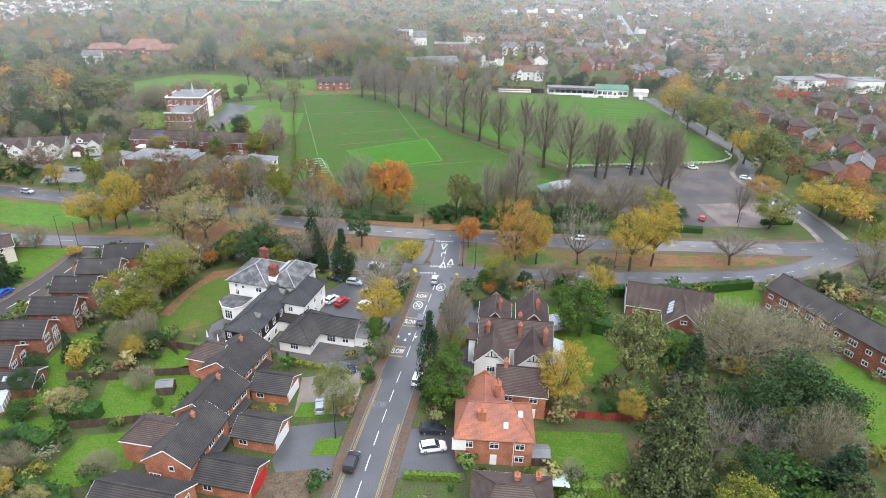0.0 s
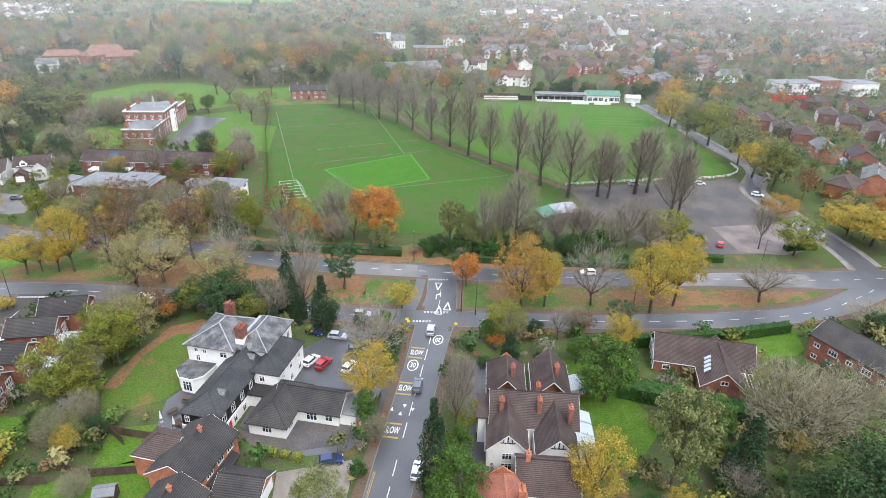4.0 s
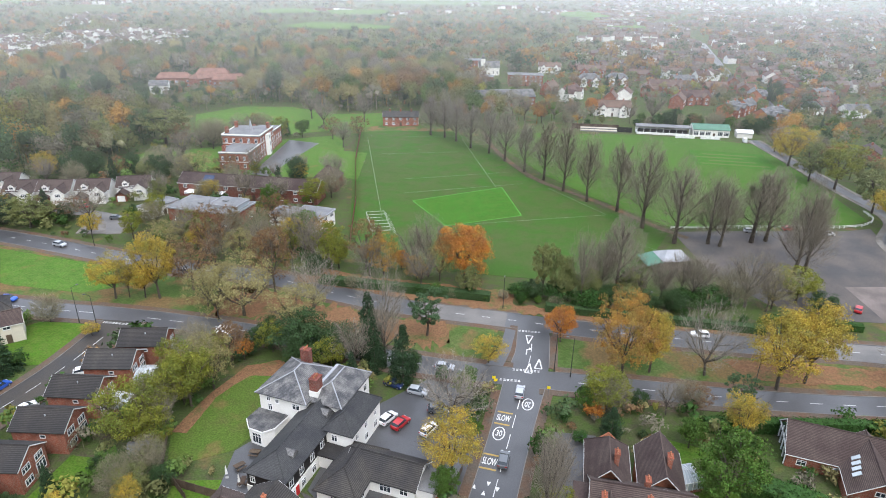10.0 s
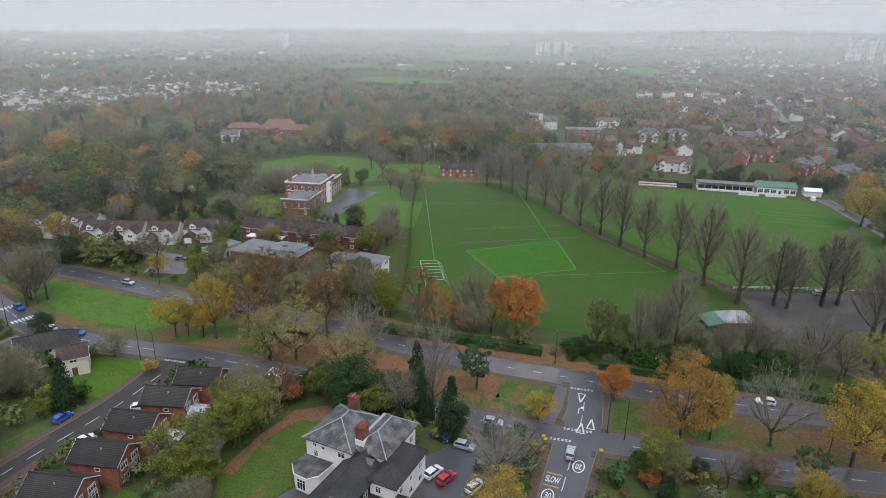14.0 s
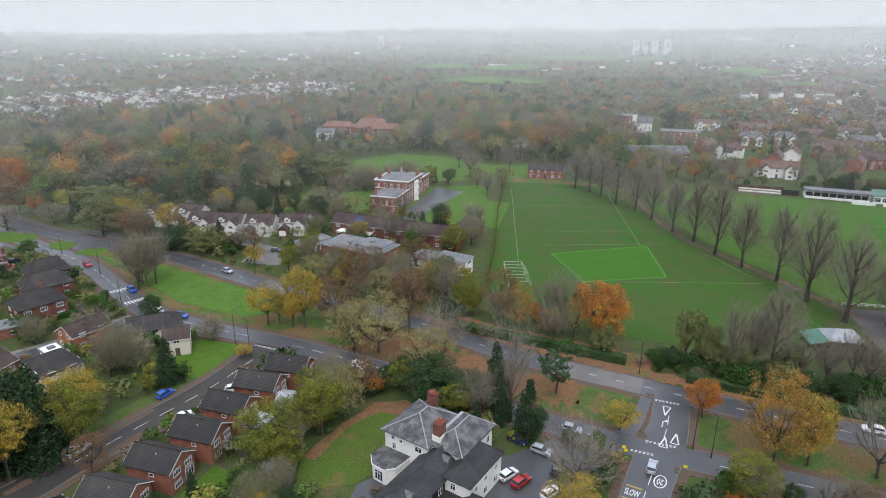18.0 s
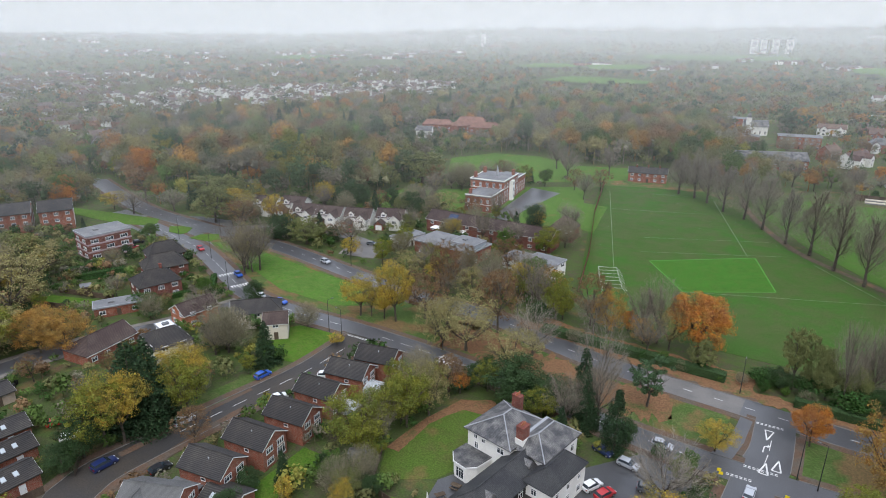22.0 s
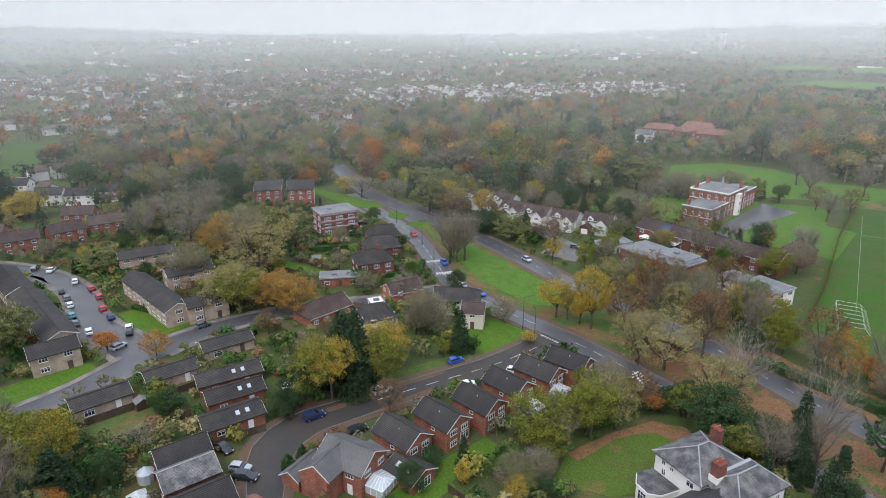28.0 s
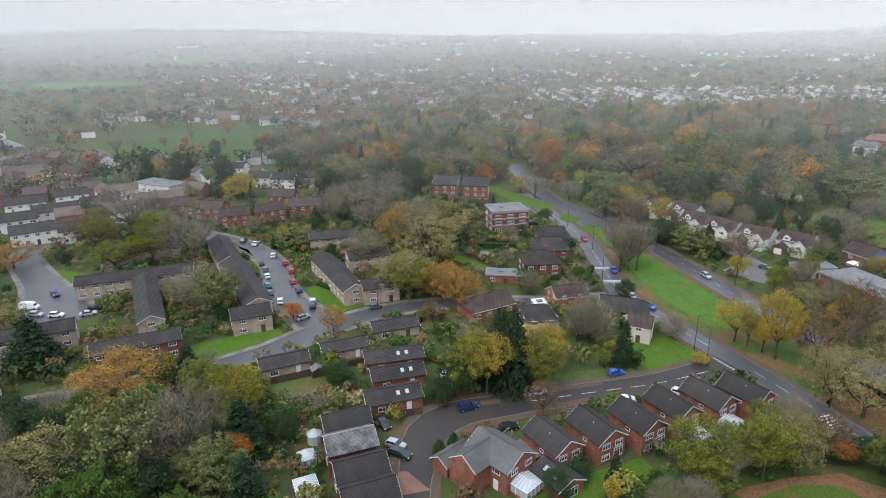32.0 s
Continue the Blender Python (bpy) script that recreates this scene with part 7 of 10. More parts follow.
# terraces and flats round the cul-de-sac
for x, y, tr, L, W, wall, lab in (
        (-164.2, 16.4, 89, 10.4, 8.0, M_brick_buff, "buff brick flats with a dark pitched roof and white windows"),
        (-188.8, 18.0, 183.5, 40.0, 7.5, M_brick_buff, "long buff brick terrace with a dark moss-streaked roof"),
        (-222.4, 15.2, 183.8, 26.0, 7.5, M_brick_buff, "long terrace with a dark roof"),
        (-187.2, -9.6, 3, 36.0, 6.6, M_brick_buff, "terrace with a long dark roof and pale gable"),
        (-209.0, -13.0, 87, 34.0, 7.0, M_brick_buff, "terrace of pale houses with white window bands"),
        (-236.0, -12.0, 100, 26.0, 7.0, M_brick_buff, "terrace of pale houses behind a lawn"),
        (-183.8, 46.1, 4, 34.0, 7.2, M_brick_buff, "long pale terrace with a dark roof"),
        (-196.0, 60.0, 86, 14.0, 8.0, M_brick_buff, "grey-brown flats with white windows"),
        (-168.5, 55.0, 86, 11.0, 8.0, M_brick_buff, "buff brick flats at the corner"),
        (-222.0, 55.0, 80, 18.0, 8.0, M_brick_buff, "row of pale brick houses"),
        (-176.0, -36.0, 92, 18.0, 7.0, M_brick_buff, "pair of houses with green tile hanging and dark roofs"),
        (-158.0, -12.0, 92, 20.0, 7.0, M_brick_dark, "pair of houses with dark cladding"),
        (-150.0, -52.0, 96, 24.0, 7.0, M_brick_dark, "row of red and cream houses with dark roofs"),
        (-170.0, -70.0, 96, 22.0, 7.0, M_brick_buff, "row of brick houses with dark roofs"),
        (-222.0, -66.0, 20, 22.0, 7.0, M_render_w, "white houses with dark roofs")):
    house(x, y, tr, L, W, 4.9, 1.7, wall, M_tile_grey, sides="fblr", ww=1.9, wh=1.2, gap=3.6, label=lab, name="terrace", group="terraces round the cul-de-sac")

# detached houses at the west junction
house(-164.3, 110.2, 71, 12.0, 10.0, 5.4, 3.2, M_brick_dark, M_tile_grey, hip=(4, 4), sides="fblr", ww=1.8, wh=1.3, label="dark brick house with a steep black hipped roof", chimneys=((2, 0),))
flat_block(-163.6, 97.0, 58, 12.5, 5.5, 3.0, M_brick, "long flat-roofed brick annexe with white windows", storeys=1, sides="fb")
house(-130.1, 87.8, 73, 9.0, 10.5, 4.4, 2.6, M_render_c, M_tile_grey, hip=(3, 3), sides="fblr", label="house with a dark hipped roof and white upper bays")
flat_block(-134.5, 91.0, 73, 3.5, 4.0, 5.3, M_render_w, "box dormer with a white flat roof", "dormer", 1, "", roof=M_white)
house(-145.5, 80.0, 95, 14.0, 9.0, 3.0, 2.6, M_brick, M_tile_brown, hip=(4, 0), storeys=1, sides="fb", label="brick bungalow with a brown hipped roof", name="bungalow")
house(-139.5, 104.0, 80, 10.0, 7.5, 4.2, 2.2, M_brick_orange, M_tile_brown, sides="fblr", label="orange brick house with a brown roof")
house(-123.5, 112.0, 45, 13.0, 8.0, 4.6, 2.4, M_render_c, M_tile_grey, hip=(0, 3), sides="fblr", label="cream house with a dark brown roof at the corner")
house(-113.5, 109.0, 40, 6.0, 6.0, 4.6, 2.0, M_render_c, M_tile_brown, sides="fr", label="cream rendered house wing with a brick porch")
house(-176.0, 122.0, 65, 13.0, 9.0, 4.6, 3.4, M_brick_dark, M_tile_grey, hip=(3, 3), sides="fblr", label="house with a steep dark roof")
house(-186.0, 130.0, 65, 12.0, 9.0, 4.6, 3.4, M_brick_dark, M_tile_grey, hip=(3, 3), sides="fblr", label="house with a steep dark roof")
pf = flat_block(-214.3, 126.0, 78, 15.0, 11.5, 9.0, M_brick_dark, "three-storey mauve-brown brick flats with pink bands and a flat roof", storeys=3, ww=2.6, wh=1.3, gap=3.8)
M_pink = mat("pale_pink_panels", (0.40, 0.29, 0.30), rough=0.7, var=0.12)
for z in (0.3, 2.95, 5.65, 8.3):
    part("front_band", Shape().box(-7.6, -5.86, z, 7.6, -5.75, z + 0.55), M_pink, pf)
    part("end_band", Shape().box(7.5, -5.8, z, 7.58, -1.5, z + 0.5), M_pink, pf)
for z in (0.3, 2.95, 5.65, 8.3):
    part("end_band", Shape().box(-7.58, -5.8, z, -7.5, 5.8, z + 0.5), M_pink, pf)
for x, y in ((-274.0, 126.0), (-265.0, 138.0)):
    house(x, y, 60, 12.0, 18.0, 8.0, 2.6, M_brick, M_tile_grey, storeys=3, sides="fblr", label="three-storey red brick flats with white balconies", name="apartment_block", group="far brick flats")

# white gabled row beyond the main road
for i, (x, y, tr) in enumerate(((-203, 197, 12), (-192, 203, 12), (-179, 196, 14), (-167.5, 198, 14), (-155, 201.5, 16), (-143.0, 207.5, 18))):
    h = house(x, y, tr, 11.5, 8.6, 4.3, 2.9, M_render_w, M_tile_brown, sides="f", label="white gabled house with a brown tiled roof", group="white gabled row", ww=1.8)
    wall_block(h, 5.0, 4.4, 4.4, 1.9, M_render_w, cx=3.0, cy=-5.2, turned=True, name="bay_wall")
    gable_roof(h, 7.0, 4.4, 4.4, 2.0, M_tile_brown, cx=3.0, cy=-4.2, turned=True, name="bay_roof")
    place_window(h, 3.0, -7.7, 3.0, 0, 1.8, 1.2, 3)
    for u in (-2.4,):
        wall_block(h, 2.6, 2.2, 5.9, 0.9, M_render_w, cx=u, cy=-2.9, turned=True, name="dormer_wall")
        gable_roof(h, 3.0, 2.2, 5.9, 1.0, M_tile_brown, cx=u, cy=-2.7, turned=True, name="dormer_roof", over=0.15, trim=False)
        place_window(h, u, -4.22, 4.9, 0, 1.4, 0.9)
    wall_block(h, 5.2, 3.8, 2.5, 1.3, M_brick, cx=-3.4, cy=-5.6, turned=True, name="garage_wall")
    gable_roof(h, 6.2, 3.8, 2.5, 1.4, M_tile_brown, cx=-3.4, cy=-5.4, turned=True, name="garage_roof", trim=False)
    part("garage_door", Shape().box(-4.7, -8.27, 0.05, -2.1, -8.2, 2.15), M_white, h)

# school and low blocks behind the trees
sch = house(-99.5, 212.5, -2, 54.0, 9.5, 5.2, 2.8, M_brick_dark, M_tile_brown, sides="f", gap=5.0, label="long brick school range with a brown tiled roof", name="school")
for u in (-21, -15.5, -10):
    part("solar_array" if u == -15.5 else "porch_roof", Shape().add([(u - 2, -4.6, 5.9) if u == -15.5 else (u - 2, -4.8, 3.0), (u + 2, -4.6, 5.9) if u == -15.5 else (u + 2, -4.8, 3.0), (u + 2, -1.4, 7.7) if u == -15.5 else (u + 2, -8.6, 2.8), (u - 2, -1.4, 7.7) if u == -15.5 else (u - 2, -8.6, 2.8)], [(0, 1, 2, 3)]), M_solar if u == -15.5 else M_white, sch)
house(-74.3, 227.5, -2, 9.0, 9.0, 5.0, 4.0, M_brick_dark, M_tile_brown, hip=(4, 4), sides="f", label="square brick hall with a pointed brown roof", name="hall")
flat_block(-103.0, 187.5, -8, 25.0, 13.0, 5.0, M_brick, "flat-roofed brick building with a glazed roof storey", storeys=1, sides="fr", gap=5)
flat_block(-96.5, 187.0, -8, 10.0, 8.0, 6.6, M_conserv, "glazed upper storey on a flat roof", "roof_storey", 1, "")
flat_block(-124.0, 190.0, 70, 12.0, 6.0, 3.6, M_render_w, "low white flat-roofed block", storeys=1, sides="f")
flat_block(-67.0, 186.0, -10, 11.0, 9.0, 5.2, M_render_w, "white flat-roofed modern block", storeys=2, sides="fr", ww=2.2)
flat_block(-77.0, 188.5, -6, 9.0, 8.0, 4.0, M_render_w, "low white flat-roofed block with roof plant", storeys=1, sides="f")

# brick mansion
ms = thing("mansion", pose(-125.5, 271.5, 0, 0, 0, 4), "three-storey red brick mansion with white bands and flat roof", "building")
wall_block(ms, 17.0, 20.0, 10.4, 0, M_brick)
part("roof", Shape().box(-8.8, -10.3, 10.4, 8.8, 10.3, 10.9, 0.3), M_felt, ms)
part("balustrade", Shape().box(-8.8, -10.3, 10.8, 8.8, -10.0, 11.3).box(8.5, -10.0, 10.8, 8.8, 10.0, 11.3).box(-8.8, -10.0, 10.8, -8.5, 10.3, 11.3), M_render_w, ms)
auto_windows(ms, 17, 20, 3, "fr", 1.2, 1.9, 2.9, up=3.3)
part("stone_band", Shape().box(-8.58, -10.08, 7.0, 8.58, 10.08, 7.25).box(-8.56, -10.06, 3.5, 8.56, 10.06, 3.75), M_render_w, ms)
part("stone_bay", Shape().slab([(8.5, -2.2), (9.9, -1.4), (9.9, 1.4), (8.5, 2.2)], 0, 9.6), M_render_w, ms, "white stone entrance bay")
for z in (1.0, 4.4, 7.4):
    place_window(ms, 9.9, 0, z, 90, 1.5, 1.7, 2)
part("cupola", Shape().tube((1, 1, 10.8), (1, 1, 12.9), 0.9, 0.8, 8).tube((1, 1, 12.9), (1, 1, 16.2), 0.7, 0.05, 8), M_lead, ms)
for cx, cy in ((-7.6, 6), (7.4, 6), (-7.6, -6)):
    chimney(ms, cx, cy, 10.4, 13.4, M_brick, 1.2, 1.8, 3)
for x, y, L, W, hh, lab in ((-121.8, 253.0, 12.5, 16.5, 6.9, "two-storey brick wing with white bands and a pale flat roof"), (-124.2, 288.5, 11.0, 13.0, 8.0, "brick rear range of the mansion")):
    mw = thing("mansion_wing", pose(x, y, 0, 0, 0, 4), lab, "building")
    wall_block(mw, L, W, hh, 0, M_brick)
    part("roof", Shape().box(-L / 2 - 0.25, -W / 2 - 0.25, hh, L / 2 + 0.25, W / 2 + 0.25, hh + 0.4, 0.25), M_felt, mw)
    part("parapet", Shape().box(-L / 2 - 0.2, -W / 2 - 0.2, hh + 0.4, L / 2 + 0.2, -W / 2 + 0.1, hh + 0.75).box(L / 2 - 0.1, -W / 2 + 0.1, hh + 0.4, L / 2 + 0.2, W / 2, hh + 0.75), M_render_w, mw)
    part("stone_band", Shape().box(-L / 2 - 0.06, -W / 2 - 0.06, 3.3, L / 2 + 0.06, W / 2 + 0.06, 3.55), M_render_w, mw)
    auto_windows(mw, L, W, 2, "fr", 1.1, 1.7, 2.7, up=3.2)
    chimney(mw, -L / 2 + 1.2, -W / 2 + 3, hh, hh + 2.4, M_brick, 1.0, 1.6, 3)

# ---- cricket pavilion and field furniture ----
pv = thing("pavilion", pose(78.0, 352.0, 0, 0, 0, -2), "long white cricket pavilion with a covered stand", "building")
part("stand", Shape().box(-14, -3, 0, 14, 4, 1.0), M_white, pv)
part("back_wall", Shape().box(-14, 3.6, 1.0, 14, 4.0, 4.2), M_render_w, pv)
part("roof", Shape().box(-14.4, -3.2, 4.0, 14.4, 4.4, 4.4), M_felt, pv)
for i in range(9):
    part("post", Shape().box(-14 + i * 3.45, -3, 1.0, -13.8 + i * 3.45, -2.8, 4.0), M_white, pv)
for i in range(3):
    part("bench_row", Shape().box(-13.5, -2 + i * 1.6, 1.0 + 0.3 * i, 13.5, -1.2 + i * 1.6, 1.5 + 0.3 * i), M_dark, pv)
pv2 = thing("pavilion", pose(103.0, 353.0, 0, 0, 0, 0), "white clubhouse with a green roof", "building")
wall_block(pv2, 19.0, 9.0, 4.0, 2.0, M_render_w)
gable_roof(pv2, 19.0, 9.0, 4.0, 2.2, M_green_tin)
# wide dark glazing stands in for the shade of the open verandah front
auto_windows(pv2, 19.0, 9.0, 1, "f", 2.6, 2.1, 2.95)
pv3 = house(121.0, 352.0, 0, 8.0, 5.0, 2.8, 1.2, M_render_w, M_white, storeys=1, sides="", label="small white hut beside the clubhouse", name="hut")
for cx in (88, 101):
    ss = thing("sight_screen", pose(cx, 342, 0), "low white slatted sight screen", "screen")
    for i in range(4):
        part("slat", Shape().box(-5, -0.1, 0.3 + i * 0.45, 5, 0.1, 0.65 + i * 0.45), M_white, ss)
seats = thing("terraced_seating", pose(43.5, 350.0, 0), "pale concrete spectator steps beside the cricket pavilion", "seating")
for i in range(4):
    part("step", Shape().box(-10, i * 1.1, 0, 10, i * 1.1 + 1.04, 0.45 + 0.42 * i, 0.03), M_render_c if i % 2 else M_asphalt_old, seats)
for cx, cy, half, high, m, lab in ((42.0, 356.2, 13.0, 3.0, M_wood, "tall weathered timber fence behind the spectator steps"), (58.4, 351.5, 4.8, 2.8, M_dark, "dark boarded screen beside the pavilion")):
    fn = thing("timber_fence", pose(cx, cy, 0), lab, "fence")
    for i in range(int(half)):
        part("board", Shape().box(-half + i * 2, -0.06, 0, -half + i * 2 + 1.94, 0.06, high), m, fn)


def rail_fence(pts, label="white post and rail fence round the cricket ground"):
    f = thing("rail_fence", pose(pts[0][0], pts[0][1], 0), label, "fence")
    ox, oy = pts[0]
    ln = smooth_line([(x, y, 1) for x, y in pts], 2.4)
    for a, b in zip(ln, ln[1:]):
        part("post", Shape().box(a[0] - ox - 0.07, a[1] - oy - 0.07, 0, a[0] - ox + 0.07, a[1] - oy + 0.07, 1.1), M_white, f)
        for z in (0.55, 1.0):
            part("rail", Shape().tube((a[0] - ox, a[1] - oy, z), (b[0] - ox, b[1] - oy, z), 0.07, 0.07, 4), M_white, f)


rail_fence([(52, 203.5), (78, 208.5), (112, 214), (122, 219), (126.5, 225), (126.5, 232)])
net = thing("practice_frame", pose(-45, 190, 0, 0, 0, 20), "white tubular football goals stored on the field edge", "goal")
for i in range(7):
    part("bar", Shape().tube((-4, -9 + i * 3, 0.05), (-4, -9 + i * 3, 2.2), 0.035, 0.035, 5).tube((-4, -9 + i * 3, 2.2), (2, -9 + i * 3, 2.2), 0.035, 0.035, 5).tube((2, -9 + i * 3, 2.2), (4, -9 + i * 3, 0.05), 0.03, 0.03, 5), M_white, net)
for y0 in (-4, 2):
    part("rail", Shape().tube((y0, -9, 2.2), (y0, 9, 2.2), 0.035, 0.035, 5), M_white, net)
hut = thing("scout_hut", pose(46.0, 174.0, 0, 0, 0, 12), "small timber hut with a grey roof and a lean-to", "hut")
part("wall", Shape().box(-4, -3.5, 0, 4, 3.5, 2.8), M_wood, hut)
part("roof", Shape().add([(-4.5, -4, 2.7), (4.5, -4, 2.7), (4.5, 4, 2.7), (-4.5, 4, 2.7), (-2, 0, 4.8), (2, 0, 4.8)], [(0, 1, 5, 4), (2, 3, 4, 5), (1, 2, 5), (3, 0, 4)]), M_lead, hut)
part("lean_to", Shape().add([(-4.5, -4, 2.7), (-4.5, 4, 2.7), (-9, 4, 1.6), (-9, -4, 1.6), (-4.5, -4, 2.5), (-4.5, 4, 2.5), (-9, 4, 1.4), (-9, -4, 1.4)], [(0, 1, 2, 3), (7, 6, 5, 4), (0, 3, 7, 4), (3, 2, 6, 7), (2, 1, 5, 6)]), M_green_tin, hut)

# ---- town north-east of the cricket ground ----
R = random.Random(5)
TOWN = [
    (56, 399, 2, 22, 8, "white"), (33, 452, 62, 24, 8.5, "white"), (20, 470, 62, 14, 8.5, "brick"), (53, 519, 0, 17, 11, "villa"), (76, 527, 0, 17, 11, "villa"), (108, 498, -4, 24, 11, "brick"), (92, 482, 80, 16, 9, "brick"),
    (161, 578, 66, 16, 11, "white"), (150, 560, 20, 12, 9, "white"), (118, 452, 14, 20, 10, "brick"), (104, 436, 70, 14, 9, "brick"), (131, 413, 52, 18, 10, "red"), (144, 424, 52, 14, 9, "red"), (150, 398, 40, 22, 10, "red"),
    (196, 438, 40, 18, 10, "brick"), (206, 462, 40, 18, 10, "brick"), (214, 486, 40, 18, 10, "red"), (203, 520, 80, 18, 10, "brick"), (206, 546, 80, 16, 10, "brick"), (210, 572, 80, 16, 10, "white"), (164, 470, 75, 16, 9, "red"),
    (166, 500, 75, 18, 9, "brick"), (168, 532, 75, 16, 9, "brick"), (145, 500, 10, 16, 9, "brick"), (128, 530, 10, 18, 9, "red"), (100, 560, 0, 20, 10, "brick"), (130, 580, 5, 18, 9, "white"), (60, 575, 0, 24, 10, "brick"), (24, 590, 0, 20, 10, "white"), (72, 455, 75, 14, 9, "white"), (60, 436, 75, 12, 8, "brick")]
for i, (x, y, tr, L, W, kind) in enumerate(TOWN):
    white = kind == "white"
    h = house(x, y, tr, L, W, 5.8, R.uniform(3.0, 3.8), M_render_w if white else (M_brick_orange if kind == "red" else M_brick),
              M_slate if kind in ("villa", "red") else M_tile_far, hip=(3.5, 3.5) if kind == "villa" else (0, 0), sides="f",
              label="white house with a brown roof in the town" if white else "red brick house with a tiled roof in the town", chimneys=((-L * 0.3, 0), (L * 0.3, 0)), group="town houses", ww=1.4, wh=1.5, gap=3.6, trim=white)
    if L > 15:
        for u in (-L * 0.28, L * 0.28):
            wall_block(h, 4.2, 4.4, 5.6, 2.0, M_render_w if white or kind == "villa" else M_brick, cx=u, cy=-W / 2 - 1.0, turned=True, name="bay_wall")
            gable_roof(h, 5.6, 4.4, 5.6, 2.2, M_tile_far if kind != "red" else M_slate, cx=u, cy=-W / 2 - 0.2, turned=True, name="bay_roof", trim=False)
            for z in (0.9, 3.6):
                place_window(h, u, -W / 2 - 3.12, z, 0, 1.8, 1.4, 3)
flat_block(2, 510, 6, 27, 12, 8.5, M_brick, "flat-roofed red brick flats with white bands in the town", storeys=3, sides="f", gap=3.4)
flat_block(-29, 500, 6, 12, 10, 7.5, M_brick, "small flat-roofed brick flats in the town", storeys=2, sides="f")
church = thing("church", pose(-30, 563, 0, 0, 0, 10), "white church with a pointed turret among trees", "church")
wall_block(church, 18.0, 9.0, 7.0, 4.0, M_render_w)
gable_roof(church, 18.0, 9.0, 7.0, 4.2, M_slate)
part("tower", Shape().box(-7.5, -6.4, 0, -4.0, -2.9, 14.0), M_render_w, church)
part("spire", Shape().add([(-7.7, -6.6, 14), (-3.8, -6.6, 14), (-3.8, -2.7, 14), (-7.7, -2.7, 14), (-5.75, -4.65, 19)], [(0, 1, 4), (1, 2, 4), (2, 3, 4), (3, 0, 4)]), M_slate, church)
auto_windows(church, 18.0, 9.0, 1, "f", 1.0, 2.6, 3.2)
# semi-detached rows east of the cricket ground
M_tile_slate = M_slate
for i, (x, y, tr, L, kind) in enumerate((
        (165, 310, 62, 14, 0), (171, 295, 62, 13, 1), (174, 282, 66, 13, 2), (177, 269, 66, 13, 1), (172, 243, 78, 14, 3), (181, 233, 70, 13, 0), (152, 197, 40, 13, 1), (169, 205, 55, 17, 3), (184, 214, 60, 14, 0),
        (214, 312, 62, 15, 2), (214, 293, 62, 15, 2), (218, 279, 62, 15, 2), (216, 262, 62, 15, 2), (219, 246, 64, 15, 2), (222, 230, 64, 15, 2), (226, 214, 64, 15, 2), (224, 340, 20, 13, 1), (242, 330, 62, 15, 2), (244, 312, 62, 15, 2), (246, 294, 62, 15, 2),
        (248, 276, 62, 15, 2), (252, 258, 62, 15, 2), (256, 240, 62, 15, 2), (260, 222, 62, 15, 2), (190, 196, 62, 14, 1), (200, 180, 62, 14, 0), (172, 182, 50, 13, 1), (230, 196, 62, 14, 2), (212, 190, 62, 14, 0),
        (196, 487, 15, 18, 1), (190, 432, 15, 16, 4), (211, 426, 10, 16, 4), (270, 330, 62, 15, 2), (274, 308, 62, 15, 2), (278, 286, 62, 15, 2), (282, 264, 62, 15, 2), (286, 242, 62, 15, 2))):
    wall = (M_brick, M_brick, M_brick_dark, M_brick_orange, M_render_w)[kind]
    h = house(x, y, tr, L, 9.0, 5.2, 2.7, wall, (M_tile_brown, M_tile_brown, M_tile_brown, M_slate, M_slate)[kind], hip=(3.4, 3.4) if kind in (1, 2) else (0, 0), sides="b", door="b", chimneys=((0, 0),),
              label=("orange brick house with a brown tiled roof", "brick semi-detached house with a hipped roof", "dark brick semi-detached house with white bays", "orange brick house with a wide slate roof", "white half-timbered villa with a slate roof")[kind],
              group="suburban houses", ww=1.8, gap=4.4, trim=False)
    if kind == 2:
        for u in (-4.4, 4.4):
            part("bay", Shape().box(u - 1.3, 4.5, 0, u + 1.3, 5.3, 5.0), M_render_w, h)
            part("bay_roof", Shape().box(u - 1.45, 4.4, 5.0, u + 1.45, 5.45, 5.2), M_tile_brown, h)
    if kind == 0:
        part("lean_to", Shape().box(-3, 4.5, 0, 3, 7.5, 2.6), M_conserv, h)
for i in range(40):
    row, col = divmod(i, 8)
    x, y = 285 + col * 16 + R.uniform(-4, 4) + row * 8, 215 + row * 40 + R.uniform(-5, 5) + col * 9
    if taken(x, y, 7.0) or in_other_road(x, y, "", 7.0):
        continue
    house(x, y, 62 + R.uniform(-6, 6), R.uniform(11, 15), 9, 5.2, R.uniform(2.4, 3.2), R.choice((M_brick, M_brick_dark)), M_tile_brown, hip=(3, 3), sides="f", chimneys=((0, 0),), label="brick semi-detached house with a hipped roof", group="suburban houses", ww=1.8, trim=False, gap=4.8)
for x, y, tr, L in ((220.5, 360, -8, 22), (254, 352, 4, 12)):
    hb = thing("long_hoarding", pose(x, y, 0, 0, 0, tr), "long bright red site hoarding", "hoarding")
    for i in range(int(L / 2.4)):
        part("panel", Shape().box(-L / 2 + i * 2.4, -0.05, 0, -L / 2 + i * 2.4 + 2.36, 0.05, 4.0), M_red_sheet, hb)
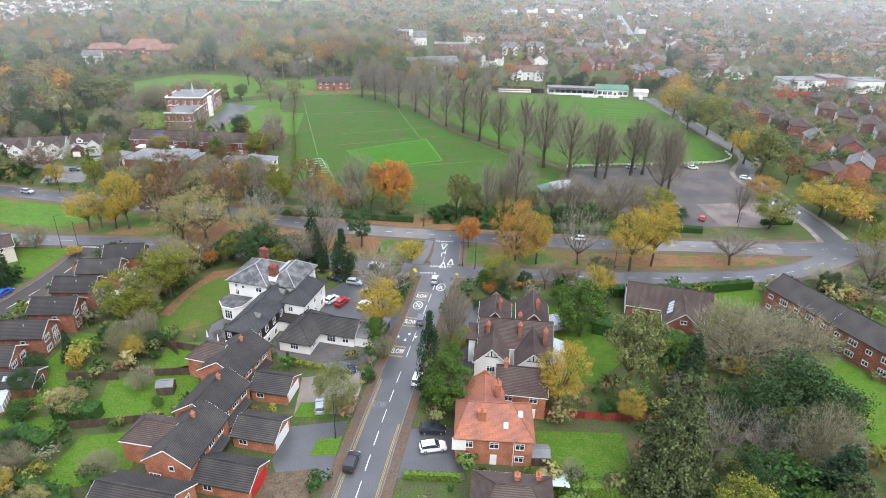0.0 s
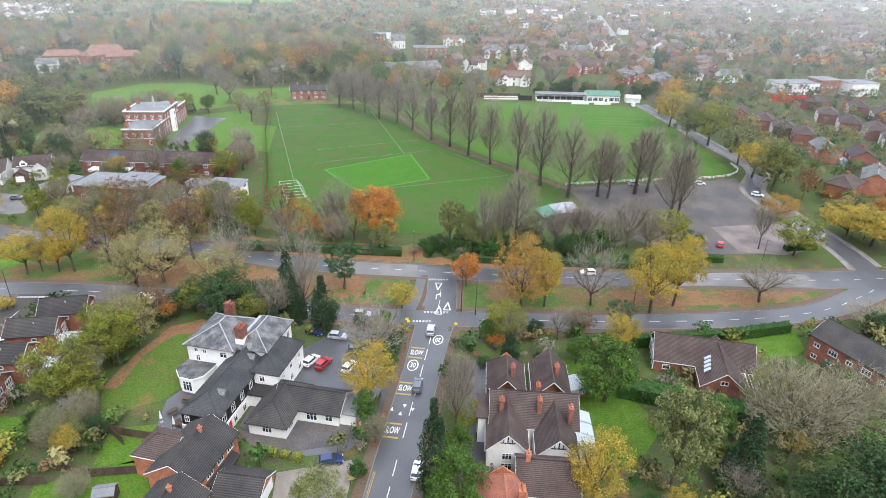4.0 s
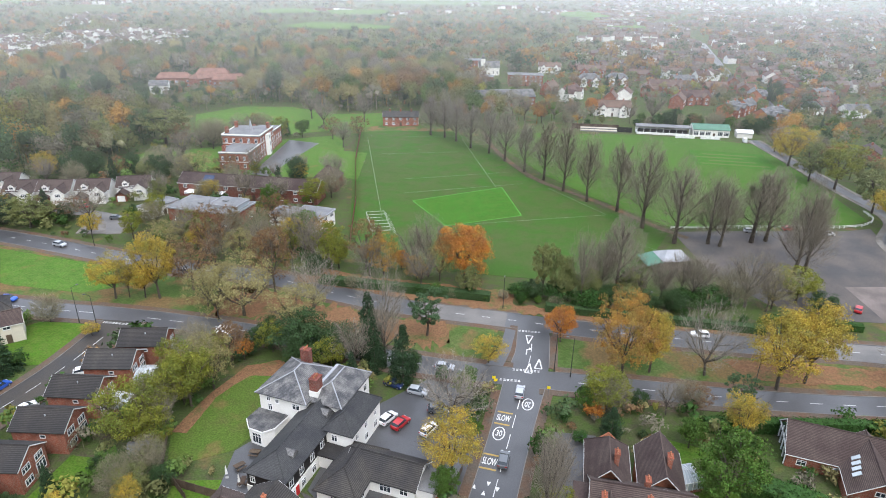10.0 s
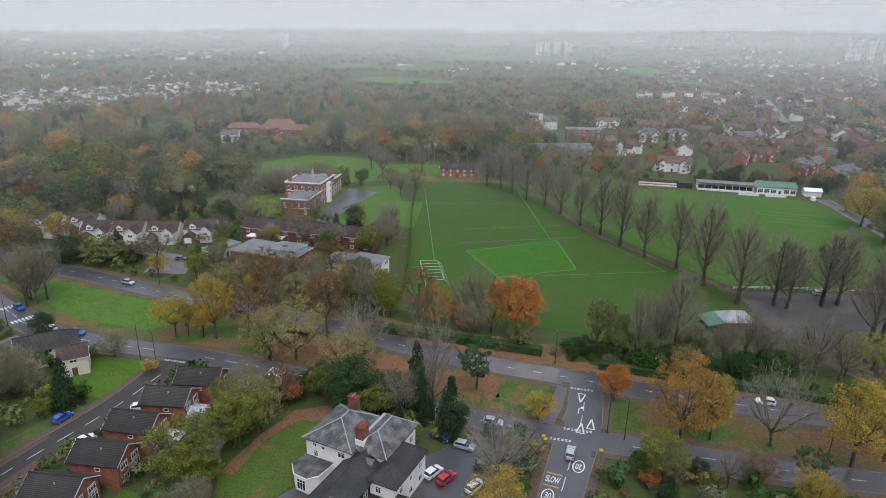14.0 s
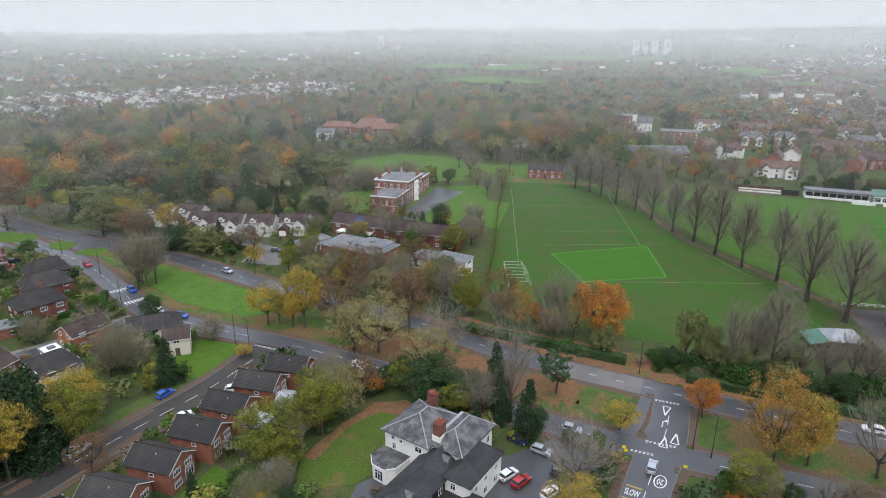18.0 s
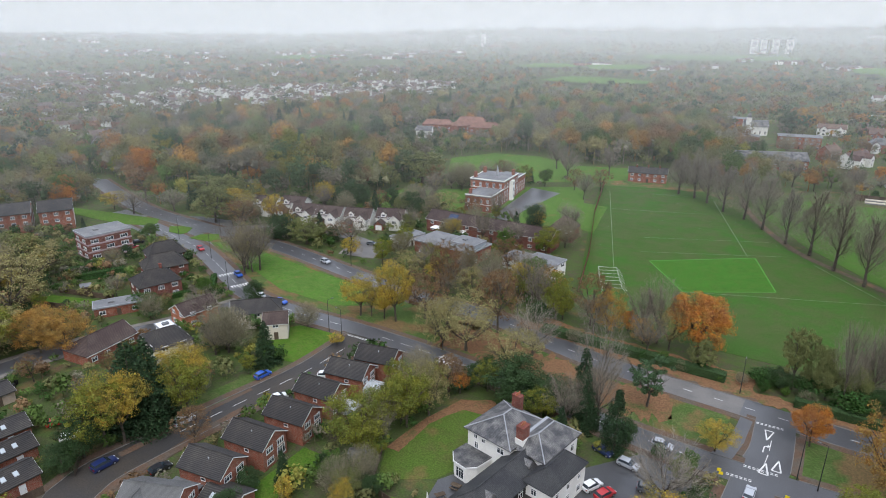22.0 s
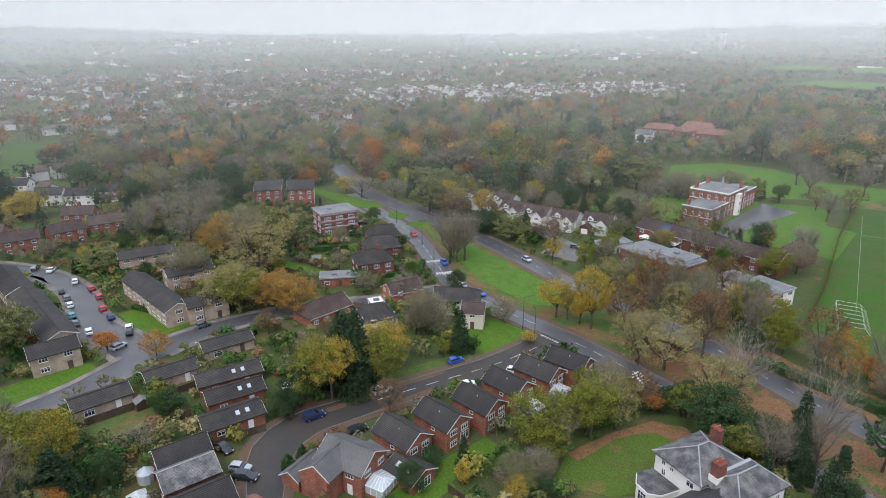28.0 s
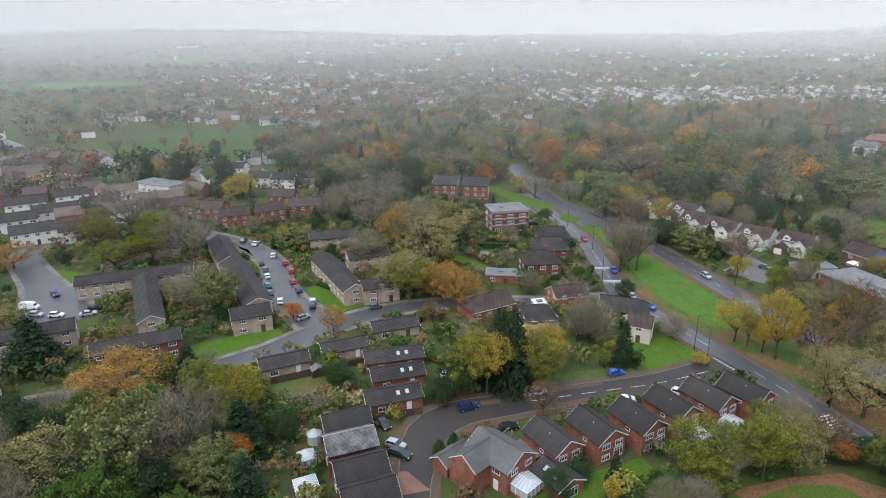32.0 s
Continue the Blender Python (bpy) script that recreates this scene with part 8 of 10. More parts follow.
for i, (x, y) in enumerate(((133, 168), (135, 165), (137, 162), (139, 159.5), (141, 157), (143, 154.5))):
    bd = thing("notice_board", pose(x, y, 0, 0, 0, 25), ("blue", "white", "white", "red", "blue", "white")[i] + " notice board beside the lane", "notice board", "boards by the lane")
    part("panel", Shape().box(-0.9, -0.03, 0.6, 0.9, 0.03, 1.9), (M_solar, M_white, M_white, M_red_sheet, M_solar, M_white)[i], bd)
    for u in (-0.7, 0.7):
        part("post", Shape().box(u - 0.04, 0.03, 0, u + 0.04, 0.1, 2.0), M_wood, bd)
for x, y, L, W, hgt, lab in ((238, 390, 32, 14, 7, "glazed market hall with a grey roof"), (258, 392, 14, 12, 9, "brick hall with white bands"), (278, 388, 20, 14, 8, "glazed market hall with a grey roof"), (-52, 600, 30, 12, 8, "long brick block with a flat roof")):
    flat_block(x, y, 10, L, W, hgt, M_brick if "brick" in lab else M_render_w, lab, storeys=2, sides="f")
house(-68, 347, 10, 20, 9, 5.2, 2.4, M_brick, M_tile_grey, sides="fr", label="brick houses at the field's far corner", chimneys=((-6, 0), (0, 0), (6, 0)))
house(-12, 420, 20, 40, 12, 6, 4, M_brick, M_slate, sides="f", label="long slate-roofed school among bare trees", name="school")
M_tile_dull = mat("dull_red_tile", (0.23, 0.115, 0.085), rough=0.85, var=0.3, scale=0.8)
house(-252, 414, 20, 12, 9, 6, 2.6, M_render_w, M_slate, sides="f", label="white house beside the hospital in the woods")
for x, y, tr in ((-258, 445, 20), (-236, 452, 65), (-216, 448, 15), (-242, 474, 20)):
    house(x, y, tr, 24, 11, 6.6, 3.4, M_brick, M_tile_dull, hip=(3, 3), sides="f", storeys=2, label="large red-roofed brick hospital wing in the woods", name="hospital_wing", gap=3.4)

# ---- parked and waiting vehicles ----
for x, y, tr, p, st in (
        (3.6, 44.6, 12, "white", "estate"), (3.4, 48.9, 2, "black", "estate"), (-9.7, 40.6, 82, "black", "estate"), (-17.6, 54.0, 100, "silver", "hatchback"), (-14.6, 65.2, 10, "dark_blue", "hatchback"),
        (-0.2, 63.0, 82, "white", "hatchback"), (-22.6, 92.8, 62, "white", "hatchback"), (-20.0, 91.8, 62, "red", "hatchback"), (-14.5, 90.8, 62, "white", "hatchback"),
        (-23.6, 103.5, -20, "dark_blue", "hatchback"), (-18.4, 101.8, -10, "silver", "hatchback"), (-13.6, 96.8, 5, "grey", "hatchback"), (-14.0, 111.0, -3, "silver", "hatchback"),
        (2.0, 104.5, 84, "silver", "hatchback"), (-0.6, 84.9, 84, "grey", "hatchback"),
        (-101.0, 91.2, 80, "blue", "hatchback"), (-101.9, 69.8, 82, "silver", "estate"), (-103.2, 53.2, 84, "dark_blue", "estate"), (-91.0, 86.0, 70, "white", "hatchback"), (-88.0, 98.5, 30, "white", "hatchback"),
        (-87.4, 61.8, 78, "black", "hatchback"), (-90.8, 74.0, 78, "grey", "hatchback"),
        (-97.6, 34.6, 40, "silver", "hatchback"), (-94.6, 34.4, 40, "black", "estate"), (-100.8, 29.5, 22, "dark_blue", "hatchback"), (-86.0, 29.0, 20, "white", "hatchback"),
        (-124.0, 56.5, 60, "red", "hatchback"), (-117.0, 55.0, 70, "white", "hatchback"),
        (-161.5, 51.5, 95, "grey", "hatchback"), (-170.5, 34.8, 165, "black", "hatchback"), (-173.5, 35.6, 165, "white", "hatchback"), (-163.5, 30.5, 110, "silver", "hatchback"),
        (-184.0, 33.5, 178, "dark_blue", "hatchback"), (-192.0, 33.2, 178, "red", "hatchback"), (-202.0, 34.6, 176, "red", "estate"), (-211.0, 34.4, 176, "red", "hatchback"), (-221.0, 31.8, 168, "white", "hatchback"),
        (-178.0, 26.6, 172, "white", "hatchback"), (-186.0, 25.0, 178, "grey", "hatchback"), (-192.5, 25.2, 178, "teal", "hatchback"), (-201.0, 26.4, 178, "white", "hatchback"), (-207.5, 26.8, 178, "grey", "estate"), (-214.0, 26.6, 174, "black", "hatchback"),
        (-238.0, 28.0, 150, "white", "saloon"), (-244.0, 24.2, 150, "grey", "hatchback"),
        (-193.0, -26.0, 90, "silver", "saloon"), (-196.5, -24.6, 92, "black", "hatchback"), (-214.0, -37.0, 20, "dark_blue", "hatchback"), (-205.5, -42.5, 70, "white", "van"), (-199.0, -40.0, 60, "silver", "hatchback"), (-196.0, -34.5, 70, "white", "hatchback"), (-203.0, -47.5, 60, "white", "hatchback"),
        (-149.3, -7.0, 95, "yellow", "hatchback"), (-139.6, -25.9, 95, "white", "hatchback"), (-144.0, -58.0, 95, "white", "hatchback"),
        (-187.0, 145.5, -20, "red", "hatchback"), (-155.0, 134.0, -22, "blue", "hatchback"), (-136.0, 125.2, 160, "white", "hatchback"), (-127.0, 124.6, 0, "blue", "hatchback"),
        (-138.0, 158.2, -12, "silver", "hatchback"), (-210.0, 134.0, 60, "red", "hatchback"), (-214.0, 139.0, 60, "black", "hatchback"),
        (100.0, 207.0, -10, "black", "hatchback"), (103.5, 206.4, -10, "white", "hatchback"), (120.0, 195.0, -30, "white", "hatchback"), (78.0, 204.8, 5, "silver", "hatchback"), (119.0, 186.0, -20, "dark_blue", "hatchback"), (92.0, 209.0, 5, "red", "hatchback"),
        (88.0, 152.0, 60, "red", "hatchback"), (44.0, 133.0, 178, "white", "hatchback"), (118.0, 340.0, 80, "white", "van"),
        (-152.0, 190.5, 30, "red", "hatchback"), (-135.0, 182.0, 10, "grey", "hatchback"), (-100.0, 265.0, 50, "blue", "hatchback")):
    car(x, y, tr, p, st)

# white houses and brick terraces far to the west
for i, (x, y, tr, L, W, white) in enumerate((
        (-333, -62, 98, 16, 8, 1), (-312, -47, 98, 18, 8, 1), (-319, -30, 98, 16, 8, 1), (-302, -61, 98, 16, 8, 1), (-280, -50, 98, 18, 8, 1), (-276, -34, 98, 16, 8, 1), (-342, -44, 98, 14, 8, 1), (-366, -43, 98, 16, 8, 1),
        (-393, -76, 10, 30, 8, 0), (-360, -78, 15, 30, 8, 0), (-352, -98, 15, 26, 8, 1), (-375, 36, 60, 14, 10, 1), (-341, 46, 60, 12, 9, 1), (-331, 57, 60, 12, 9, 1), (-330, 70, 60, 12, 9, 1), (-294, 49, 60, 12, 9, 0),
        (-297, 7, 50, 13, 9, 0), (-270, 24, 85, 12, 9, 0), (-271, 39, 95, 12, 9, 0), (-273, 54, 80, 12, 9, 0), (-286, 16, 60, 12, 9, 0), (-322, 62, 60, 12, 9, 1), (-420, -96, 10, 28, 8, 0), (-440, -70, 40, 24, 8, 0), (-405, -50, 40, 20, 8, 0))):
    if taken(x, y, 5.0):
        continue
    house(x, y, tr, L, W, 5.2, 2.6, M_render_w if white else M_brick, M_tile_grey if white else M_tile_brown, sides="fr", label="white house with a dark roof among gardens" if white else "brick house with a brown roof among gardens",
          group="western houses", chimneys=((0, 0),), trim=False, gap=3.4)
flat_block(-352, -4, 40, 26, 12, 4.5, M_render_w, "low grey flat-roofed hall among trees", storeys=1, sides="f", gap=4)

car(-93.2, 57.6, 80, "black", "hatchback")
car(-105.3, 34.6, 10, "black", "saloon")

# ---- trees and shrubs ----
tree("lime", 10.5, 252.7, 25.7, 5.9)
tree("lime", 17.8, 239.3, 27.4, 6.2)
tree("lime", 26.1, 227.7, 25.5, 5.4)
tree("lime", 36.0, 218.3, 26.3, 5.8)
tree("lime", 42.4, 203.0, 29.5, 7.4)
tree("lime", 50.3, 190.6, 27.0, 6.6)
tree("lime", 2.4, 263.2, 23.1, 5.6)
tree("lime", -6.7, 279.6, 23.2, 5.9)
tree("lime", -14.7, 292.1, 21.7, 5.5)
tree("lime", -24.2, 300.9, 22.4, 5.6)
tree("lime", -32.6, 313.2, 21.2, 5.9)
tree("lime", -39.4, 320.5, 22.0, 5.7)
tree("lime", -47.7, 325.1, 22.0, 5.8)
tree("lime", 61.1, 192.2, 22.9, 5.8)
tree("lime", 64.3, 190.7, 21.9, 5.3)
tree("lime", 75.4, 195.4, 24.8, 7.0)
tree("lime", 80.5, 197.5, 23.6, 6.6)
tree("lime", 79.2, 171.1, 27.7, 6.3)
tree("lime", 82.2, 171.8, 26.1, 5.5)
tree("lime", 26.6, 150.3, 22.3, 6.0)
tree("bare", 17.0, 144.0, 21.6, 4.3)
tree("olive", 7.4, 147.0, 16.6, 4.0)
tree("bare", 37.8, 147.8, 13.9, 3.8)
tree("bare", 31.8, 147.9, 11.7, 3.8)
tree("bare", 45.9, 149.6, 13.2, 5.5)
tree("bare", 59.3, 149.7, 16.8, 7.2)
tree("limeleaf", 73.5, 154.2, 9.4, 6.8)
tree("shrub_dark", 50.0, 149.0, 6.0, 5.5)
tree("shrub_dark", 43.1, 147.5, 5.0, 4.7)
tree("shrub_dark", 11.6, 145.8, 5.4, 4.5)
tree("shrub_dark", 19.7, 143.8, 6.3, 5.2)
tree("shrub_dark", 1.7, 146.6, 4.4, 3.7)
tree("olive", 29.0, 143.0, 7.0, 4.5)
tree("orange", -13.7, 154.3, 17.1, 8.4)
tree("orange", 11.1, 125.6, 9.7, 3.9)
tree("gold", 23.6, 115.2, 19.4, 6.7)
tree("yellow", 29.4, 116.1, 16.0, 5.3)
tree("pale", 40.9, 116.7, 18.3, 7.0)
tree("yellow", 54.4, 113.6, 18.7, 7.8)
tree("yellow", 61.1, 116.8, 18.9, 6.7)
tree("bare", -24.0, 154.9, 19.3, 5.4)
tree("rust", -42.2, 156.3, 16.4, 5.6)
tree("bare", -28.1, 155.8, 14.5, 4.7)
tree("orange", -32.2, 158.2, 6.3, 3.2)
tree("bare", -62.6, 163.8, 15.4, 6.4)
tree("limeleaf", -54.7, 161.4, 11.7, 5.0)
tree("yellow", -67.4, 167.1, 11.2, 4.4)
tree("bare", -71.3, 156.4, 13.8, 5.9)
tree("rust", -87.1, 154.0, 18.5, 6.0)
tree("rust", -62.5, 139.3, 19.3, 6.8)
tree("yellow", -101.2, 129.6, 12.1, 5.7)
tree("yellow", -94.1, 131.2, 10.2, 4.0)
tree("yellow", -90.3, 131.4, 18.3, 5.9)
tree("bare", -98.1, 130.7, 10.0, 3.2)
tree("rust", -84.1, 137.1, 15.0, 7.5)
tree("fading", -65.4, 126.3, 16.7, 8.9)
tree("pale", -50.0, 132.7, 15.5, 7.8)
tree("fading", -70.8, 123.7, 15.8, 4.3)
tree("pale", -29.8, 121.0, 20.5, 6.0)
tree("fading", -156.9, 140.1, 17.6, 7.0)
tree("conifer", -31.5, 114.8, 15.9, 3.8)
tree("bare", -27.1, 112.4, 15.0, 4.5)
tree("pine", -19.7, 123.7, 12.7, 5.2)
tree("cypress", -21.7, 103.9, 14.2, 2.6)
tree("evergreen", -45.0, 110.7, 11.8, 7.5)
tree("evergreen", -37.7, 111.8, 9.3, 5.6)
tree("evergreen", -53.3, 113.4, 8.6, 3.6)
tree("rust", -59.7, 107.1, 10.0, 3.8)
tree("limeleaf", -60.9, 91.5, 13.8, 5.8)
tree("limeleaf", -64.5, 78.9, 13.9, 6.1)
tree("bare", -61.3, 82.5, 10.2, 3.4)
tree("fading", -59.2, 97.4, 14.2, 4.5)
tree("orange", -57.3, 108.0, 5.6, 2.6)
tree("pale", -10.6, 94.1, 15.0, 7.9)
tree("yellow", -4.9, 114.7, 6.5, 3.7)
tree("limeleaf", 19.0, 102.7, 8.1, 5.2)
tree("shrub_red", 16.1, 99.7, 3.7, 2.3)
tree("yellow", -9.2, 79.5, 13.2, 5.5)
tree("green", -9.7, 74.3, 8.7, 2.5)
tree("cypress", 2.2, 58.0, 19.2, 2.4)
tree("green", 5.5, 55.4, 11.7, 5.0)
tree("green", 3.7, 54.4, 10.0, 3.1)
tree("bare", 6.1, 70.0, 20.0, 3.1)
tree("bare", 7.2, 77.3, 14.8, 3.0)
tree("holm", -14.2, 52.6, 11.5, 4.4)
tree("cypress", 18.4, 93.0, 7.3, 2.0)
tree("limeleaf", 18.4, 101.0, 8.9, 4.6)
tree("shrub_red", 16.4, 99.4, 3.9, 2.0)
tree("shrub_dark", 12.9, 92.0, 2.7, 1.7)
tree("yellow", 26.4, 56.0, 15.2, 5.0)
tree("green", 35.1, 81.0, 13.7, 5.7)
tree("green", 32.2, 93.1, 7.0, 2.8)
tree("shrub_bare", 33.9, 84.0, 5.5, 3.3)
tree("pine", 45.1, 106.7, 7.4, 3.3)
tree("olive", 40.0, 59.4, 21.0, 6.0)
tree("shrub_dark", 42.0, 56.5, 3.6, 2.4)
tree("shrub_dark", 36.0, 56.0, 2.6, 2.0)
tree("limeleaf", 65.3, 79.5, 9.0, 4.5)
tree("cedar", 40.5, 36.5, 25.0, 6.4)
tree("cedar", 64.0, 29.0, 13.0, 4.5)
tree("conifer", 51.8, 60.5, 15.5, 3.6)
tree("green", 52.6, 72.4, 7.1, 3.8)
tree("mossy", 65.7, 71.2, 14.4, 10.9)
tree("mossy", 78.8, 73.8, 11.9, 10.2)
tree("evergreen", 66.2, 51.1, 16.6, 9.2)
tree("evergreen", 71.8, 51.3, 13.7, 7.1)
tree("evergreen", 59.0, 52.2, 11.4, 5.1)
tree("pale", 51.2, 44.2, 12.4, 4.5)
tree("pale", 59.7, 44.6, 11.3, 4.7)
tree("mossy", 67.4, 41.8, 13.7, 6.4)
tree("conifer", 65.6, 34.3, 13.7, 6.3)
tree("shrub_dark", 58.8, 35.6, 8.3, 6.3)
tree("evergreen", 53.9, 35.4, 10.5, 4.6)
tree("bare", 83.5, 119.0, 11.2, 7.7)
tree("bare", 98.6, 150.2, 14.5, 4.0)
tree("limeleaf", 106.9, 146.2, 11.5, 7.1)
tree("yellow", 128.8, 157.3, 12.0, 8.8)
tree("yellow", 133.9, 152.8, 11.8, 8.8)
tree("gold", 116.8, 174.8, 8.1, 5.7)
tree("yellow", 122.9, 294.1, 19.3, 9.8)
tree("limeleaf", 128.8, 260.6, 20.4, 10.5)
tree("olive", 122.6, 270.6, 16.8, 7.7)
tree("olive", 129.7, 232.3, 17.6, 8.3)
tree("olive", 128.4, 201.1, 19.4, 8.8)
tree("yellow", 127.8, 215.7, 14.4, 7.9)
tree("bare", 126.7, 321.6, 12.8, 8.8)
tree("bare", 112.8, 105.0, 15.2, 6.9)
tree("shrub_bare", 107.0, 107.6, 4.2, 7.0)
tree("limeleaf", 126.0, 121.8, 12.2, 6.7)
tree("conifer", -104.2, 95.9, 12.3, 3.3)
tree("evergreen", -132.6, 119.8, 8.4, 3.7)
tree("conifer", -110.5, 65.2, 19.4, 7.2)
tree("limeleaf", -108.5, 57.0, 15.5, 6.2)
tree("yellow", -110.8, 77.5, 11.6, 6.2)
tree("mossy", -117.0, 95.4, 12.1, 6.8)
tree("bare", -119.0, 93.1, 9.8, 4.5)
tree("bare", -153.8, 135.7, 17.2, 6.9)
tree("bare", -153.2, 138.6, 13.6, 4.9)
tree("yellow", -95.8, 112.3, 3.2, 2.3)
tree("yellow", -106.3, 59.6, 16.5, 5.6)
tree("conifer", -105.5, 66.0, 21.5, 5.4)
tree("limeleaf", -102.0, 71.3, 14.3, 5.1)
tree("evergreen", -109.0, 52.9, 11.1, 4.4)
tree("evergreen", -108.6, 48.6, 6.2, 3.8)
tree("mossy", -106.8, 77.1, 9.0, 3.4)
tree("limeleaf", -116.9, 8.1, 13.8, 6.2)
tree("conifer", -108.5, 7.1, 12.7, 5.3)
tree("gold", -213.3, 78.1, 14.4, 6.7)
tree("bare", -204.3, 83.8, 16.9, 8.4)
tree("fading", -166.0, 62.3, 15.9, 8.2)
tree("gold", -157.8, 71.7, 12.4, 5.5)
tree("mossy", -196.2, 60.8, 13.6, 7.9)
tree("bare", -163.7, 38.0, 2.5, 1.7)
tree("gold", -152.8, 36.6, 7.1, 3.9)
tree("olive", -173.7, 8.3, 15.4, 6.8)
tree("bare", -274.7, 78.9, 12.7, 9.4)
tree("conifer", -294.0, 70.4, 11.7, 6.4)
tree("yellow", -316.5, 31.3, 10.7, 8.9)
tree("evergreen", -343.5, 28.4, 12.1, 6.4)
tree("bare", -241.0, 176.4, 10.0, 8.4)
tree("bare", -252.1, 163.8, 11.4, 8.4)
tree("rust", -268.3, 181.6, 16.6, 9.1)
tree("olive", -210.2, 172.8, 17.0, 8.9)
tree("yellow", -207.0, 183.6, 13.8, 6.5)
tree("mossy", -253.3, 90.6, 14.7, 8.9)
tree("orange", -291.2, 155.7, 10.7, 6.9)
tree("bare", -300.2, 145.5, 15.2, 9.3)
tree("bare", -322.5, 130.0, 17.0, 11.3)
tree("evergreen", -320.2, 122.8, 13.7, 8.0)
tree("rust", -385.4, 114.6, 10.2, 9.3)
tree("gold", -134.5, -14.2, 15.2, 10.4)
tree("yellow", -134.1, -20.7, 5.6, 4.2)
tree("fading", -111.4, -24.9, 14.8, 9.1)
tree("olive", -107.4, -12.9, 20.0, 8.6)
tree("bare", -104.7, -3.5, 20.1, 9.0)
tree("fading", -109.0, -9.1, 16.9, 8.8)
tree("evergreen", -100.3, -10.9, 10.5, 7.3)
tree("evergreen", -104.4, -19.8, 9.4, 7.6)
tree("conifer", -137.0, -0.8, 12.3, 4.9)
tree("yellow", -118.1, 8.7, 12.8, 4.9)
tree("conifer", -108.5, 7.5, 12.1, 5.0)
tree("orange", -103.4, 4.8, 8.1, 3.6)
tree("conifer", -91.8, 5.8, 12.1, 4.7)
tree("conifer", -164.4, -35.2, 14.6, 7.1)
tree("limeleaf", -259.7, -26.8, 15.8, 7.4)
tree("gold", -248.9, -53.6, 9.5, 7.3)
tree("limeleaf", -230.0, -20.6, 10.4, 7.7)
tree("limeleaf", -230.1, -8.0, 18.8, 8.8)
tree("mossy", -183.7, 5.7, 13.6, 9.9)
tree("bare", -223.9, 4.9, 20.8, 13.9)
tree("bare", -269.6, -15.1, 21.2, 15.2)
tree("yellow", -317.7, 33.0, 11.6, 8.2)
tree("conifer", -327.7, 25.9, 17.6, 6.9)
tree("conifer", -382.0, -10.0, 12.9, 7.1)
tree("conifer", -358.9, 5.5, 14.0, 10.0)
tree("orange", -164.6, 28.0, 5.3, 3.3)
tree("olive", -227.1, 40.5, 7.9, 7.7)
tree("gold", -222.2, 82.4, 11.7, 6.8)
tree("fading", -187.8, 80.1, 18.6, 10.7)
tree("fading", -172.1, 65.5, 13.4, 8.1)
tree("gold", -162.8, 74.3, 10.4, 6.6)
tree("bare", -234.4, 74.5, 14.4, 9.3)
tree("bare", -249.5, 61.7, 17.3, 8.5)
tree("conifer", -298.5, 71.6, 11.5, 5.8)
tree("conifer", -252.7, 55.2, 8.7, 4.3)
tree("bare", -264.5, 92.6, 18.7, 11.8)
tree("evergreen", -269.4, 105.8, 24.6, 8.1)
tree("olive", -232.0, 97.5, 14.8, 7.1)
tree("evergreen", -170.8, 172.1, 10.2, 8.0)
tree("olive", -157.3, 170.2, 10.8, 7.7)
tree("bare", -141.0, 177.2, 12.3, 8.6)
tree("rust", -152.0, 181.2, 6.5, 6.8)
tree("bare", -158.7, 140.5, 18.4, 8.1)
tree("bare", -152.3, 141.2, 19.0, 6.9)
tree("rust", -195.0, 173.3, 12.2, 7.4)
tree("olive", -238.6, 192.4, 14.1, 11.5)
tree("olive", -216.0, 190.9, 17.2, 10.8)
tree("yellow", -265.8, 163.6, 8.8, 5.8)
tree("orange", -309.4, 167.0, 8.2, 7.4)
tree("orange", -306.6, 207.5, 10.2, 10.3)
tree("evergreen", -172.5, 219.5, 14.5, 7.9)
tree("olive", -172.2, 279.9, 18.2, 13.8)
tree("bare", -192.6, 285.0, 16.7, 12.8)
tree("shrub_dark", -175.3, 170.7, 4.6, 7.0)
tree("shrub_dark", -159.8, 102.2, 4.9, 4.6)
tree("bare", -138.0, 106.5, 9.1, 6.8)
tree("mossy", -118.9, 96.4, 13.0, 6.1)
tree("shrub_bare", -109.3, 116.5, 7.4, 3.2)
tree("shrub", -91.0, 40.9, 4.7, 1.4)
tree("shrub", -91.4, 44.3, 4.3, 1.4)
tree("shrub_yellow", -68.0, 63.6, 4.9, 2.1)
tree("evergreen", -125.4, 30.8, 5.6, 4.0)
tree("shrub", -127.6, 31.5, 2.8, 2.7)
tree("green", -126.6, 29.4, 5.9, 2.7)
tree("shrub_dark", -114.9, 15.1, 5.0, 5.0)
tree("shrub_bare", -117.9, 21.9, 3.9, 3.8)
tree("shrub_dark", -108.1, 30.5, 3.9, 3.1)
tree("shrub", -113.4, 14.6, 3.1, 1.6)
tree("limeleaf", -164.1, 63.7, 12.6, 8.6)
tree("gold", -152.0, 75.1, 12.8, 6.6)
tree("fading", -204.3, 91.5, 17.3, 13.8)
tree("olive", -213.0, 97.8, 16.0, 8.9)
tree("mossy", -212.0, 86.5, 17.3, 13.0)

# ---- street furniture ----


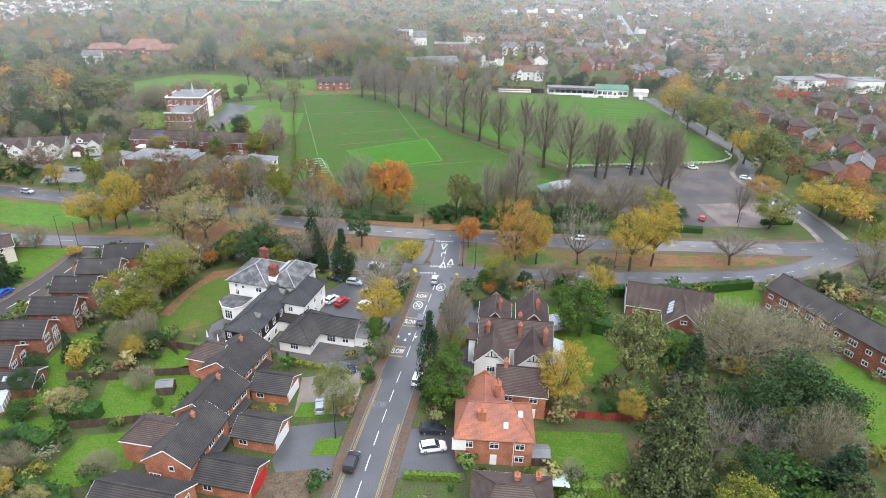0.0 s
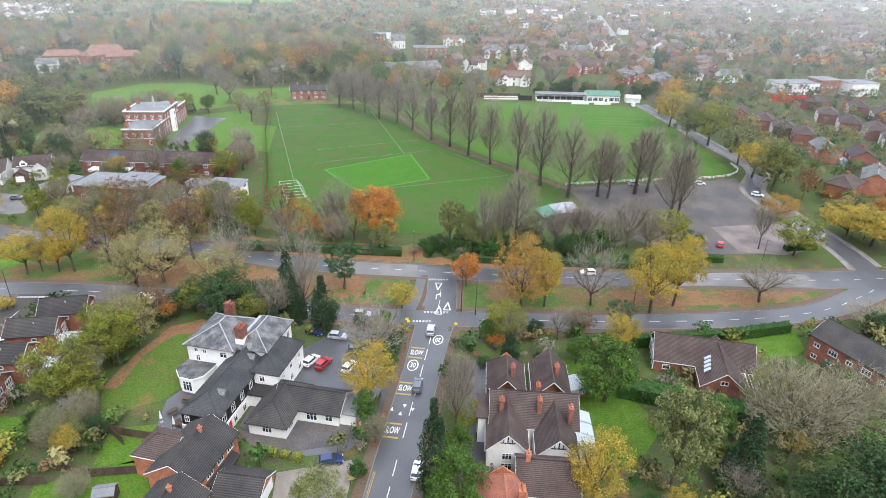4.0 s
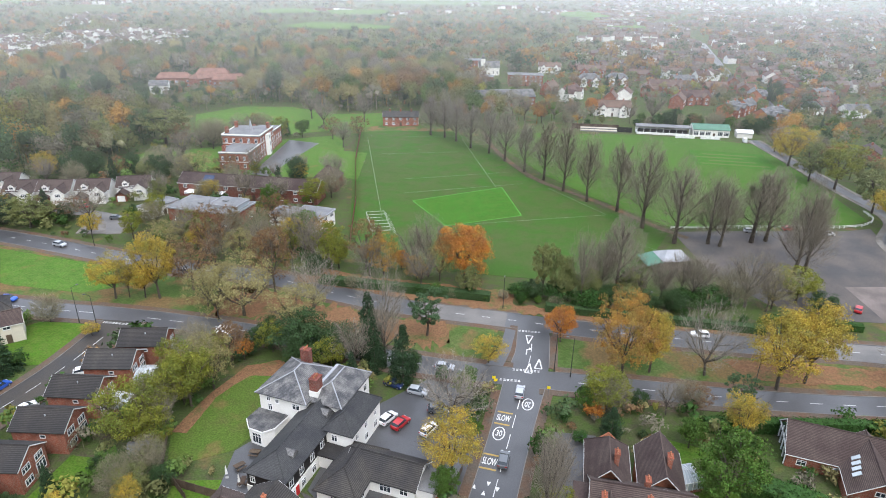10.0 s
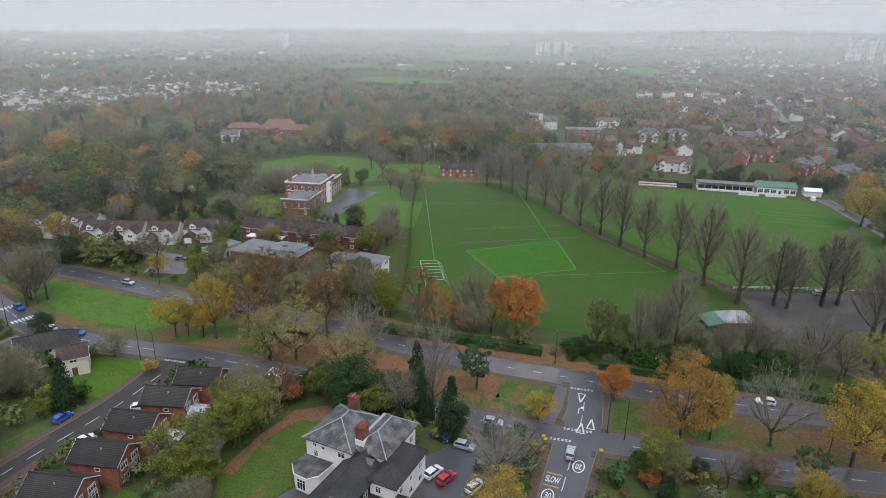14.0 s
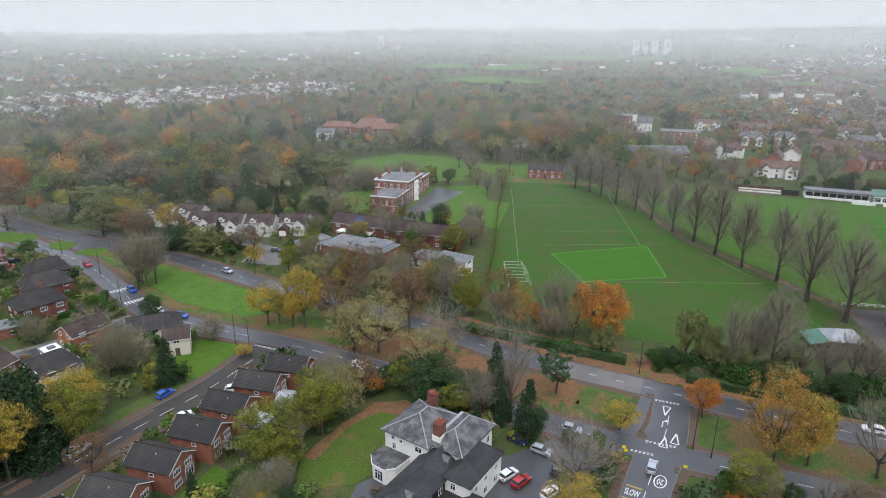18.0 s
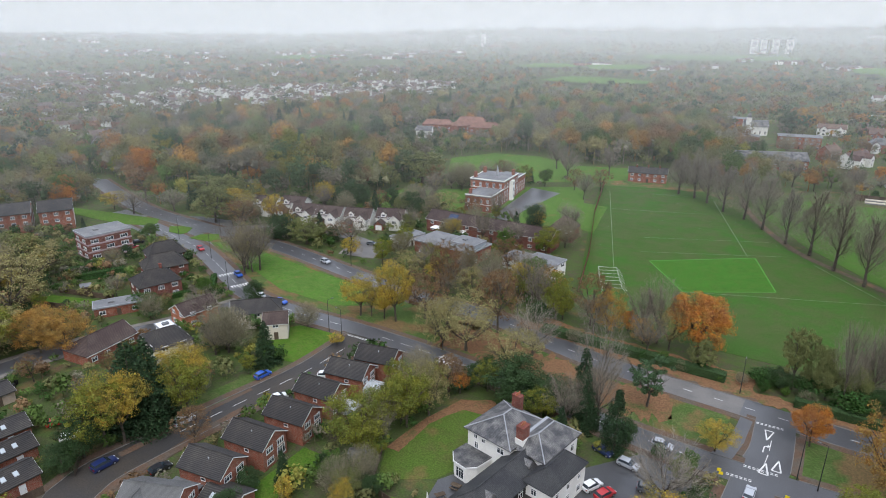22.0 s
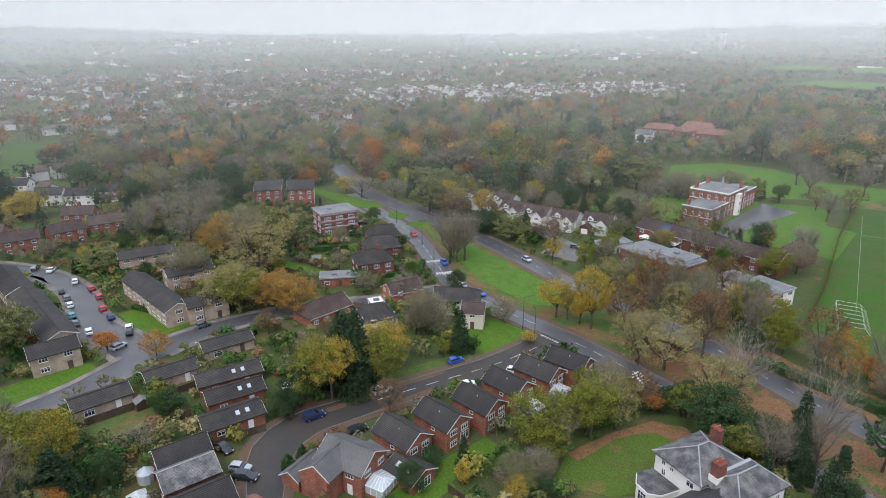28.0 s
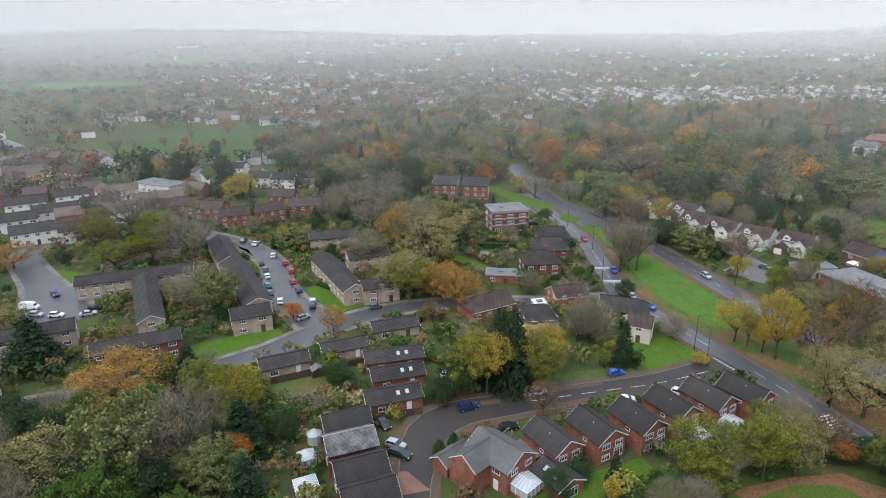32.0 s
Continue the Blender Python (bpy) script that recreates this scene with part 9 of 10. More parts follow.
def lamp_post(x, y, high=9.0, arm=1.2, turn=0):
    p = thing("street_lamp", pose(x, y, 0, 0, 0, turn), "tall dark steel street lamp by the kerb", "street lamp", "street lamps")
    part("pole", Shape().tube((0, 0, 0), (0, 0, 1.2), 0.13, 0.12, 8).tube((0, 0, 1.2), (0, 0, high), 0.085, 0.055, 8), M_metal_dark, p)
    part("arm", Shape().tube((0, 0, high), (arm, 0, high + 0.25), 0.05, 0.04, 6), M_metal_dark, p)
    part("lantern", Shape().box(arm - 0.1, -0.12, high + 0.18, arm + 0.5, 0.12, high + 0.34), M_metal, p)


for x, y, tr in ((-102.3, 117.0, 60), (-2.6, 139.4, -90), (9.2, 113.6, 180), (12.5, 112.0, 180), (-13.4, 46.5, 0), (50.5, 114.5, 90), (-148.5, 124.0, 60), (-128, 160.0, -60), (-176, 141.0, 60), (-190, 158, -60), (-95.5, 114, 180),
                 (-204.5, 150.0, 60), (-62, 151.5, -90), (32, 136.6, -90), (92, 136, -90), (-160.5, 52, 0), (-195, 34.6, -90)):
    lamp_post(x, y, 9.5, 1.2, tr)


def sign(x, y, turn, material, w=0.9, h=0.6, label="yellow road sign on a grey post"):
    s = thing("road_sign", pose(x, y, 0, 0, 0, turn), label, "sign", "road signs")
    part("post", Shape().tube((0, 0.05, 0), (0, 0.05, 2.6), 0.04, 0.04, 6), M_metal, s)
    part("plate", Shape().box(-w / 2, -0.02, 2.6 - h, w / 2, 0.02, 2.6), material, s)


for x, y, tr in ((-3.4, 106.3, 10), (7.6, 104.4, -10), (-3.0, 105.4, 10)):
    sign(x, y, tr, M_sign_y, 0.7, 0.6)
for x, y in ((118.5, 160), (121, 156), (116, 164), (112, 178)):
    sign(x, y, 30, M_white, 1.6, 1.2, "white notice board by the car park")

# fences
fence([(-60, 46.5), (-44.5, 49.5)])
fence([(-59, 63.5), (-52, 62.0), (-43, 63.0)])
fence([(-63, 74.5), (-57, 72.5), (-44, 70.0)])
fence([(-68, 60), (-58, 60.5)])
fence([(20.5, 54.0), (40, 53.2), (48, 53)], material=M_wood_red, label="red-stained timber panel fence at the end of a lawn")
fence([(-107.5, 35.0), (-105.5, 43.5)])
fence([(-122, 58), (-113, 56), (-105.5, 49)])
fence([(-61, 83), (-57.5, 75), (-50, 69)])
fence([(-121.0, 15), (-121.0, 34)])
fence([(-131.5, 14), (-131.5, 42)])
fence([(-178, 90), (-196, 85)])
fence([(-172, 101), (-192, 96)])
fence([(-86, 326), (-74, 268), (-60, 214), (-52, 176)], 2.2, M_brick_dark, "brick boundary wall panels along the playing field", 3.5)

# hedges
hedge(36, 98.5, 66, 102, 2.6, 2.0, "hedge", "tall clipped evergreen hedge by the road")
hedge(66, 102, 84, 106, 2.4, 1.8, "hedge", "tall clipped evergreen hedge by the road")
hedge(38.5, 84.0, 60, 76.0, 3.0, 4.0, "hedge", "tall broad green garden hedge")
hedge(-1.0, 38.2, 8.5, 38.0, 1.2, 1.0, "hedge_b", "clipped low hedge before a house")
hedge(19.5, 36.0, 33, 36.3, 2.2, 2.0, "hedge_b", "ragged green hedge at a lawn end")
hedge(-162.5, 103.5, -153.5, 119.5, 1.6, 1.6, "hedge", "clipped hedge before the dark brick house")
hedge(-152.5, 121.0, -160, 128.5, 1.8, 1.6, "hedge", "curving clipped hedge at the junction")
hedge(-197, 104, -190, 117, 2.2, 2.0, "hedge", "clipped dark hedge beside the flats")
hedge(-205, 105, -198, 117, 2.4, 2.0, "hedge", "clipped dark hedge beside the flats")
hedge(-64.2, 50.2, -56, 49.4, 2.8, 3.0, "hedge", "broad clipped hedge between gardens")
hedge(-68, 44.2, -60.3, 41.6, 2.6, 2.8, "hedge", "broad clipped hedge between gardens")
hedge(-60, 34, -50, 29, 2.4, 2.4, "hedge", "dark clipped hedge between gardens")
for i in range(4):
    hedge(-27.5 + i * 2.2, 67.8 - i * 0.55, -25.9 + i * 2.2, 67.4 - i * 0.55, 1.1, 1.4, "lime", "clipped yellow-green box bush")
hedge(62, 142.5, 84, 141.5, 1.8, 2.0, "hedge", "dark hedge along the main road")
hedge(-52, 146.4, -6, 143.4, 2.2, 2.6, "dark", "dark ragged hedge along the playing field")
hedge(8, 140.2, 60, 136.6, 2.0, 2.2, "dark", "dark ragged hedge along the main road")
hedge(-122, 35.5, -108.5, 33.0, 1.6, 1.5, "hedge", "clipped green hedge between gardens")
hedge(-187, 40.2, -178, 44.6, 1.2, 1.2, "hedge", "clipped low hedge before a house")
hedge(106, 149.5, 116, 150.5, 1.6, 1.8, "hedge", "clipped hedge by the car park entrance")

# garden clutter of the near gardens and the inn
for i, (x, y) in enumerate(((-43.6, 80.6), (-41.8, 78.4), (-44.8, 77.2), (-40.4, 75.6), (-42.8, 74.0))):
    pt = thing("picnic_table", pose(x, y, 0.055, 0, 0, 25 * i), "dark wooden picnic table on the inn terrace", "table", "picnic tables")
    part("tabletop", Shape().box(-0.9, -0.4, 0.7, 0.9, 0.4, 0.76), M_wood, pt)
    for sy in (-1, 1):
        part("bench", Shape().box(-0.9, sy * 0.75 - 0.14, 0.42, 0.9, sy * 0.75 + 0.14, 0.47), M_wood, pt)
    for sx in (-0.6, 0.6):
        part("leg", Shape().tube((sx, -0.7, 0), (sx, 0.25, 0.7), 0.05, 0.05, 4).tube((sx, 0.7, 0), (sx, -0.25, 0.7), 0.05, 0.05, 4).box(sx - 0.04, -0.8, 0.34, sx + 0.04, 0.8, 0.42), M_wood, pt)
for x, y in ((-46.0, 74.8), (-43.2, 73.4), (-38.9, 76.9)):
    um = thing("parasol", pose(x, y, 0.055), "furled cream parasol on the inn terrace", "parasol", "furled parasols")
    part("base", Shape().tube((0, 0, 0), (0, 0, 0.12), 0.3, 0.28, 10), M_slab, um)
    part("pole", Shape().tube((0, 0, 0.1), (0, 0, 2.6), 0.03, 0.03, 6), M_wood, um)
    part("canopy", Shape().tube((0, 0, 0.9), (0, 0, 2.5), 0.24, 0.05, 8), M_render_w, um)
sk = thing("skip", pose(-9.4, 73.2, 0, 0, 0, -10), "orange skip heaped with rubble", "skip")
part("body", Shape().add([(-1.2, -0.8, 0.05), (1.2, -0.8, 0.05), (1.2, 0.8, 0.05), (-1.2, 0.8, 0.05), (-1.8, -0.9, 1.2), (1.8, -0.9, 1.2), (1.8, 0.9, 1.2), (-1.8, 0.9, 1.2)],
                         [(3, 2, 1, 0), (0, 1, 5, 4), (1, 2, 6, 5), (2, 3, 7, 6), (3, 0, 4, 7)]), mat("orange_skip_paint", (0.5, 0.2, 0.06), rough=0.7, var=0.3), sk)
rb = Shape()
for i in range(40):
    a, b = R.uniform(-1.6, 1.5), R.uniform(-0.75, 0.6)
    rb.box(a, b, 0.9, a + R.uniform(.15, .5), b + R.uniform(.15, .4), 1.1 + R.uniform(0, .4), 0.03)
part("rubble", rb, M_render_w, sk)
for x, y, p in ((-87.9, 71.2, M_metal_dark), (-89.3, 66.0, M_dark), (-88.6, 65.2, M_dark), (-88.2, 87.0, M_metal_dark), (-146.5, 59.5, M_metal_dark), (-147.5, 60.5, M_dark), (-131, 9, M_solar)):
    bn = thing("wheelie_bin", pose(x, y, 0.03, 0, 0, 40), "dark plastic wheelie bin by the kerb", "bin", "wheelie bins")
    part("body", Shape().add([(-.25, -.28, .06), (.25, -.28, .06), (.25, .28, .06), (-.25, .28, .06), (-.3, -.36, 1.0), (.3, -.36, 1.0), (.3, .36, 1.0), (-.3, .36, 1.0)],
                             [(3, 2, 1, 0), (0, 1, 5, 4), (1, 2, 6, 5), (2, 3, 7, 6), (3, 0, 4, 7), (4, 5, 6, 7)]), p, bn)
    part("lid", Shape().box(-.33, -.4, 1.0, .33, .38, 1.07, .03), p, bn)
for x, y, tr, w, d in ((-47.5, 57.5, 10, 3, 2.4), (-62.5, 78, 30, 4.5, 3.5), (-179, 6, 75, 3, 2), (-131, 27, 5, 2.2, 3), (-128, 30, 5, 2.4, 2), (21, 43, 0, 4, 3), (-186, 101, 60, 3, 2.5)):
    sd = thing("garden_shed", pose(x, y, 0, 0, 0, tr), "small weathered timber garden shed", "shed", "garden sheds")
    wall_block(sd, w, d, 1.9, 0.6, M_wood)
    gable_roof(sd, w, d, 1.9, 0.6, M_felt, over=0.12, trim=False)
    part("door", Shape().box(-0.4, -d / 2 - 0.04, 0.05, 0.4, -d / 2, 1.75), M_wood, sd)

def clear(x, y):
    return not taken(x, y, 1.5) and not in_other_road(x, y, "", 1.5)


for k, x, y, h, half in (("evergreen", -66.5, 39.0, 6.5, 3.4), ("evergreen", -72.5, 55.5, 6.0, 3.2), ("mossy", -48.6, 36.0, 5.5, 3.4), ("shrub_dark", -69.5, 48.5, 4.4, 2.8), ("mossy", -63.0, 37.0, 5.0, 3.2), ("evergreen", -75.0, 62.0, 5.0, 2.6), ("conifer", -71.0, 66.5, 7.5, 1.8),
                         ("mossy", -52.5, 58.2, 4.6, 3.2), ("shrub", -47.3, 53.2, 2.4, 1.3), ("holm", -59.5, 69.5, 6.0, 3.2), ("green", -64.0, 71.5, 6.0, 2.8), ("evergreen", -55.5, 71.8, 4.5, 2.6)):
    tree(k, x, y, h, half)
for k, x, y, h, half in (("holm", 12.5, 146.5, 13.5, 3.6), ("holm", 19.0, 146.0, 10.5, 3.2), ("evergreen", 24.0, 144.5, 7.0, 4.0), ("evergreen", 33.0, 143.5, 6.0, 4.2), ("bare", 22.5, 149.0, 17.5, 4.6), ("green", 31.0, 150.5, 10.0, 3.6), ("evergreen", 5.0, 146.5, 5.5, 3.6), ("fading", 66.0, 150.0, 12.0, 5.0),
                         ("evergreen", 40.0, 145.0, 6.5, 4.0), ("evergreen", 78.0, 149.5, 6.0, 4.0), ("bare", 43.5, 152.0, 15.0, 4.4), ("evergreen", -55.5, 152.5, 6.0, 3.8), ("limeleaf", -52.0, 155.0, 10.5, 4.2), ("fading", -20.5, 152.5, 14.5, 5.0), ("gold", -36.5, 154.0, 12.5, 4.6), ("gold", -27.0, 152.5, 7.5, 3.4)):
    tree(k, x, y, h, half)
# belts of trees beside the inn lawn and along the near road
for i, (x, y, k, h) in enumerate((
        (-58.5, 73, "mossy", 8), (-62.5, 79, "limeleaf", 9), (-63.0, 84, "evergreen", 6), (-65.5, 88, "mossy", 10), (-62.5, 92, "limeleaf", 11), (-66, 96, "rust", 9), (-62.0, 99, "evergreen", 7), (-64.5, 103, "mossy", 11),
        (-60.0, 107, "rust", 9), (-56.5, 110.5, "evergreen", 7), (-52.5, 112, "limeleaf", 8), (-68, 108, "bare", 10), (-70, 92, "green", 6), (-68.5, 84, "green", 6), (-66.0, 72, "evergreen", 5), (-70.5, 102, "limeleaf", 8),
        (-47, 112.5, "evergreen", 8), (-42.5, 110.5, "evergreen", 9), (-37.5, 109.5, "evergreen", 8.5), (-33, 108.0, "bare", 12), (-29, 109.5, "conifer", 13), (-20.5, 108.3, "evergreen", 6), (-14, 107.0, "shrub_dark", 3.5), (-8.5, 105.2, "green", 5),
        (-9.5, 101, "olive", 6), (-6.8, 96, "shrub_dark", 4), (-6.2, 90, "green", 5), (-7.6, 70, "mossy", 6), (-9.8, 62, "shrub_dark", 3.5), (-50, 121, "fading", 14), 
        (-76, 129, "fading", 12), (7.5, 78, "bare", 9), (8.2, 84, "bare", 8), (8.5, 72, "limeleaf", 7), (6.6, 66, "green", 7), (10.5, 97, "shrub_dark", 3), (15, 101, "green", 6), (20, 102.5, "bare", 8),
        (25, 103, "evergreen", 5), (30, 102, "bare", 8), (34, 104, "mossy", 7), (-85, 152, "bare", 11), (-78, 155, "fading", 12), (-70, 158, "rust", 11), (-64, 163, "limeleaf", 10), (-94, 160, "yellow", 9), (-104, 160, "fading", 11), (-58, 158, "bare", 13),
        (-50, 156, "limeleaf", 9), (-40, 152, "bare", 12), (-25, 147, "bare", 12), (-12, 146, "olive", 8), (14, 146, "olive", 9), (22, 150, "bare", 13), (30, 148, "olive", 9), (38, 150, "bare", 12), (47, 152, "bare", 14), (56, 150, "mossy", 11), (64, 148, "bare", 12))):
    tree(k, x, y, h)
for i in range(26):
    a = i / 25
    tree(("shrub_dark", "shrub", "shrub_bare")[i % 3], -52 + 112 * a, 145.2 - 6.0 * a + (i % 2) * 1.4, 2.2 + (i * 7 % 5) * 0.4)

# round the mansion and the school
for k, x, y, h in (("bare", -150, 256, 14), ("bare", -136, 288, 16), ("mossy", -146, 276, 15), ("rust", -96, 306, 12), ("bare", -86, 290, 14), ("pale", -82, 252, 8), ("mossy", -92, 244, 9), ("bare", -74, 236, 12), ("mossy", -70, 216, 12), ("olive", -140, 238, 9), ("mossy", -150, 236, 12),
                   ("evergreen", -160, 232, 10), ("evergreen", -172, 226, 10), ("evergreen", -184, 222, 9), ("mossy", -134, 226, 10), ("limeleaf", -108, 236, 7), ("bare", -86, 204, 12), ("mossy", -112, 202, 10), ("olive", -130, 200, 9), ("evergreen", -138, 180, 6), ("evergreen", -150, 178, 7), ("mossy", -160, 176, 9),
                   ("evergreen", -172, 180, 8), ("olive", -182, 184, 8), ("mossy", -196, 180, 10), ("bare", -104, 172, 11), ("rust", -92, 176, 10), ("mossy", -80, 172, 11), ("bare", -70, 176, 12), ("gold", -60, 172, 9), ("mossy", -118, 176, 10), ("bare", -108, 330, 17), ("bare", -90, 350, 17), ("bare", -122, 352, 18), ("rust", -84, 312, 12)):
    if clear(x, y):
        tree(k, x, y, h)
# behind the pavilion and in the town
for k, x, y, h in (("evergreen", 84, 372, 10), ("evergreen", 90, 378, 11), ("bare", 76, 374, 21), ("evergreen", 126, 364, 9), ("evergreen", 133, 366, 9), ("evergreen", 140, 371, 10), ("orange", 43, 394, 12), ("russet_tree", 7, 600, 22), ("russet_tree", 87, 680, 22),
                   ("evergreen", -7, 585, 20), ("pine", 4, 560, 20), ("evergreen", 179, 473, 16), ("conifer", 176, 478, 17), ("olive", 100, 372, 9), ("mossy", 112, 372, 11), ("bare", 30, 372, 14), ("mossy", 20, 380, 15), ("rust", 12, 366, 14), ("bare", 2, 372, 16),
                   ("bare", 64, 376, 13), ("olive", 70, 410, 9), ("green", 84, 420, 8), ("conifer", 62, 480, 14), ("cypress", 72, 500, 12), ("olive", 90, 540, 11), ("bare", 118, 476, 13), ("mossy", 140, 465, 12), ("olive", 134, 545, 13), ("bare", 20, 420, 16), ("bare", 8, 450, 17),
                   ("mossy", -5, 470, 15), ("evergreen", -20, 460, 12), ("bare", -25, 445, 17), ("rust", 40, 485, 12), ("limeleaf", 110, 545, 15), ("gold", 100, 600, 18), ("olive", 150, 372, 8), ("mossy", 152, 380, 10), ("limeleaf", 158, 376, 10), ("evergreen", 170, 400, 9), ("olive", 184, 420, 9)):
    if k == "russet_tree":
        k = "gold"
    tree(k, x, y, h)

# shrubs behind the pavilion
for i in range(22):
    tree(("shrub_dark", "shrub", "shrub_bare", "shrub_dark")[i % 4], 66 + 4.1 * i, 367.5 + (i * 5 % 7) * 1.4, 5.0 + (i * 3 % 5) * 0.9)
for k, x, y, h in (("evergreen", 132, 361, 8), ("evergreen", 139, 363, 8), ("conifer", 87, 367, 12), ("mossy", 108, 366, 10), ("rust", 98, 368, 8), ("olive", 46, 366, 7), ("shrub_dark", 38, 362, 5), ("mossy", 26, 364, 9)):
    tree(k, x, y, h)

tree("cypress", -90.7, 41.0, 4.2, 1.3)
tree("cypress", -91.4, 44.3, 4.4, 1.4)

# ---- woods and far suburbs ----


def dome_ball(m=8):
    """A small ball of five rings, for the thick inner part of a crown."""
    v = [(0, 0, 1)]
    for th in (0.65, 1.25, 1.9, 2.5):
        v += [(math.sin(th) * math.cos(6.2832 * i / m), math.sin(th) * math.sin(6.2832 * i / m), math.cos(th)) for i in range(m)]
    f = [(0, 1 + i, 1 + (i + 1) % m) for i in range(m)]
    for k in range(3):
        for i in range(m):
            a, b, c, d = 1 + k * m + i, 1 + k * m + (i + 1) % m, 1 + (k + 1) * m + i, 1 + (k + 1) * m + (i + 1) % m
            f += [(a, c, d), (a, d, b)]
    return np.array(v), np.array(f)


def clump_wood(name, spots, leaf, label, per=150, size=0.055, wide=0.40, seed=3, core=False):
    """Many trees in one mesh: each a ragged crown of small sprays on a thin trunk; conifers taper to a point."""
    g = np.random.default_rng(len(spots) + seed)
    vs = []
    bare = leaf.startswith(("twig", "brush"))
    thin = 0.35 if bare else 0.8
    fir = leaf == "conifer" and core
    ball, ball_f, cv = *dome_ball(), []
    tone, core_tone = [], []
    for x, y, h in spots:
        h *= g.uniform(0.78, 1.22)
        own = g.uniform(0.74, 1.38)
        r = h * wide * g.uniform(0.75, 1.2)
        n = 16 if core else 8
        az = g.uniform(0, 6.28, n)
        out = r * 0.74 * np.sqrt(g.uniform(0.03, 1, n))
        lump = np.stack([np.cos(az) * out, np.sin(az) * out, h * 0.76 - (out / r) ** 2 * h * 0.46 + g.normal(size=n) * h * 0.05], 1)
        big = r * (g.uniform(0.26, 0.48, n) if core else g.uniform(0.35, 0.6, n))
        k = g.integers(0, n, per)
        d = g.normal(size=(per, 3))
        d /= np.linalg.norm(d, axis=1)[:, None]
        d[:, 2] = np.abs(d[:, 2]) * np.where(g.uniform(size=per) < 0.3, -1, 1)
        p = lump[k] + d * (big[k] * g.uniform(0.2, 1.2, per) ** 0.7)[:, None]
        if fir:
            t = g.uniform(0, 1, per) ** 1.5
            p = np.stack([d[:, 0] * r * 0.62 * (1 - t), d[:, 1] * r * 0.62 * (1 - t), h * (0.08 + 0.98 * t)], 1)
        p[:, 2] = np.clip(p[:, 2], 0.05 * h, None)
        v = leaf_tris(p, h * size * (1.2 if bare else 1.0), d * 0.8 + (p - np.array([0, 0, h * 0.4])) / h * 0.8, thin, 0.36)
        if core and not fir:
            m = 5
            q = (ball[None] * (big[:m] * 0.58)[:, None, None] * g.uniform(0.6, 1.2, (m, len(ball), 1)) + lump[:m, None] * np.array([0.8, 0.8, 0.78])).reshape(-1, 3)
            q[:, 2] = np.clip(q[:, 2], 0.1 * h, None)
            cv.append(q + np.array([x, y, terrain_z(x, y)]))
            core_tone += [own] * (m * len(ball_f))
        tr = np.array([[-.02 * h, 0, 0], [.02 * h, 0, 0], [0, 0, .7 * h], [0, -.02 * h, 0], [0, .02 * h, 0], [0, 0, .7 * h]])
        vs.append(np.concatenate([v, tr]) + np.array([x, y, terrain_z(x, y)]))
        tone += [own] * (len(vs[-1]) // 3)
    if vs:
        me = tri_mesh(name, np.concatenate(vs), M_woodland[leaf])
        me.attributes.new("tree_tone", "FLOAT", "FACE").data.foreach_set("value", tone)
        tagged(new(name, me), label, "trees", "", "stuff")
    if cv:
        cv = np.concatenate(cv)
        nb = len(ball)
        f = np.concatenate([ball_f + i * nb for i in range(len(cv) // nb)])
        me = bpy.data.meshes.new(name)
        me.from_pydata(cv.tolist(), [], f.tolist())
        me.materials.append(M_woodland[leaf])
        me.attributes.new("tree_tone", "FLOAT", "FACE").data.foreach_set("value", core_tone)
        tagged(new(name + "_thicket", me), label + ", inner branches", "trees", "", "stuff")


def inside(poly, x, y):
    c = False
    for (xa, ya), (xb, yb) in zip(poly, poly[1:] + poly[:1]):
        if (ya > y) != (yb > y) and x < (xb - xa) * (y - ya) / (yb - ya) + xa:
            c = not c
    return c


def scatter(poly, spacing, h0, h1, seed):
    r = random.Random(seed)
    xs, ys = [p[0] for p in poly], [p[1] for p in poly]
    out = []
    y = min(ys)
    while y < max(ys):
        x = min(xs)
        while x < max(xs):
            a, b = x + r.uniform(-.5, .5) * spacing, y + r.uniform(-.5, .5) * spacing
            if inside(poly, a, b):
                out.append((a, b, r.uniform(h0, h1)))
            x += spacing
        y += spacing
    r.shuffle(out)
    return out


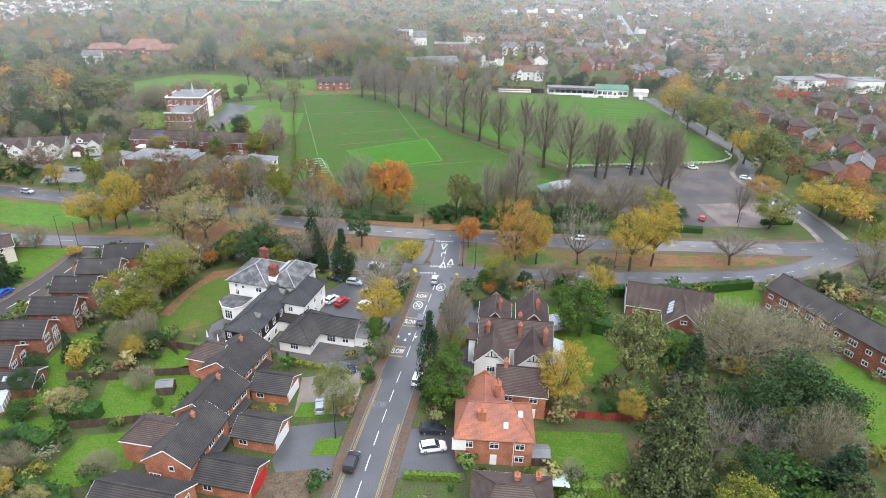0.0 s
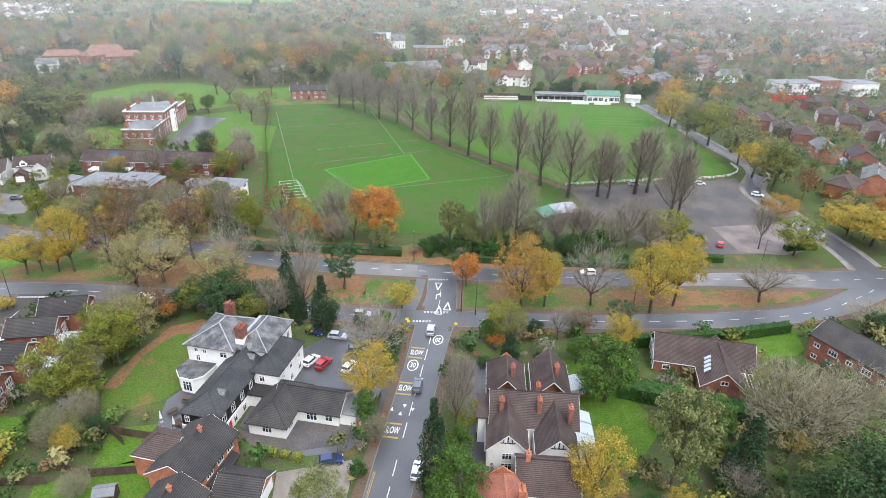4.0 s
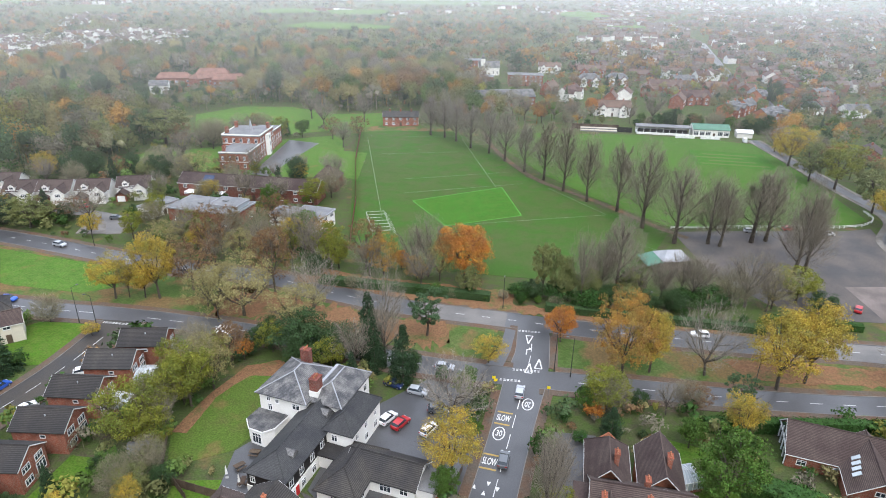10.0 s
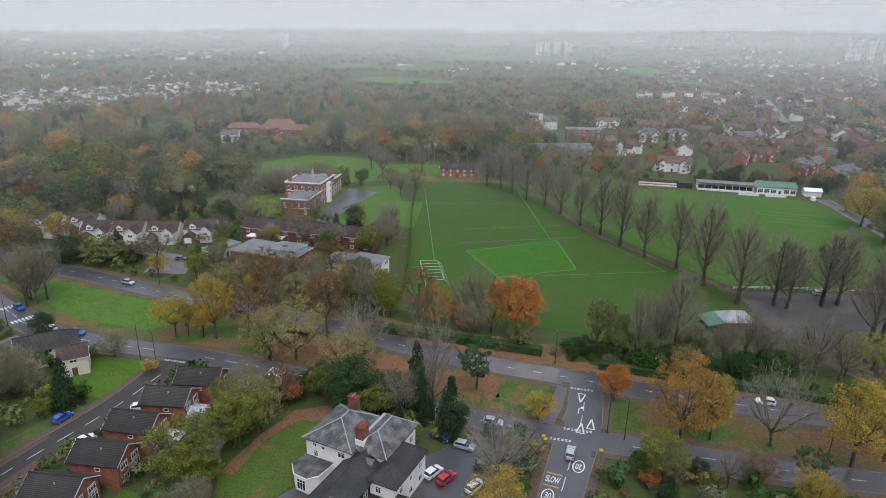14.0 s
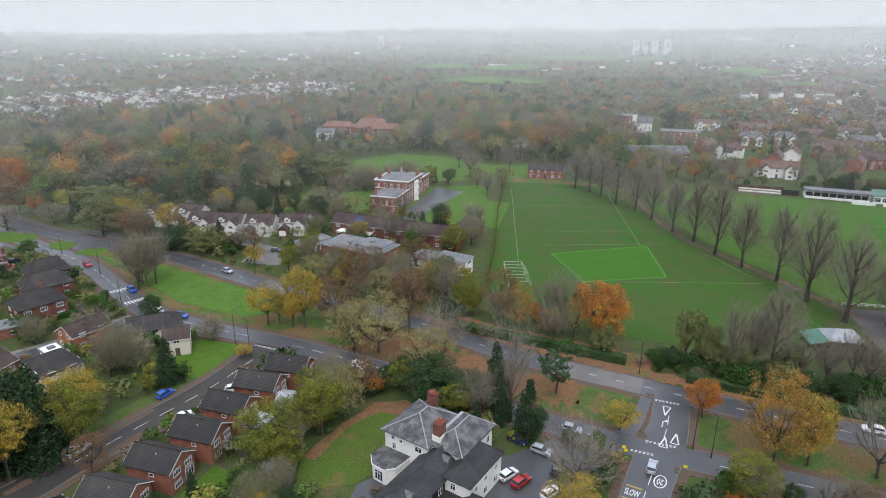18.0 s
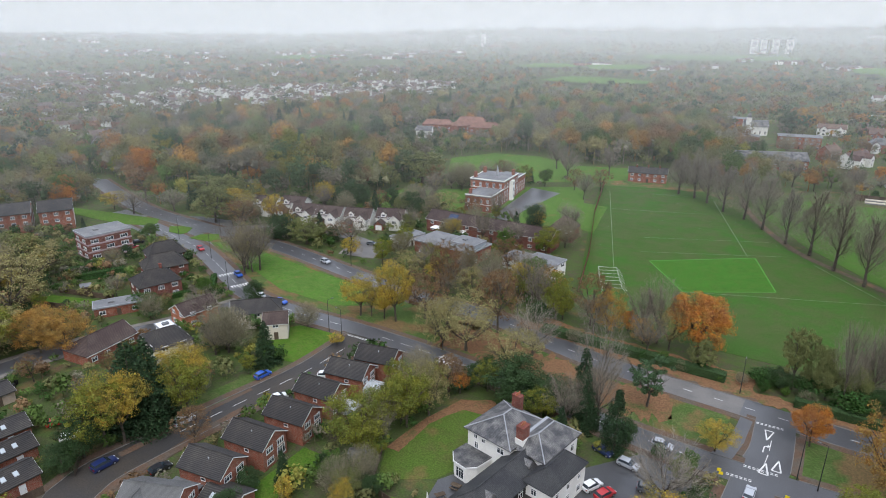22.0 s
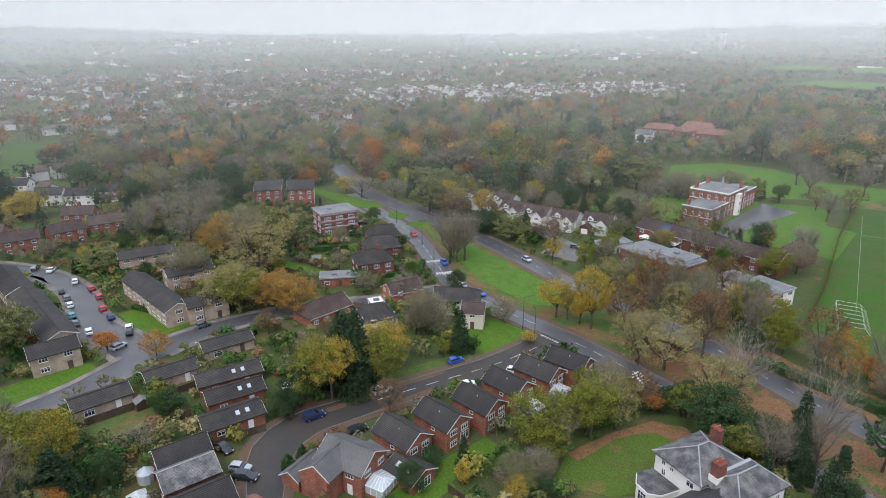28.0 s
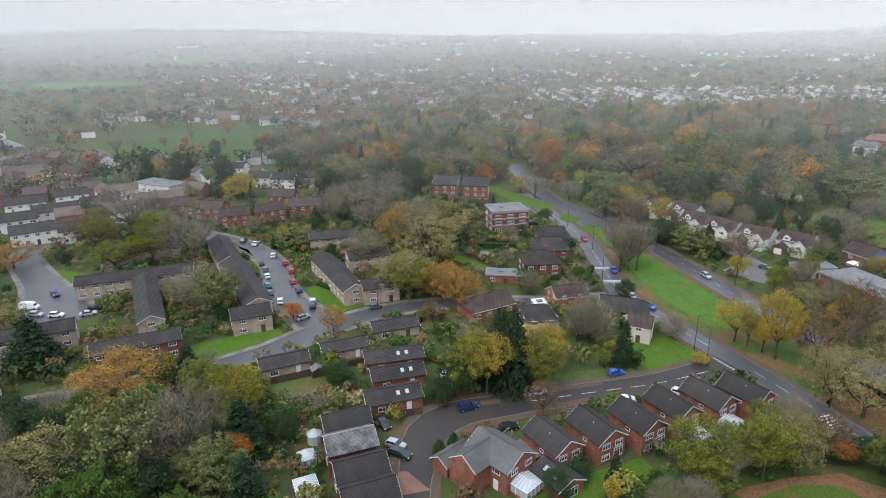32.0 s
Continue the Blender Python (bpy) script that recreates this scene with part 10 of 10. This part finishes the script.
WOODS = [
    ([(-300, 190), (-240, 215), (-212, 208), (-190, 225), (-182, 238), (-178, 262), (-184, 290), (-198, 345), (-178, 386), (-140, 390), (-108, 374), (-60, 390), (-50, 350), (-36, 345), (-20, 430), (-60, 560), (-200, 620), (-400, 560), (-460, 380), (-400, 250)], 9.8, 14, 23, 1),
    ([(-262, 180), (-232, 172), (-230, 205), (-262, 210)], 9, 10, 16, 2),
    ([(-460, 60), (-300, 60), (-285, 110), (-285, 175), (-300, 200), (-400, 250), (-500, 260), (-560, 220)], 9.8, 10, 18, 3),
    ([(-36, 345), (-22, 352), (-8, 420), (-20, 440), (-40, 420)], 8, 12, 18, 4),
    ([(126, 228), (146, 225), (150, 300), (148, 350), (130, 345), (131, 300)], 8.5, 8, 14, 5),
    ([(126, 136), (160, 140), (160, 220), (140, 222), (128, 200)], 10, 7, 12, 6),
    ([(-20, 352), (20, 360), (50, 362), (20, 460), (-20, 430)], 12, 9, 16, 7),
    ([(126, 358), (180, 350), (260, 420), (190, 460), (120, 450)], 13, 8, 14, 8),
    ([(-300, 60), (-240, 64), (-235, 100), (-285, 110)], 10, 8, 14, 9),
    ([(-330, -60), (-250, -20), (-262, 20), (-250, 60), (-330, 60), (-420, 0)], 14, 7, 13, 10),
    ([(-150, -60), (-118, -60), (-112, 2), (-136, 6), (-144, -20)], 9, 7, 13, 11),
    ([(-118, -70), (-60, -60), (-70, 6), (-112, 4)], 8, 8, 14, 12),
    ([(46, 10), (84, 10), (80, 30), (48, 30)], 9, 9, 13, 13),
    ([(-60, -20), (-22, -20), (-26, 18), (-60, 24)], 10, 6, 10, 14),
]
MIX = ["brush", "brush_green", "olive", "dark", "dark", "faded", "rust", "brush", "olive", "russet", "conifer", "brush_green", "faded", "brush", "gold", "olive", "green", "dark", "green", "faded", "brush", "rust", "brush", "lime", "brush_green", "olive", "brush"]
GREENS = ["evergreen", "olive", "mossy", "bare", "green", "mossy", "olive", "limeleaf", "conifer"]
spots = {}
for poly, sp, h0, h1, seed in WOODS:
    for i, s in enumerate(scatter(poly, sp, h0, h1, seed)):
        if taken(s[0], s[1], 5.0) or in_other_road(s[0], s[1], "", 3.0) or inside([(-278, 425), (-200, 420), (-195, 470), (-285, 495)], s[0], s[1]):
            continue
        if inside([(-245, 325), (-170, 335), (-195, 425), (-285, 425)], s[0], s[1]):
            s = (s[0], s[1], min(s[2], 9.5))
        if seed in (11, 12, 13, 14):
            tree(GREENS[(i * 5 + seed) % len(GREENS)], s[0], s[1], s[2])
        else:
            spots.setdefault(MIX[(i * 7 + seed) % len(MIX)], []).append(s)
for leaf, sl in spots.items():
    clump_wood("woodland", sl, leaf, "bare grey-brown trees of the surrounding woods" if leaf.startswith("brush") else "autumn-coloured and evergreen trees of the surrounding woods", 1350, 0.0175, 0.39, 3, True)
# low growth under the trees
under = {}
for j in (0, 2):
    for i, (x, y, h) in enumerate(scatter(WOODS[j][0], 7.5, 4.0, 7.5, 41 + j)):
        if not (taken(x, y, 3.0) or in_other_road(x, y, "", 3.0)):
            under.setdefault(("brush", "dark", "brush_green", "olive", "brush", "hedge")[i % 6], []).append((x, y, h))
for leaf, sl in under.items():
    clump_wood("undergrowth", sl, leaf, "low bushes and holly under the trees of the wood", 130, 0.075, 0.6)

# garden undergrowth: shrubs past counting, and small trees in the gaps
r = random.Random(77)
NEAR = [(-290, -70), (-150, -80), (-60, -30), (60, 0), (125, 30), (130, 110), (-4, 106), (-96, 116), (-150, 150), (-200, 150), (-290, 130)]
EASTSIDE = [(128, 140), (330, 150), (420, 420), (300, 620), (20, 620), (20, 455), (150, 440), (150, 230)]
MIDWEST = [(-215, 170), (-165, 168), (-100, 158), (-60, 154), (-66, 182), (-80, 232), (-100, 330), (-150, 330), (-180, 260), (-150, 245), (-215, 200)]


def clear_spot(x, y, grow, lawn=0.0):
    if taken(x, y, grow) or in_other_road(x, y, "", 2.2):
        return False
    return lawn or not any(inside(p, x, y) for p in OPEN)


shrub_spots = {}
for poly, sp, lo, hi in ((NEAR, 3.4, 1.4, 4.2), (EASTSIDE, 10.0, 1.8, 4.0), (MIDWEST, 5.0, 1.5, 4.5)):
    for x, y, h in scatter(poly, sp, lo, hi, 31):
        if r.random() < 0.82 and clear_spot(x, y, 1.0):
            shrub_spots.setdefault(r.choice(("hedge", "dark", "green", "olive", "faded", "hedge", "rust", "olive", "lime", "faded", "brush", "green")), []).append((x, y, h))
for leaf, sl in shrub_spots.items():
    clump_wood("garden_shrubs", sl, leaf, "mixed garden shrubs and undergrowth between the houses", 150, 0.10, 0.62)
KINDS = ("bare", "fading", "limeleaf", "rust", "olive", "bare", "mossy", "evergreen", "green", "yellow", "bare", "conifer")
for poly, sp, lo, hi in ((NEAR, 16.0, 5.0, 9.5), (MIDWEST, 12.0, 8.0, 14.0)):
    for x, y, h in scatter(poly, sp, lo, hi, 57):
        if clear_spot(x, y, 3.0) and math.hypot(x, y) > 45:
            tree(r.choice(KINDS), x, y, h)
east = {}
for x, y, h in scatter(EASTSIDE, 9.5, 5, 11, 91):
    if clear_spot(x, y, 2.0):
        east.setdefault(MIX[r.randrange(len(MIX))], []).append((x, y, h))
for leaf, sl in east.items():
    clump_wood("town_trees", sl, leaf, "garden and street trees among the town houses", 260, 0.042)

# country beyond: tree clumps, hedgerows and house rows to the horizon
WHITE_ROWS = [(-650, 370), (-520, 395), (-430, 445), (-395, 590), (-425, 760), (-480, 890), (-560, 890), (-760, 560)]
FAR_GREENS = (("far_green_1", 127, 1485, 60, 90), ("far_green_2", 175, 1359, 55, 60), ("far_green_3", 185, 1185, 45, 55), ("far_green_4", -507, 1370, 60, 70), ("far_green_5", -358, 1395, 70, 80), ("far_green_6", -231, 1786, 190, 110), ("far_green_7", -1160, -100, 70, 90), ("far_green_8", -1212, 1372, 110, 110), ("far_green_9", -306, 1046, 90, 70), ("far_green_10", -1656, 119, 90, 140))
PARK = [(-576, -60), (-476, -66), (-420, 30), (-436, 70), (-540, 96), (-590, 40)]
far = {}
r = random.Random(21)
for i in range(27000):
    az = r.uniform(-2.3, 1.05)
    d = 400 + 3300 * r.random() ** 1.1
    x, y = d * math.sin(az), 150 + d * math.cos(az)
    dens = noise.noise((x / 260, y / 260, 3.1)) + 0.4 * noise.noise((x / 70, y / 70, 9.0))
    if dens < (-0.6 if d < 1100 else -0.5) or inside(WOODS[0][0], x, y) or inside(PARK, x, y) or any(abs(x - gx) < gr * 1.1 and -1.9 * gs < y - gy < gs for _, gx, gy, gr, gs in FAR_GREENS) or (inside(WHITE_ROWS, x, y) and r.random() < 0.7) or in_other_road(x, y, "", 8) or (az > 0.05 and (d < 430 or r.random() < 0.25)) or taken(x, y, 3.0):
        continue
    far.setdefault(r.choice(("brush", "brush_green", "brush", "rust", "olive", "dark", "brush", "brush_green", "olive", "brush", "russet", "conifer")), []).append((x, y, r.uniform(8, 15)))
for leaf, sl in far.items():
    clump_wood("far_woods", sl, leaf, "far-off woods fading into the haze", 80, 0.09, 0.58)


for k, x, y, h in (("orange", -470, 33, 9), ("orange", -489, 14, 9), ("evergreen", -440, 31, 13), ("rust", -500, 0, 8), ("bare", -520, 20, 10), ("rust", -480, 40, 7), ("bare", -500, -20, 9), ("evergreen", -432, 60, 14), ("evergreen", -424, 68, 14), ("limeleaf", -436, 70, 12), ("bare", -470, -30, 16), ("gold", -550, 50, 15),
                   ("evergreen", -405, -10, 14), ("evergreen", -379, 7, 17), ("conifer", -376, 12, 17), ("evergreen", -353, 28, 16), ("yellow", -321, 34, 13), ("evergreen", -294, 71, 18), ("gold", -267, -27, 13), ("orange", -297, 160, 14), ("orange", -302, 206, 20), ("pine", -324, 239, 22), ("conifer", -335, 344, 26),
                   ("conifer", -288, 369, 24), ("limeleaf", -265, 278, 22), ("yellow", -229, 84, 13), ("gold", -127, -14, 12)):
    tree(k, x, y, h)


def far_houses(name, spots, wall, tiles, label):
    w, t = Shape(), Shape()
    for x, y, tr, L, W, h in spots:
        c, s = math.cos(tr), math.sin(tr)
        z = terrain_z(x, y)

        def at(a, b, q):
            return (x + a * c - b * s, y + a * s + b * c, z + q)
        a, b = L / 2, W / 2
        w.add([at(-a, -b, -1), at(a, -b, -1), at(a, b, -1), at(-a, b, -1), at(-a, -b, h), at(a, -b, h), at(a, b, h), at(-a, b, h), at(-a, 0, h + W * .33), at(a, 0, h + W * .33)],
              [(0, 1, 5, 4), (1, 2, 6, 9, 5), (2, 3, 7, 6), (3, 0, 4, 8, 7)])
        a, b = a + .3, b + .3
        t.add([at(-a, -b, h - .1), at(a, -b, h - .1), at(a, b, h - .1), at(-a, b, h - .1), at(-a, 0, h + W * .36), at(a, 0, h + W * .36)], [(0, 1, 5, 4), (2, 3, 4, 5)])
    tagged(new(name + "_walls", w.mesh(name, wall)), label, "houses", "", "stuff")
    tagged(new(name + "_roofs", t.mesh(name, tiles)), label + ", roofs", "houses", "", "stuff")


M_far_white = mat("far_white_walls", (0.72, 0.71, 0.68), rough=0.9, var=0.1, island=0.15)
M_far_brick = mat("far_brick_walls", (0.26, 0.14, 0.105), rough=0.9, var=0.2, island=0.25)
M_far_tile = mat("far_roof_tiles", (0.115, 0.085, 0.075), rough=0.85, var=0.2, island=0.35)
rows_w, rows_b = [], []
# dense white rows to the north-west and west
for k in range(-10, 17):
    for j in range(-54, 70):
        u, w = k * 25.0 + 5 * math.sin(k * 2.1), j * 8.0
        if j % 13 in (0, 1) or (k % 5 == 0 and j % 3):
            continue
        tr = math.radians(66)
        x, y = -520 + w * math.cos(tr) - u * math.sin(tr), 600 + w * math.sin(tr) + u * math.cos(tr)
        if inside(WHITE_ROWS, x, y) and r.random() < 0.9:
            (rows_w if r.random() < 0.86 else rows_b).append((x, y, tr + 1.5708 * (j % 2), r.uniform(6.2, 7.0), 6.4, r.uniform(4.6, 5.4)))
for k in range(70):
    az = r.uniform(-1.75, -1.15)
    d = r.uniform(760, 1300)
    x0, y0 = d * math.sin(az), 150 + d * math.cos(az)
    tr = r.choice((1.75, 1.75, 1.5, 0.5))
    for j in range(r.randint(4, 9)):
        (rows_w if r.random() < 0.6 else rows_b).append((x0 + j * 11 * math.cos(tr), y0 + j * 11 * math.sin(tr), tr, r.uniform(8, 10), 8, r.uniform(5, 6)))
# brick and white rows of the town to the north-east and over the hills
for k in range(380):
    az = r.uniform(0.10, 0.95)
    d = r.uniform(440, 1800)
    x0, y0 = d * math.sin(az), 150 + d * math.cos(az)
    if y0 < 330:
        continue
    tr = r.choice((0.35, 0.35, 1.9, 0.1))
    for j in range(r.randint(3, 7)):
        if taken(x0 + j * 12.5 * math.cos(tr), y0 + j * 12.5 * math.sin(tr), 6.0) or in_other_road(x0 + j * 12.5 * math.cos(tr), y0 + j * 12.5 * math.sin(tr), "", 6.0):
            continue
        (rows_w if r.random() < 0.22 else rows_b).append((x0 + j * 12.5 * math.cos(tr), y0 + j * 12.5 * math.sin(tr), tr, r.uniform(8, 11), 8, r.uniform(5, 6.5)))
for k in range(300):
    az = r.uniform(-2.1, 0.3)
    d = r.uniform(1000, 2900)
    x0, y0 = d * math.sin(az), 150 + d * math.cos(az)
    if noise.noise((x0 / 400, y0 / 400, 1.7)) < -0.02:
        continue
    tr = r.choice((0.2, 1.75, 1.0))
    for j in range(r.randint(2, 6)):
        (rows_w if r.random() < 0.5 else rows_b).append((x0 + j * 14 * math.cos(tr), y0 + j * 14 * math.sin(tr), tr, r.uniform(9, 14), 9, r.uniform(5, 7)))
for k in range(120):
    az = r.uniform(-2.2, -1.25)
    d = r.uniform(330, 760)
    x0, y0 = d * math.sin(az), 150 + d * math.cos(az)
    if inside(WOODS[2][0], x0, y0):
        continue
    tr = r.choice((0.2, 1.6, 0.9))
    for j in range(r.randint(2, 4)):
        if inside(PARK, x0 + j * 12 * math.cos(tr), y0 + j * 12 * math.sin(tr)) or taken(x0 + j * 12 * math.cos(tr), y0 + j * 12 * math.sin(tr), 6.0):
            continue
        (rows_w if r.random() < 0.6 else rows_b).append((x0 + j * 12 * math.cos(tr), y0 + j * 12 * math.sin(tr), tr, r.uniform(9, 12), 8, 5))
far_houses("far_white_houses", rows_w, M_far_white, M_far_tile, "rows of far white suburban houses")
far_houses("far_brick_houses", rows_b, M_far_brick, M_far_tile, "rows of far brick suburban houses")
for x, y, z0, z1, w in ((-139, 1997, 35, 74, 9), (-115, 1998, 36, 71, 8), (-86, 2000, 37, 73, 9), (-52, 2001, 39, 75, 9), (678, 1882, 50, 96, 9), (692, 1878, 50, 94, 8), (720, 1866, 54, 93, 7), (754, 1853, 58, 97, 7), (-1010, 2066, 40, 84, 9)):
    tb = thing("tower_block", pose(x, y, terrain_z(x, y) - 2, 0, 0, 15), "far white tower block above the trees", "building", "far tower blocks")
    hi, w = z1 - 9 - terrain_z(x, y) + 2, w * 0.85
    part("wall", Shape().box(-w, -w, 0, w, w, hi), M_far_white, tb)
    part("roof_plant", Shape().box(-3, -3, hi, 3, 3, hi + 2.5), M_felt, tb)
    wb = Shape()
    for k in range(int(hi / 3.1)):
        wb.box(-w + 1, -w - 0.1, 1.4 + k * 3.1, w - 1, -w, 2.4 + k * 3.1)
    part("glazing", wb, M_glass, tb)
for name, x, y, rx, ry in FAR_GREENS:
    s = Shape()
    for k in range(20):
        a = 2 * math.pi * k / 20
        px, py = x + rx * math.cos(a) * (1 + 0.2 * math.sin(3 * a + x)), y + ry * math.sin(a) * (1 + 0.15 * math.sin(2 * a + y))
        s.v.append((px, py, terrain_z(px, py) + 4.0))
    s.v.append((x, y, terrain_z(x, y) + 4.5))
    s.f += [(k, (k + 1) % 20, 20) for k in range(20)]
    solid(name, s, M_fresh, "far green meadow among woods", "field")

# ---- distance haze, put into rings of translucent sheets ----
for i, (rad, dens) in enumerate(((210, 0.07), (380, 0.10), (640, 0.12), (1050, 0.21), (1650, 0.30), (2400, 0.36), (3400, 0.93))):
    s = Shape()
    n = 72
    for k in range(n):
        a = 2 * math.pi * k / n
        w = rad * (1 + 0.06 * math.sin(3 * a + i) + 0.04 * math.sin(7 * a + 2 * i))
        # tops lean outward, so each sheet catches more skylight and looks brighter
        s.v += [(w * math.sin(a), w * math.cos(a), -5), ((w + 420) * math.sin(a), (w + 420) * math.cos(a), 420)]
        j = (k + 1) % n
        s.f.append((2 * k, 2 * j, 2 * j + 1, 2 * k + 1))
    # last value: sheet colour that sets how bright each ring's haze looks
    ob = solid("mist", s, haze_mat("haze_sheet", dens, 80 + rad * 0.008, 160 + rad * 0.06, terrain_z(0, 170 + rad) - (6, 6, 6, 6, 20, 60, 105)[i], (0.64, 0.64, 0.63, 0.61, 0.60, 0.57, 0.54)[i]), "slanted translucent sheet standing in for distance haze", "mist", "structure")
    ob.location = (0, 20, 0)
